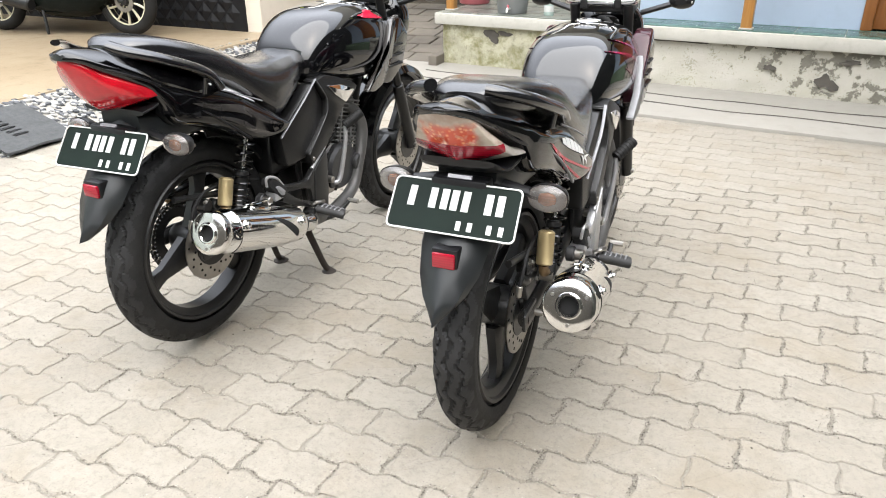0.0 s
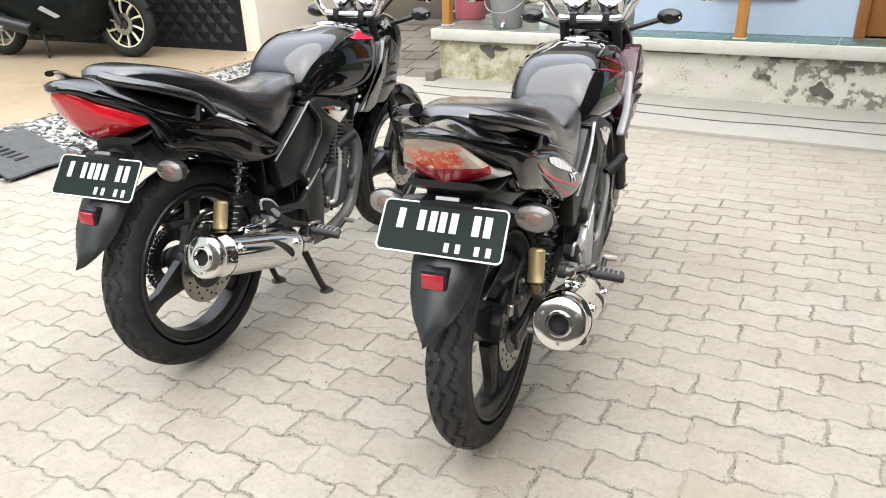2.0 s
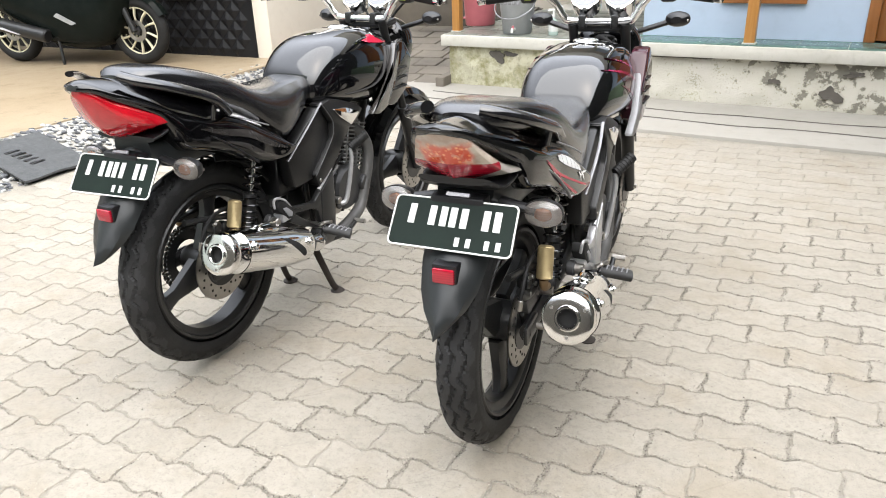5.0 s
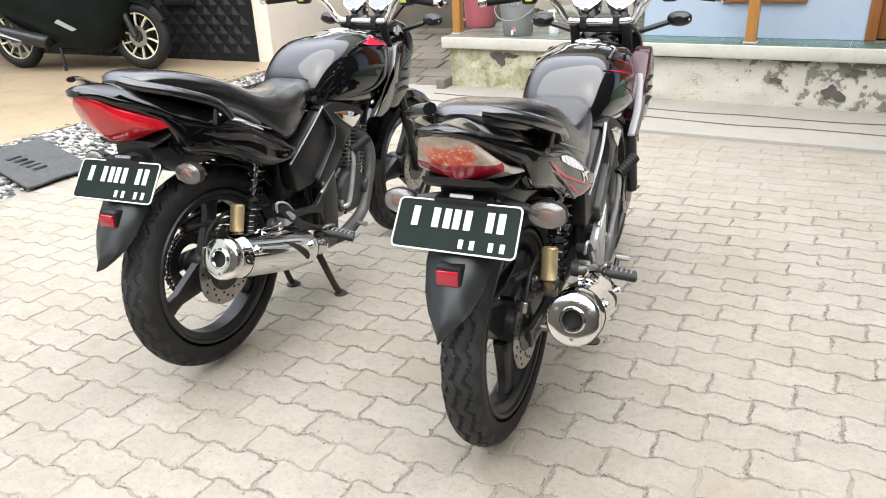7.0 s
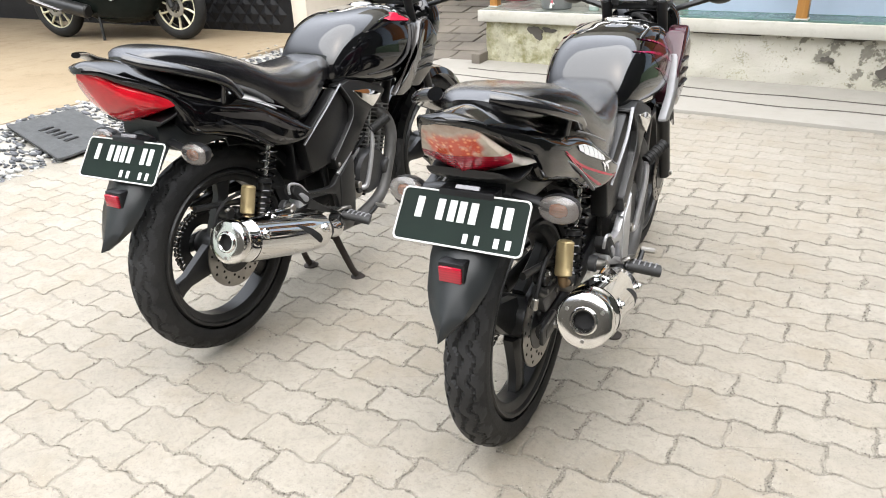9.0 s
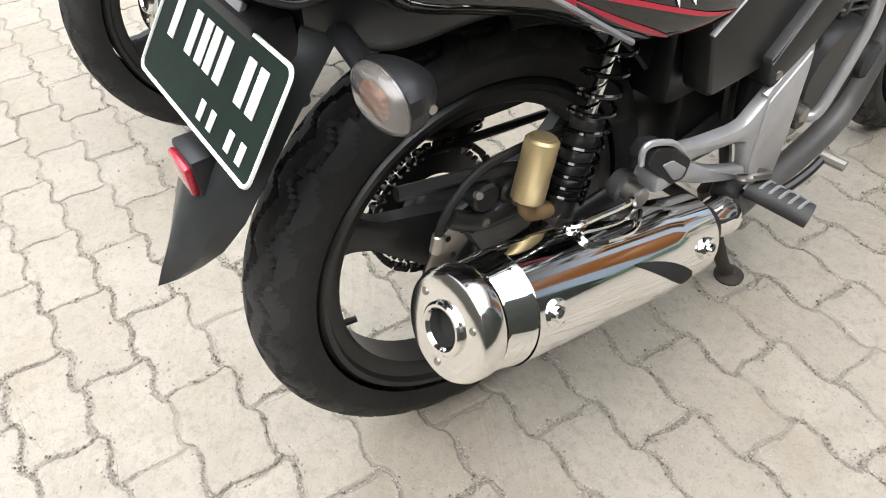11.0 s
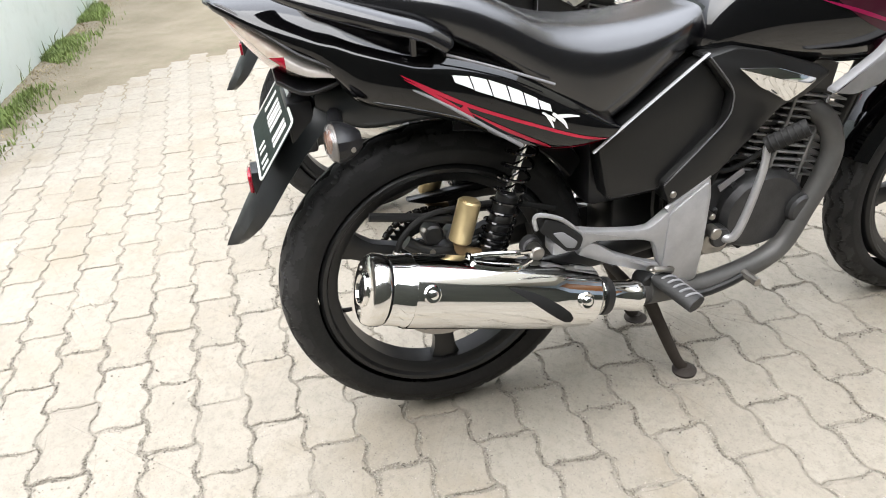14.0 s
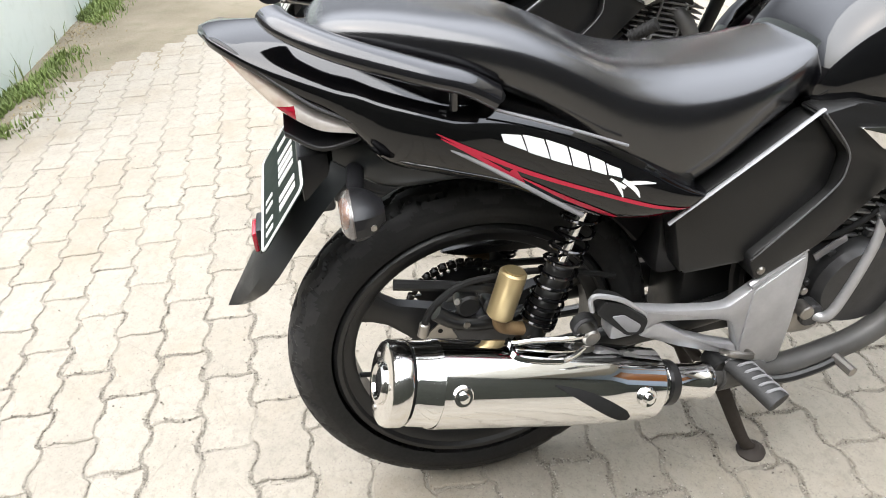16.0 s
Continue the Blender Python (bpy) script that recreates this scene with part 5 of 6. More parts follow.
    part("kick_rubber", tube([(0.190, 0.586, 0.550), (0.230, 0.638, 0.590)], 0.0165, 14, 1), M_RUBBER, kick)
    for k in range(6):
        c = Vector((0.190, 0.586, 0.550)).lerp(Vector((0.230, 0.638, 0.590)), 0.12 + 0.15 * k)
        e = Vector((0.040, 0.052, 0.040)).normalized() * 0.002
        part("rubber_ring", rod(c - e, c + e, 0.0178, 14, 0.001), M_RUBBER, kick)
    part("kick_boss", rod((0.135, 0.535, 0.352), (0.165, 0.535, 0.352), 0.022, 16, 0.003), M_CAST, kick)
    part("kick_clamp", rod((0.150, 0.512, 0.372), (0.178, 0.512, 0.372), 0.013, 12, 0.002), M_STEEL, kick)
    part("brake_pedal", tube([(0.165, 0.40, 0.262), (0.190, 0.47, 0.250), (0.200, 0.53, 0.262), (0.20, 0.575, 0.275)], 0.008, 8, 4), M_METALBLACK, B)
    part("pedal_pad", tube([(0.196, 0.575, 0.278), (0.236, 0.580, 0.276)], 0.009, 8, 1), M_STEEL, B)

    # front end
    for s in (-1, 1):
        part("fork_lower", rod((s * 0.088, 1.235, 0.290), (s * 0.088, 1.115, 0.585), 0.024, 18, 0.003), M_METALBLACK, B)
        part("fork_tube", rod((s * 0.088, 1.118, 0.58), (s * 0.088, 0.972, 0.945), 0.0165, 16), M_METALBLACK, B)
    rings = []
    for k in range(19):
        a = radians(20 + 140 * k / 18)
        ring = []
        for j in range(9):
            u = -1 + j / 4
            rr = 0.325 + 0.014 * (1 - u * u) - (0.02 if abs(u) == 1 else 0)
            ring.append((0.062 * u, FHUB.y + rr * math.cos(a), FHUB.z + rr * math.sin(a)))
        for j in range(9):
            u = 1 - j / 4
            rr = 0.321 + 0.014 * (1 - u * u) - (0.02 if abs(u) == 1 else 0)
            ring.append((0.058 * u, FHUB.y + rr * math.cos(a), FHUB.z + rr * math.sin(a)))
        rings.append(ring)
    part("front_fender", loft(rings), M_BLACK, B, "black front fender")
    part("triple_clamp", prism(rounded([(0.985, 0.915), (0.985, 0.938), (1.06, 0.948), (1.06, 0.925)], 0.008), -0.105, 0.105, 0.004), M_METALBLACK, B, "upper fork clamp")
    part("head_lamp", hull_y([(1.06, 0.90, 0.78, 0.06, 0.5), (1.10, 0.935, 0.74, 0.11, 0.5), (1.17, 0.94, 0.73, 0.115, 0.5), (1.20, 0.93, 0.75, 0.10, 0.5)], 24, 10), M_BLACK, B, "head lamp shell")
    bar = [(-0.375, 0.865, 1.030), (-0.28, 0.895, 1.045), (-0.20, 0.928, 1.052), (-0.150, 0.955, 1.015), (-0.118, 0.966, 0.968), (-0.085, 0.970, 0.952), (0.085, 0.970, 0.952), (0.118, 0.966, 0.968), (0.150, 0.955, 1.015), (0.20, 0.928, 1.052), (0.28, 0.895, 1.045), (0.375, 0.865, 1.030)]
    part("handlebar", tube(bar, 0.0125, 14, 5), M_CHROME, B, "chrome handlebar")
    for s in (-1, 1):
        part("grip", tube([(s * 0.255, 0.905, 1.043), (s * 0.365, 0.869, 1.032)], 0.0175, 14, 1), M_RUBBER, B)
        part("bar_end", rod((s * 0.366, 0.869, 1.032), (s * 0.392, 0.861, 1.028), 0.016, 14, 0.004), M_CHROME, B)
        sw = part("switch_block", box(min(s * 0.205, s * 0.252), max(s * 0.205, s * 0.252), 0.895, 0.945, 1.015, 1.062, 0.01), M_PLASTIC, B)
        part("switch_label", box(min(s * 0.212, s * 0.236), max(s * 0.212, s * 0.236), 0.892, 0.8955, 1.026, 1.040, 0.0008, 1), M_GREENSTK, sw, "lime sticker")
        part("lever", tube([(s * 0.225, 0.955, 1.045), (s * 0.30, 0.962, 1.03), (s * 0.38, 0.935, 1.02)], 0.0065, 8, 4), M_STEEL, B)
        part("bar_clamp", box(s * 0.055 - 0.013, s * 0.055 + 0.013, 0.955, 0.995, 0.930, 0.972, 0.006), M_METALBLACK, B)
        g = part("gauge", lathe([(0, 0.046), (0.045, 0.052), (0.052, 0.050), (0.053, 0.045)], 32, pose(s * 0.058, 1.055, 0.985, 0, 0, 0) @ Matrix.Rotation(radians(-90), 4, "Z") @ Matrix.Rotation(radians(-52), 4, "Y")), M_CHROME, B, "round gauge with a pale dial in a chrome ring")
        dial = lathe([(0.0535, 0.0445), (0.0537, 0.0)], 32, pose(s * 0.058, 1.055, 0.985, 0, 0, 0) @ Matrix.Rotation(radians(-90), 4, "Z") @ Matrix.Rotation(radians(-52), 4, "Y"))
        part("dial", dial, M_DIAL, g)
        indicator(B, (s * 0.11, 1.10, 0.905), (s * 0.238, 1.105, 0.945), (0.040, 0.025, 0.030), M_LENSC, 1)
        part("cable", tube([(s * 0.20, 0.95, 1.045), (s * 0.15, 1.10, 1.03), (s * 0.06, 1.12, 0.95), (s * 0.03, 1.03, 0.85)], 0.005, 8, 5), M_RUBBER, B)
    # the body narrows towards the knees
    keep = {"fuel_tank", "fuel_cap", "tank_stripe", "tank_badge", "tank_shroud", "air_scoop", "scoop_slat", "fork_lower", "fork_tube", "front_fender", "triple_clamp", "head_lamp", "handlebar", "grip", "bar_end", "switch_block", "switch_label", "lever", "bar_clamp", "gauge", "dial", "cable", "stalk", "shell", "shell_screw", "lens", "bulb", "reflector_bowl", "tyre", "rim", "hub", "axle", "spoke", "brake_disc", "disc_holes", "disc_carrier", "sprocket", "valve", "tail_lamp", "lower_lens", "corner_lens", "lamp_tray", "lens_rim", "tank_side", "rear_fender", "inner_fender"}
    for ob in bike.children_recursive:
        if ob.type == "MESH" and ob.name.split(".")[0] not in keep:
            for v in ob.data.vertices:
                a = min(1.0, max(0.0, (abs(v.co.x) - 0.05) / 0.06))
                v.co.x -= math.copysign(a * 0.038 * max(0.0, v.co.y + 0.3), v.co.x)
    bike.matrix_world = m
    return bike


TURN = Matrix.Scale(0.985, 4) @ pose(0, -0.3, 0, 0, 0, -2.2) @ pose(0, 0.3, 0)
motorcycle(pose(0.0107, -0.0009, -0.002, -0.3, -0.7, 0.87) @ TURN, "black motorcycle, red side stripes, clear tail lamp, on centre stand", False, True)
motorcycle(pose(-0.948, 0.045, -0.002, -0.3, 1.0, -0.06) @ TURN, "black motorcycle, grey graphics, red tail lamp, on centre stand", True, False)


# ---- the yard and its surroundings ----
PX, PY = 0.220, 0.110
X0, Y0 = 0.2873, 0.0453
WAVE, SWAY = 0.0082, 0.0050
rng = random.Random(7)


def sheet(name, poly, z, mat, label, thick=0.0):
    bm = bmesh.new()
    f = bm.faces.new([bm.verts.new((x, y, z)) for x, y in poly])
    if thick:
        g = bmesh.ops.extrude_face_region(bm, geom=[f])
        for q in g["geom"]:
            if isinstance(q, bmesh.types.BMVert):
                q.co.z -= thick
    return tagged(new(name, finish(name, bm, mat, False)), label, kind="structure")


def block(name, x0, x1, y0, y1, z0, z1, mat, label, bevel=0.006, m=None, kind="structure", category=""):
    ob = tagged(new(name, finish(name, box(x0, x1, y0, y1, z0, z1, bevel), mat)), label, category, kind=kind)
    if m is not None:
        ob.matrix_world = m
    return ob


sheet("ground", [(-400, -400), (400, -400), (400, 400), (-400, 400)], -0.05, M_DIRT, "bare earth round the yard")
sheet("ground_bed", [(-3.45, -6.0), (2.75, -6.0), (2.75, 3.75), (-3.45, 4.4)], -0.0030, M_SOIL, "sand bed in the joints between the pavers")

# terrace frame: x along its edge, y towards the house
TERR = pose(-1.991, 4.388, 0, 0, 0, math.degrees(math.atan2(-0.43, 3.29))) @ Matrix.Scale(1.025, 4)
block("pavement_apron", -0.35, 7.0, -0.92, 0.03, -0.1, 0.020, M_APRON, "bare concrete apron strip along the terrace", 0.008, TERR)
for y0 in (-0.60, -0.34):
    bm = tube([(0.1 + 0.3 * k, y0 + 0.018 * math.sin(2.1 * k + y0 * 9) + 0.01 * math.sin(5.3 * k), 0.0185) for k in range(22)], 0.0085, 5, 3)
    ob = tagged(new("trim_crack", finish("trim_crack", bm, M_CRACK)), "long wandering crack in the concrete apron", kind="structure")
    ob.matrix_world = TERR


def rough_wall(name, x0, x1, y0, y1, z0, z1, mat, label, seed, rough=0.006):
    """A plinth wall whose front is lumpy old plaster."""
    n, m = int((x1 - x0) / 0.03), int((z1 - z0) / 0.03)
    bm = bmesh.new()
    grid = [[bm.verts.new((x0 + (x1 - x0) * i / n, y0 + rough * 2 * (noise.fractal(Vector(((x0 + (x1 - x0) * i / n) * 5, seed, (z0 + (z1 - z0) * j / m) * 7)), 0.9, 2.0, 4)), z0 + (z1 - z0) * j / m)) for j in range(m + 1)] for i in range(n + 1)]
    for i in range(n):
        for j in range(m):
            bm.faces.new((grid[i][j], grid[i + 1][j], grid[i + 1][j + 1], grid[i][j + 1]))
    join(bm, box(x0, x1, y0 + 0.02, y1, z0, z1))
    ob = tagged(new(name, finish(name, bm, mat, True, 60)), label, kind="structure")
    ob.matrix_world = TERR
    return ob


rough_wall("terrace_wall", 1.35, 3.40, 0.02, 0.5, 0.0, 0.345, M_OLDWALL, "weathered peeling plaster plinth wall of the terrace", 3.0)
rough_wall("terrace_wall_mossy", 0.06, 1.35, 0.015, 0.5, 0.0, 0.345, M_MOSSWALL, "yellowish mossy plaster plinth wall of the terrace", 8.0)


def patch(x, z, w, h, seed, mat=None, name="peeled_patch"):
    """A ragged spot of bare mortar where the plaster has come off."""
    r = random.Random(seed)
    n = 22
    ph = [r.uniform(0, 6.28) for _ in range(4)]
    pts = []
    for i in range(n):
        a = 2 * math.pi * i / n
        k = 1 + 0.28 * math.sin(2 * a + ph[0]) + 0.18 * math.sin(3 * a + ph[1]) + 0.12 * math.sin(5 * a + ph[2]) + r.uniform(-0.12, 0.12)
        pts.append((x + w * k * math.cos(a), z + h * k * math.sin(a)))
    bm = bmesh.new()
    c = [bm.verts.new((px, 0.004, pz)) for px, pz in pts]
    d = [bm.verts.new((px, 0.020, pz)) for px, pz in pts]
    bm.faces.new(c)
    for i in range(n):
        bm.faces.new((c[i], c[(i + 1) % n], d[(i + 1) % n], d[i]))
    ob = tagged(new("trim_" + name, finish(name, bm, mat or M_CRACK)), "ragged patch of bare grey mortar in old plaster", kind="structure")
    ob.matrix_world = TERR


for k, (x, z, w, h) in enumerate(((0.52, 0.27, 0.055, 0.05), (0.63, 0.29, 0.05, 0.02), (2.70, 0.336, 0.20, 0.010), (2.05, 0.336, 0.24, 0.012), (2.98, 0.13, 0.060, 0.048), (2.62, 0.20, 0.032, 0.020), (3.10, 0.27, 0.06, 0.014))):
    patch(x, z, w, h, 40 + k)
block("terrace_slab", 0.0, 3.43, -0.03, 3.2, 0.338, 0.426, M_SLAB, "cream concrete slab edge of the terrace", 0.007, TERR)
# floor tiles of the terrace
for i in range(12):
    for j in range(7):
        x, y = 0.012 + 0.302 * i, 0.006 + 0.302 * j
        if x > 3.2:
            continue
        if (x > 1.6 and y > 0.4):
            continue
        ob = block("tile", x, x + 0.298, y, y + 0.298, 0.424, 0.432, M_GREENTILE if x > 1.3 else M_GREYTILE, "", 0.001, TERR)
        del ob["kind"]
        ob.parent = bpy.data.objects["terrace_slab"]
        ob.matrix_parent_inverse = Matrix.Identity(4)
        ob.matrix_basis = Matrix.Identity(4)
# house wall with its opening for the window: built of four pieces round it
WY = 0.36
wall = thing("wall_house", "pale blue painted house wall", "", TERR, kind="structure")
for x0, x1, z0, z1 in ((1.60, 2.70, 0.432, 0.682), (2.70, 3.10, 0.432, 3.0), (1.60, 2.70, 1.9, 3.0), (1.60, 2.18, 0.682, 1.9), (3.10, 4.05, 2.5, 3.0), (4.05, 6.2, 0.0, 3.0), (3.17, 4.05, 0.0, 0.432)):
    part("wall_piece", box(x0, x1, WY, WY + 0.15, z0, z1), M_WALLBLUE, wall)
side = block("wall_porch", 1.60, 1.75, WY + 0.15, 3.2, 0.43, 3.0, M_WALLBLUE, "pale blue side wall of the porch", 0.004, TERR)
block("wall_porch_back", -1.2, 1.75, 3.2, 3.35, 0.0, 3.0, M_WALLCREAM, "cream back wall of the porch", 0.004, TERR)
win = thing("window_1", "brown varnished wooden window frame with dark panes", "window", TERR, kind="structure")
for x0, x1, z0, z1 in ((2.16, 2.72, 0.675, 0.735), (2.16, 2.72, 1.85, 1.92), (2.16, 2.23, 0.73, 1.86), (2.65, 2.72, 0.73, 1.86)):
    part("window_frame", box(x0, x1, WY - 0.03, WY + 0.06, z0, z1, 0.006), M_WOODDOOR, win)
for x0, x1 in ((2.23, 2.65),):
    part("pane", box(x0, x1, WY + 0.02, WY + 0.026, 0.735, 1.85), M_GLASSDARK, win)
door = thing("door_1", "brown varnished wooden house door in its frame", "door", TERR, kind="structure")
part("door_frame", box(3.10, 3.17, WY - 0.025, WY + 0.08, 0.432, 2.5, 0.006), M_WOODDOOR, door)
part("door_leaf", box(3.17, 4.0, WY + 0.02, WY + 0.06, 0.440, 2.48, 0.004), M_WOODDOOR, door)
for z0, z1 in ((0.55, 1.25), (1.40, 2.35)):
    part("door_panel", box(3.28, 3.88, WY + 0.012, WY + 0.022, z0, z1, 0.008), M_WOODDOOR, door)
part("door_frame", box(3.98, 4.05, WY - 0.025, WY + 0.08, 0.432, 2.5, 0.006), M_WOODDOOR, door)
block("pavement_step", 3.435, 6.2, 0.0, WY - 0.002, -0.1, 0.30, M_ALGAE, "green algae stained concrete step beside the terrace", 0.01, TERR)
# posts and the porch roof
for x, y in ((2.42, 0.085), (0.055, 0.175)):
    p = thing("porch_post", "orange varnished square wooden porch post", "post", TERR @ pose(x, y, 0), "porch posts")
    part("shaft", box(-0.036, 0.036, -0.036, 0.036, 0.432, 2.75, 0.006), M_WOOD, p)
    part("post_foot", box(-0.044, 0.044, -0.044, 0.044, 0.432, 0.442, 0.002), M_SLAB, p)
block("ceiling_porch", -0.2, 7.0, -0.35, 3.4, 2.75, 3.6, M_SLAB, "concrete porch roof slab", 0.01, TERR)

# things on the terrace
b = thing("bucket", "grey plastic bucket with a wire handle on the terrace", "bucket", TERR @ pose(0.60, 0.205, 0.432))
V = Matrix.Rotation(radians(-90), 4, "Y")
part("body", lathe([(0.0, 0.0), (0.0, 0.112), (0.006, 0.118), (0.30, 0.152), (0.30, 0.160), (0.318, 0.162), (0.318, 0.154), (0.29, 0.149), (0.012, 0.110), (0.012, 0.0)], 32, V), M_GREYPLASTIC, b, angle=50)
part("lid", lathe([(0.318, 0.150), (0.326, 0.150), (0.332, 0.12), (0.333, 0.0)], 32, V), M_PLATEW, b, "white lid")
part("handle", tube([(-0.162, 0, 0.27), (-0.165, -0.09, 0.20), (-0.07, -0.165, 0.135), (0.07, -0.165, 0.135), (0.165, -0.09, 0.20), (0.162, 0, 0.27)], 0.005, 8, 5), M_TRIM, b)
part("tap", tube([(0.03, -0.118, 0.045), (0.03, -0.16, 0.045), (0.03, -0.168, 0.02)], 0.011, 10, 3), M_PLATEW, b, "white tap")
part("tap_knob", rod((0.03, -0.150, 0.05), (0.03, -0.150, 0.075), 0.010, 10), M_PINK, b)
for z0, w in ((0.235, 0.085),):
    for k in range(5):
        part("mark", box(-w + k * 0.036, -w + k * 0.036 + 0.024, -0.1505, -0.146, z0, z0 + 0.03, 0.002, 1), M_GREYDECAL, b)
t = thing("plastic_tub", "tall pink red plastic tub on the terrace", "tub", TERR @ pose(0.01, 0.68, 0.432))
part("body", lathe([(0.0, 0.0), (0.0, 0.125), (0.01, 0.135), (0.42, 0.165), (0.42, 0.175), (0.44, 0.176), (0.44, 0.165), (0.02, 0.125), (0.02, 0.0)], 32, V), M_PINK, t, angle=50)
part("tap", tube([(-0.13, -0.04, 0.06), (-0.17, -0.05, 0.06), (-0.175, -0.05, 0.035)], 0.010, 8, 3), M_PINK, t)
sp = thing("soap_bottle", "clear pump bottle of pale green soap on the terrace", "bottle", TERR @ pose(0.935, 0.165, 0.432))
part("body", lathe([(0.0, 0.0), (0.0, 0.036), (0.006, 0.039), (0.09, 0.039), (0.115, 0.028), (0.125, 0.014), (0.14, 0.013)], 24, V), M_CLEARGREEN, sp, angle=50)
part("pump_collar", lathe([(0.135, 0.016), (0.155, 0.016), (0.16, 0.008), (0.185, 0.006)], 16, V), M_PLATEW, sp)
part("nozzle", tube([(0.012, 0, 0.185), (-0.01, -0.0, 0.19), (-0.045, -0.0, 0.184)], 0.007, 8, 3), M_PLATEW, sp)
part("sticker", lathe([(0.03, 0.0394), (0.075, 0.0394)], 24, V), M_PLATEW, sp)

# ---- side towards the carport ----
sheet("pavement_dirt", [(-12, -1.6), (-1.9, -1.60), (-2.12, -1.32), (-3.20, -0.52), (-3.25, 0.95), (-12, 0.95)], -0.0016, M_DIRT, "packed dirt and worn concrete lane beside the pavers")
WALLM = pose(-2.62, -1.545, 0, 0, 0, -4.2)
block("wall_boundary", -12.0, 0.9, -0.18, 0.0, -0.1, 2.6, M_WALLMINT, "mint white painted boundary wall", 0.006, WALLM)
# added behind the camera, out of view, to dim reflections in the rear faces
block("wall_back", -9.0, 9.0, -6.2, -6.0, -0.1, 3.4, M_BACKWALL, "plain dark tan wall added out of view behind to darken reflections", 0.006)
# added wall, never in view; it gives the bikes a dark side to reflect
block("wall_side", 2.75, 2.95, -6.0, 8.0, -0.1, 3.5, M_SURROUND, "plain dark wall added out of view at side to darken reflections", 0.006)
FZ = 0.14
block("floor_carport", -14, -3.80, 0.95, 9.0, -0.1, FZ - 0.006, M_TANTILE, "tan tiled carport floor", 0.003)
ramp = bmesh.new()
rv = [ramp.verts.new(p) for p in ((-3.15, 0.5, -0.02), (-3.20, 4.4, -0.02), (-3.90, 4.4, FZ - 0.012), (-3.78, 0.5, FZ - 0.012), (-3.78, 0.5, -0.1), (-3.90, 4.4, -0.1))]
ramp.faces.new((rv[0], rv[1], rv[2], rv[3])), ramp.faces.new((rv[0], rv[3], rv[4])), ramp.faces.new((rv[1], rv[5], rv[2])), ramp.faces.new((rv[3], rv[2], rv[5], rv[4]))
tagged(new("pavement_ramp", finish("pavement_ramp", ramp, M_APRON, False)), "mortar bed of the pebbled ramp strip", kind="structure")


def pebbles(name, mat, seed, count, lab):
    r = random.Random(seed)
    bm = bmesh.new()
    for k in range(count):
        y = r.uniform(0.55, 4.35)
        u = r.random()
        x0, x1 = -3.15 - 0.05 * (y - 0.5) / 3.9, -3.78 - 0.12 * (y - 0.5) / 3.9
        x, z = x0 + (x1 - x0) * u, -0.016 + (FZ + 0.004) * u
        s = r.uniform(0.016, 0.034)
        q = bmesh.new()
        bmesh.ops.create_icosphere(q, subdivisions=1, radius=s)
        q.transform(Matrix.Translation((x, y, z)) @ Euler((0, 0.5, r.uniform(0, 3.1))).to_matrix().to_4x4() @ Matrix.Diagonal((1, r.uniform(0.5, 0.9), 0.4, 1)))
        me = bpy.data.meshes.new("tmp")
        q.to_mesh(me)
        q.free()
        bm.from_mesh(me)
        bpy.data.meshes.remove(me)
    tagged(new(name, finish(name, bm, mat, True, 80)), lab, "pebbles", kind="stuff")


pebbles("pebbles", M_PEBW, 1, 1000, "white pebbles set in the ramp strip")
pebbles("pebbles", M_PEBB, 2, 1150, "dark blue grey pebbles set in the ramp strip")
mat_ob = bmesh.new()
nn = 20


def mat_z(x):
    """The mat bends over the ramp."""
    u = min(1.0, max(0.0, (-3.15 - x) / 0.63))
    return 0.018 + (FZ - 0.002) * u


g = []
for i in range(nn + 1):
    row = []
    for j in range(nn + 1):
        p = Vector((-3.68, 1.18, 0)).lerp(Vector((-3.14, 1.08, 0)), i / nn) + Vector((0.02, 0.45, 0)) * (j / nn)
        row.append(mat_ob.verts.new((p.x, p.y, mat_z(p.x) + 0.004 * math.sin(i * 0.9) * math.sin(j * 0.5))))
    g.append(row)
for i in range(nn):
    for j in range(nn):
        mat_ob.faces.new((g[i][j], g[i + 1][j], g[i + 1][j + 1], g[i][j + 1]))
gg = bmesh.ops.extrude_face_region(mat_ob, geom=mat_ob.faces[:])
for q in gg["geom"]:
    if isinstance(q, bmesh.types.BMVert):
        q.co.z += 0.012
mt = tagged(new("door_mat", finish("door_mat", mat_ob, M_MAT, True, 60)), "dark grey rubber door mat lying over the ramp", "mat")
for k in range(5):
    x = -3.52 + 0.05 * k
    part("lettering_bar", box(x, x + 0.03, 1.26, 1.35, mat_z(x + 0.015) + 0.010, mat_z(x + 0.015) + 0.016, 0.002, 1), M_PLASTIC, mt)

# black relief wall behind the scooter and the cream wall beside it
BW = pose(-4.17, 4.66, 0, 0, 0, 176.0)
bw = thing("wall_carport", "black wall of raised diamond relief tiles", "", BW, kind="structure")
part("wall_core", box(0.0, 9.0, -0.2, 0.0, 0.0, 3.0), M_BLACKTILE, bw)
side_t = 0.19
h = side_t * 0.47
bm = bmesh.new()
v = [bm.verts.new((dx * h, 0.0, dz * h)) for dx, dz in ((1, 0), (0, 1), (-1, 0), (0, -1))]
w = [bm.verts.new((dx * h * 0.25, 0.022, dz * h * 0.25)) for dx, dz in ((1, 0), (0, 1), (-1, 0), (0, -1))]
bm.faces.new(w)
for k in range(4):
    bm.faces.new((v[k], v[(k + 1) % 4], w[(k + 1) % 4], w[k]))
diamond = finish("tile", bm, M_BLACKTILE, False)
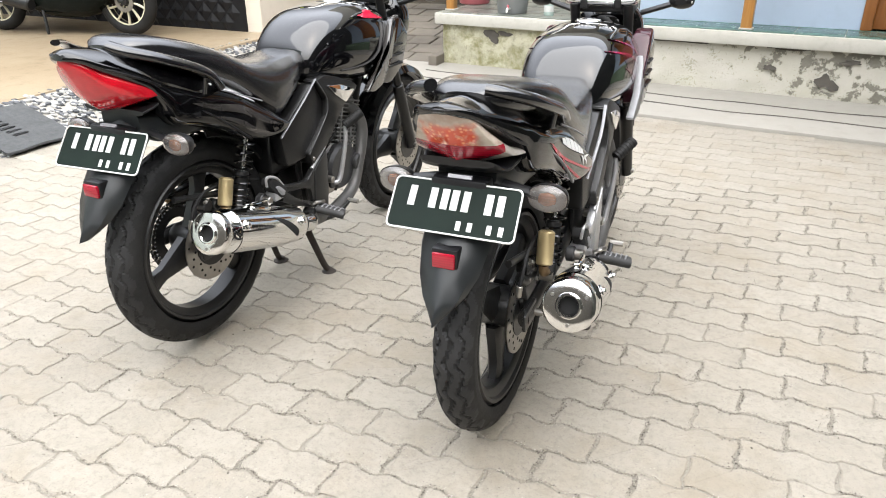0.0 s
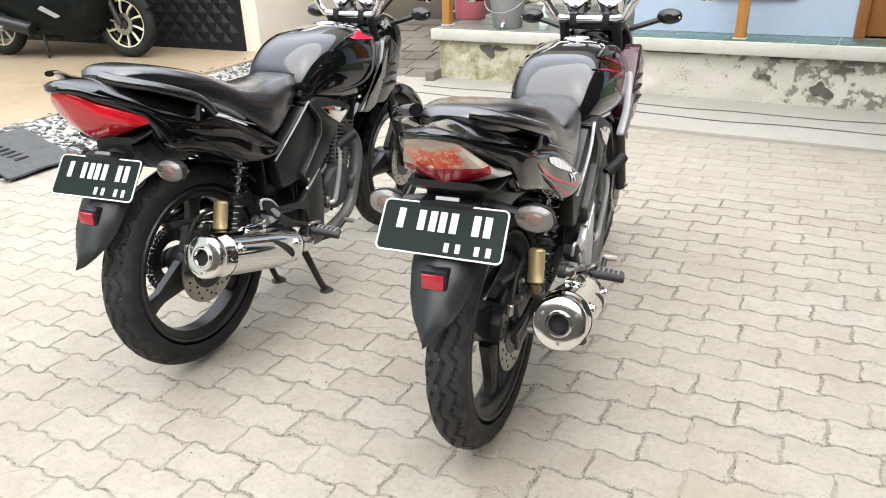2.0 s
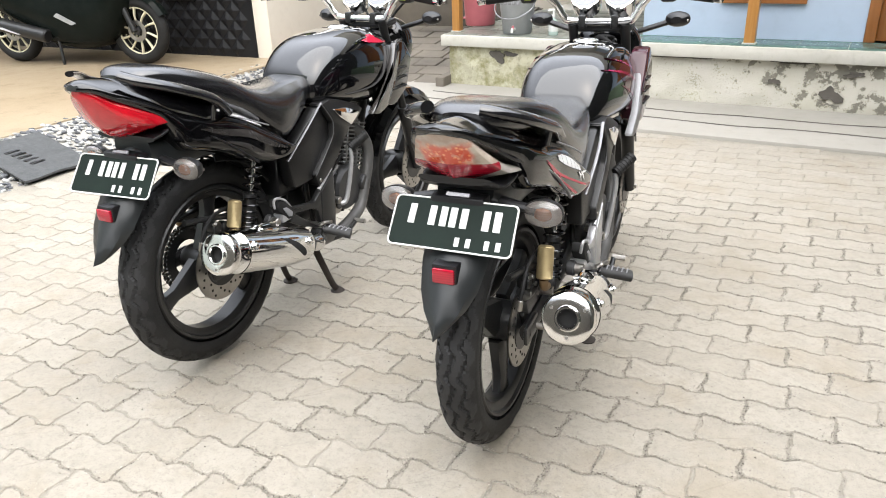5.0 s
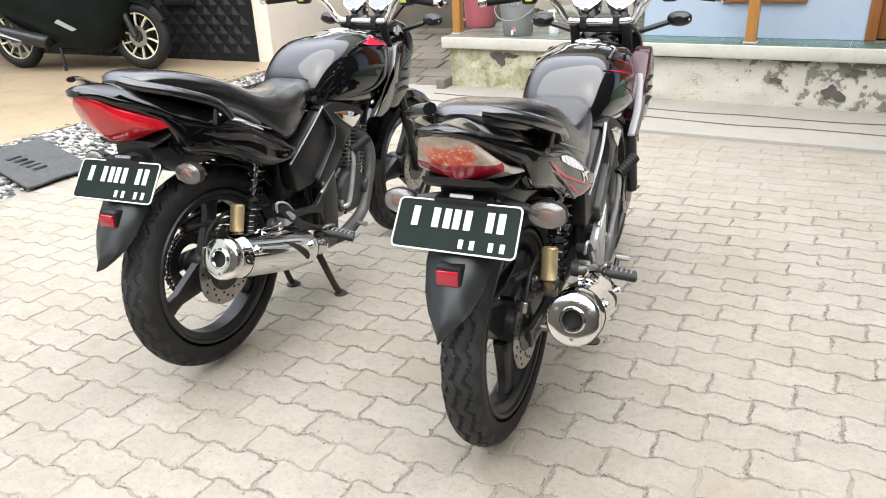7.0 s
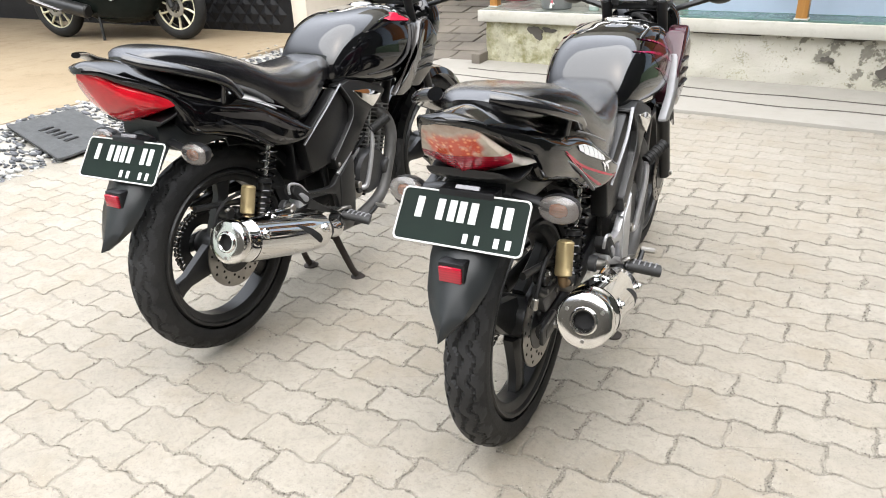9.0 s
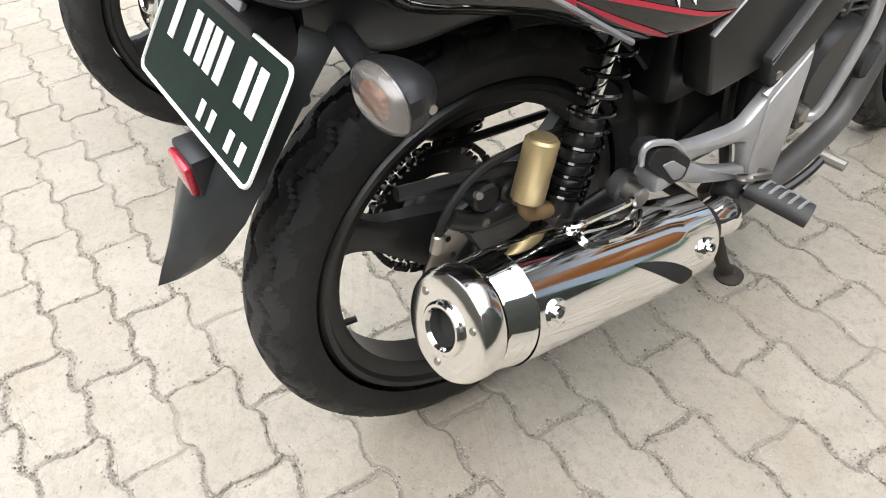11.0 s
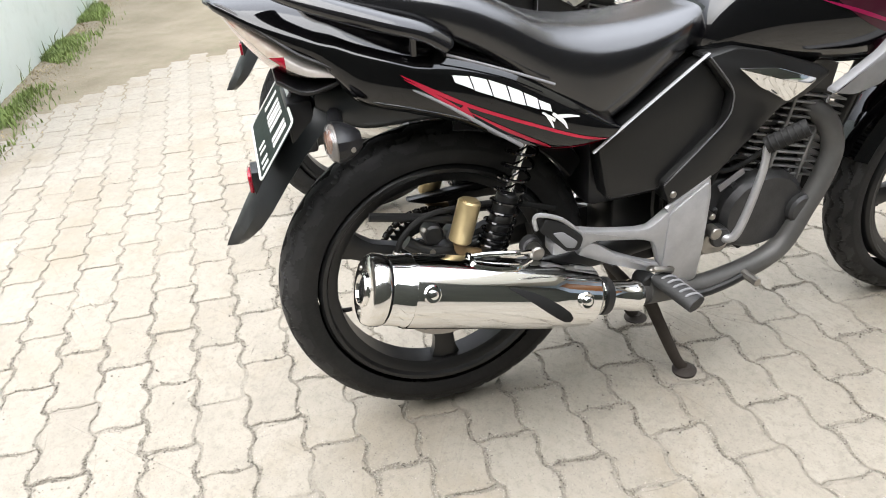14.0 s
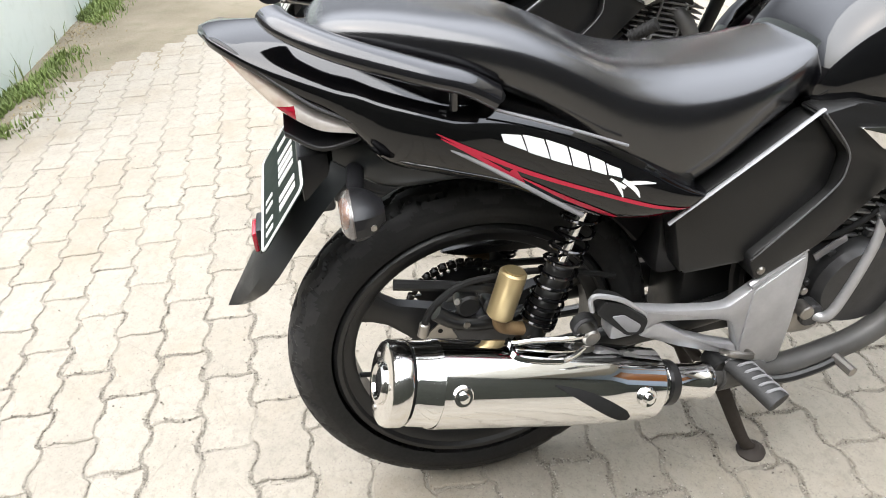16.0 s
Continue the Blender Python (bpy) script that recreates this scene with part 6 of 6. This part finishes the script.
for i in range(18):
    for j in range(16):
        cx, cz = 0.06 + side_t * (i + 0.5 * (j % 2)), FZ + 0.02 + side_t * 0.5 * (j + 0.6)
        if cx > h + 0.01:
            ob = new("tile", diamond)
            ob.parent, ob.location = bw, (cx, 0.0, cz)
block("wall_cream", -4.17, -3.99, 4.67, 8.5, 0.0, 3.0, M_WALLCREAM, "cream painted house wall beside the carport", 0.004)
block("wall_cream_back", -4.2, -1.0, 8.4, 8.6, 0.0, 3.0, M_WALLCREAM, "cream painted house wall at the back", 0.004)
# added slab, never in view; blocks the sky above the scooter to darken it
block("ceiling_carport", -14, -4.4, 3.1, 8.6, 2.9, 3.1, M_SLAB, "roof slab added out of view to shade the scooter", 0.01)
fr = thing("wall_sign", "small reddish brown wooden board in a dark carved frame", "board", BW @ pose(0.75, 0.0, 0.0))
part("board", box(0.0, 0.34, 0.024, 0.045, 0.75, 1.1, 0.004), M_WOODDOOR, fr)
for x0, x1, z0, z1 in ((-0.04, 0.38, 0.69, 0.75), (-0.04, 0.0, 0.75, 1.1), (0.34, 0.38, 0.75, 1.1)):
    part("frame_piece", box(x0, x1, 0.022, 0.06, z0, z1, 0.012), M_BLACKTILE, fr)

# stone paved slope between the carport and the terrace
block("pavement_slope_kerb", -2.0, -1.92, 4.22, 6.9, -0.1, 0.10, M_STONE, "dark stone kerb beside the terrace", 0.01)
slope = bmesh.new()
sv = [slope.verts.new(p) for p in ((-4.1, 4.35, -0.01), (-2.0, 4.15, -0.01), (-2.0, 8.4, 0.42), (-4.1, 8.4, 0.42))]
slope.faces.new(sv)
slope_ob = tagged(new("pavement_slope", finish("pavement_slope", slope, M_CRACK, False)), "stone paved slope between the houses", kind="structure")
r = random.Random(5)
for j in range(14):
    x = -4.05
    y = 4.36 + 0.28 * j
    while x < -2.1:
        w = r.uniform(0.25, 0.6)
        x1 = min(x + w, -2.02)
        z = -0.01 + 0.43 * (y - 4.25) / 4.15
        bm = box(0, x1 - x - 0.015, 0, 0.262, -0.02, 0.014 + r.uniform(0, 0.008), 0.006, 1)
        bm.transform(Matrix.Translation((x, y, z)) @ Matrix.Rotation(math.atan2(0.43, 4.15), 4, "X"))
        part("stone", bm, M_STONE, slope_ob)
        x = x1
block("wall_step", -3.6, -2.05, 6.6, 6.9, 0.1, 0.62, M_STONE, "dark grey stone step wall", 0.015)


# ---- scooter in the carport: x ahead, z up, at its front wheel's contact ----
def scooter(m):
    s = thing("scooter", "dark green black scooter with pale alloy wheels in carport", "scooter", None)
    R = 0.265
    for name, cx in (("front_wheel", 0.0), ("rear_wheel", -1.28)):
        w = new(name)
        w.parent = s
        w.location = (cx, 0, R)
        T = Matrix.Rotation(radians(90), 4, "Z")
        part("tyre", lathe([(0.045 * math.sin(t), R - 0.048 + 0.048 * math.cos(t)) for t in (2 * math.pi * k / 14 for k in range(14))], 48, T, True), M_RUBBER, w)
        part("rim", lathe([(-0.03, R - 0.062), (-0.034, R - 0.07), (-0.03, R - 0.090), (0.03, R - 0.090), (0.034, R - 0.07), (0.03, R - 0.062)], 48, T, True), M_WHEELGOLD, w, "pale champagne alloy rim")
        part("hub", lathe([(-0.05, 0.012), (-0.05, 0.030), (0.05, 0.030), (0.05, 0.012)], 24, T), M_CAST, w)
        part("brake_disc", lathe([(-0.044, 0.05), (-0.044, 0.085), (-0.040, 0.085), (-0.040, 0.05)], 32, T, True), M_STEEL, w)
        for k in range(10):
            a = 2 * math.pi * k / 10 + 0.3
            p = [(0.04 * math.cos(a), -0.02, 0.04 * math.sin(a)), (0.11 * math.cos(a + 0.12), -0.026, 0.11 * math.sin(a + 0.12)), ((R - 0.075) * math.cos(a + 0.02), -0.02, (R - 0.075) * math.sin(a + 0.02))]
            part("spoke", tube(p, (0.007, 0.014), 8, 4, 0.8), M_WHEELGOLD, w)
    for y in (-0.075, 0.075):
        part("fork_leg", rod((0.0, y, R), (-0.16, y, 0.70), 0.024, 12), M_METALBLACK, s)
    rings = []
    for k in range(13):
        a = radians(25 + 125 * k / 12)
        rr = R + 0.02
        ring = [((rr + 0.012 * (1 - u * u) - (0.02 if abs(u) == 1 else 0)) * math.cos(a), 0.06 * u, R + (rr + 0.012 * (1 - u * u) - (0.02 if abs(u) == 1 else 0)) * math.sin(a)) for u in (-1, -0.5, 0, 0.5, 1)]
        ring += [((rr - 0.005 + 0.012 * (1 - u * u) - (0.02 if abs(u) == 1 else 0)) * math.cos(a), 0.056 * u, R + (rr - 0.005 + 0.012 * (1 - u * u) - (0.02 if abs(u) == 1 else 0)) * math.sin(a)) for u in (1, 0.5, 0, -0.5, -1)]
        rings.append(ring)
    part("front_fender", loft(rings), M_SCOOT, s)
    turn = Matrix.Rotation(radians(-90), 4, "Z")
    body = hull_y([(-0.02, 0.75, 0.60, 0.06, 0.5), (0.05, 1.00, 0.42, 0.17, 0.5), (0.16, 1.02, 0.24, 0.20, 0.4), (0.28, 0.80, 0.16, 0.19, 0.4), (0.45, 0.76, 0.13, 0.19, 0.5), (0.62, 0.74, 0.13, 0.19, 0.5), (0.76, 0.66, 0.15, 0.18, 0.5), (0.95, 0.74, 0.22, 0.17, 0.6), (1.25, 0.78, 0.38, 0.16, 0.6), (1.55, 0.80, 0.58, 0.12, 0.6), (1.70, 0.80, 0.68, 0.05, 0.6)], 28, 40, 3, 3)
    body.transform(Matrix.Rotation(radians(90), 4, "Z"))
    part("body_shell", body, M_SCOOT, s, "glossy dark body shell")
    seat = hull_y([(0.72, 0.70, 0.64, 0.08, 0.4), (0.85, 0.77, 0.68, 0.13, 0.4), (1.10, 0.79, 0.70, 0.15, 0.4), (1.35, 0.85, 0.74, 0.14, 0.4), (1.58, 0.86, 0.76, 0.09, 0.4)], 24, 24)
    seat.transform(Matrix.Rotation(radians(90), 4, "Z"))
    part("seat", seat, M_SEAT, s)
    for y in (-0.172,):
        part("side_flash", prism(rounded([(-0.62, 0.42), (-0.45, 0.34), (-0.50, 0.325), (-0.66, 0.395)], 0.01), 0, 0.004), M_ALU, s).matrix_basis = Matrix.Translation((0, -0.196, 0)) @ Matrix.Rotation(radians(90), 4, "Z") @ Matrix.Diagonal((-1, 1, 1, 1)) @ Matrix.Rotation(radians(180), 4, "Z")
    part("fender_flash", box(-0.12, 0.06, -0.068, -0.062, 0.56, 0.60, 0.002), M_ALU, s)
    part("muffler", rod((-0.75, -0.20, 0.24), (-1.35, -0.21, 0.36), 0.055, 20, 0.01), M_METALBLACK, s)
    part("muffler_guard", tube([(-0.98, -0.262, 0.26), (-1.18, -0.268, 0.32), (-1.34, -0.266, 0.385)], (0.012, 0.03), 8, 4, 0.4), M_ALU, s)
    part("centre_stand", tube([(-0.72, -0.13, 0.20), (-0.70, -0.15, 0.08), (-0.69, -0.16, 0.005)], 0.012, 8, 3), M_METALBLACK, s)
    part("handlebar", tube([(-0.30, -0.34, 1.0), (-0.22, -0.15, 1.03), (-0.22, 0.15, 1.03), (-0.30, 0.34, 1.0)], 0.016, 8, 4), M_METALBLACK, s)
    s.matrix_world = m
    return s


scooter(pose(-5.13, 4.11, FZ - 0.006, 0, 0, 6.0) @ Matrix.Scale(1.22, 4))


# ---- grass and litter at the foot of the boundary wall ----
def grass(name, mat, seed, count, lab, spread=0.16, h0=0.02, h1=0.07):
    r = random.Random(seed)
    verts, faces = [], []
    for k in range(count):
        u = r.uniform(0.05, 1.0) ** 1.0
        p = WALLM @ Vector((0.9 - 6.4 * u, abs(r.gauss(0.02, spread)), 0))
        if noise.noise(Vector((p.x * 1.6, p.y * 3, seed))) < -0.12:
            continue
        a, lean, h = r.uniform(0, 6.28), r.uniform(0.1, 0.8), r.uniform(h0, h1)
        w = r.uniform(0.002, 0.005)
        d, sd = Vector((math.cos(a), math.sin(a), 0)), Vector((-math.sin(a), math.cos(a), 0))
        b = len(verts)
        for t, ww in ((0, 1), (0.5, 0.8), (1, 0.05)):
            c = p + d * (lean * h * t * t) + Vector((0, 0, h * t * (1 - 0.25 * t * lean)))
            verts += [tuple(c - sd * w * ww), tuple(c + sd * w * ww)]
        faces += [(b, b + 1, b + 3, b + 2), (b + 2, b + 3, b + 5, b + 4)]
    me = bpy.data.meshes.new(name)
    me.from_pydata(verts, [], faces)
    me.materials.append(mat)
    tagged(new(name, me), lab, "grass", kind="stuff")


grass("grass", M_LEAF, 11, 17000, "green grass tufts at the foot of the wall", 0.095, 0.012, 0.05)
grass("dry_grass", M_LEAFDRY, 12, 2600, "dry grass and litter at the foot of the wall", 0.13, 0.004, 0.012)
grass("weeds", M_LEAF, 13, 70, "taller thin weeds against the wall", 0.025, 0.07, 0.17)



# ---- interlocking concrete pavers, rows along x ----
def wave_y(x):
    """The long joints swing twice along each paver, in steps with flat tops."""
    t = 4 * math.pi * x / PX
    return WAVE * (math.sin(t) + 0.16 * math.sin(3 * t) + 0.10 * math.sin(2 * t))


def paver_mesh(k):
    """One paver: an S-shaped outline with a small worn edge."""
    r = random.Random(100 + k)
    hx, hy, gap = PX / 2, PY / 2, 0.0015
    nl, ns = 40, 16
    out = []

    def fx(x):
        return wave_y(x)

    def gy(y):
        return SWAY * math.sin(2 * math.pi * y / PY)

    for i in range(nl):
        x = -hx + PX * i / nl
        out.append((x, -hy + fx(x)))
    for i in range(ns):
        y = -hy + PY * i / ns
        out.append((hx + gy(y), y + fx(hx)))
    for i in range(nl):
        x = hx - PX * i / nl
        out.append((x, hy + fx(x)))
    for i in range(ns):
        y = hy - PY * i / ns
        out.append((-hx + gy(y), y + fx(-hx)))
    ph = [r.uniform(0, 6.28) for _ in range(3)]
    n = len(out)
    pts = []
    for i, (x, y) in enumerate(out):
        t = 2 * math.pi * i / n
        w = 0.0008 * math.sin(3 * t + ph[0]) + 0.0007 * math.sin(7 * t + ph[1]) + 0.0006 * math.sin(13 * t + ph[2])
        d = Vector((x, y)).normalized()
        pts.append((x + d.x * (w - 0.0014) + r.uniform(-1, 1) * 0.0019, y + d.y * (w - 0.0014) + r.uniform(-1, 1) * 0.0019))

    def ring(inset, z):
        res = []
        for i in range(n):
            p, a, b = Vector(pts[i]), Vector(pts[i - 1]), Vector(pts[(i + 1) % n])
            t = (b - a).normalized()
            q = p + Vector((-t.y, t.x)) * inset
            res.append((q.x, q.y, z + (r.uniform(-0.0009, 0.0002) if inset > gap else 0)))
        return res

    rings = [ring(gap, -0.012), ring(gap, -0.0022), ring(gap + 0.0030, 0.0)]
    verts = [v for rr in rings for v in rr]
    faces = [tuple(2 * n + i for i in range(n))]
    for a in range(2):
        faces += [(a * n + i, a * n + (i + 1) % n, (a + 1) * n + (i + 1) % n, (a + 1) * n + i) for i in range(n)]
    return verts, faces


SHAPES = [paver_mesh(k) for k in range(8)]
MESHES = []
for k, (v, f) in enumerate(SHAPES):
    me = bpy.data.meshes.new("paver")
    me.from_pydata(v, [], f)
    me.materials.append(M_PAVER)
    MESHES.append(me)
yard = thing("pavement_yard", "pale grey wavy interlocking concrete pavers", "", None, kind="structure")
r = random.Random(21)
near, far = [], []
apron = TERR.inverted()
for j in range(-53, 33):
    y = Y0 + PY * j
    for i in range(-20, 20):
        x = X0 + PX * (i + (0.5 if j % 2 else 0))
        q = apron @ Vector((x, y, 0))
        if x < -3.08 - 0.05 * y / 4 and y > 0.45 or x < -3.40 or x > 2.62 or (q.y > -0.95 and q.x > -0.4) or q.y > 0.1 or y < -5.75:
            continue
        w = WALLM.inverted() @ Vector((x, y, 0))
        if w.x < 0.9 and (w.y < 0.12 or (x + 2.42) * 0.72 + (y + 1.42) * 0.98 < 0.03):
            continue
        near.append((math.hypot(x - 0.10, (y - 0.15) * 1.05), x, y))
near.sort()
verts, faces = [], []
for k, (_, x, y) in enumerate(near):
    z, tx, ty = max(-0.0008, r.gauss(0, 0.0007)), r.gauss(0, 0.0045), r.gauss(0, 0.005)
    s = r.randrange(8)
    if k < 300:
        ob = new("paver", MESHES[s])
        ob.parent = yard
        ob.location, ob.rotation_euler = (x, y, z), (tx, ty, r.gauss(0, 0.006))
    else:
        b = len(verts)
        verts += [(x + px, y + py, z + pz + tx * py - ty * px) for px, py, pz in SHAPES[s][0]]
        faces += [tuple(b + q for q in f) for f in SHAPES[s][1]]
me = bpy.data.meshes.new("pavers")
me.from_pydata(verts, [], faces)
me.materials.append(M_PAVER)
rest = tagged(new("pavers", me), "more of the same pavers", kind="stuff")
rest.parent = yard

# grit in the joints
r = random.Random(33)
verts, faces = [], []
for k in range(150000):
    x, j = r.uniform(-1.7, 2.0) if r.random() < 0.5 else r.uniform(-0.7, 1.1), r.randrange(-14, 18)
    y = Y0 + PY * (j + 0.5)
    y += wave_y(x - X0)
    off = r.gauss(0, 0.0046 if r.random() < 0.90 else 0.028)
    if r.random() < 0.36:
        # a short joint, across its row
        i, v = round((x - X0) / PX), r.uniform(-0.5, 0.5)
        x = X0 + PX * (i + (0.5 if (j % 2) else 0) + 0.5) + SWAY * math.sin(2 * math.pi * v) + off
        y = Y0 + PY * (j + v)
    else:
        y += off
    if noise.noise(Vector((x * 7, y * 7, 4.0))) + 0.4 * noise.noise(Vector((x * 31, y * 31, 9.0))) < r.uniform(-0.35, 0.05):
        continue
    s = r.uniform(0.0009, 0.0023) if r.random() < 0.93 else r.uniform(0.0023, 0.0038)
    z = -0.0010 + s * 0.5 if r.random() < 0.6 else s * 0.3
    b = len(verts)
    a = r.uniform(0, 6.28)
    for dx, dy, dz in ((1, 0, 0), (-0.5, 0.9, 0.1), (-0.6, -0.8, 0), (0.1, 0, 0.9), (0, 0.1, -0.8)):
        verts.append((x + s * (dx * math.cos(a) - dy * math.sin(a)), y + s * (dx * math.sin(a) + dy * math.cos(a)), z + s * dz))
    faces += [(b, b + 1, b + 3), (b + 1, b + 2, b + 3), (b + 2, b, b + 3), (b + 1, b, b + 4), (b + 2, b + 1, b + 4), (b, b + 2, b + 4)]
me = bpy.data.meshes.new("grit")
me.from_pydata(verts, [], faces)
me.materials.append(M_GRIT)
tagged(new("grit", me), "grey brown grit in the paver joints", "grit", kind="stuff")
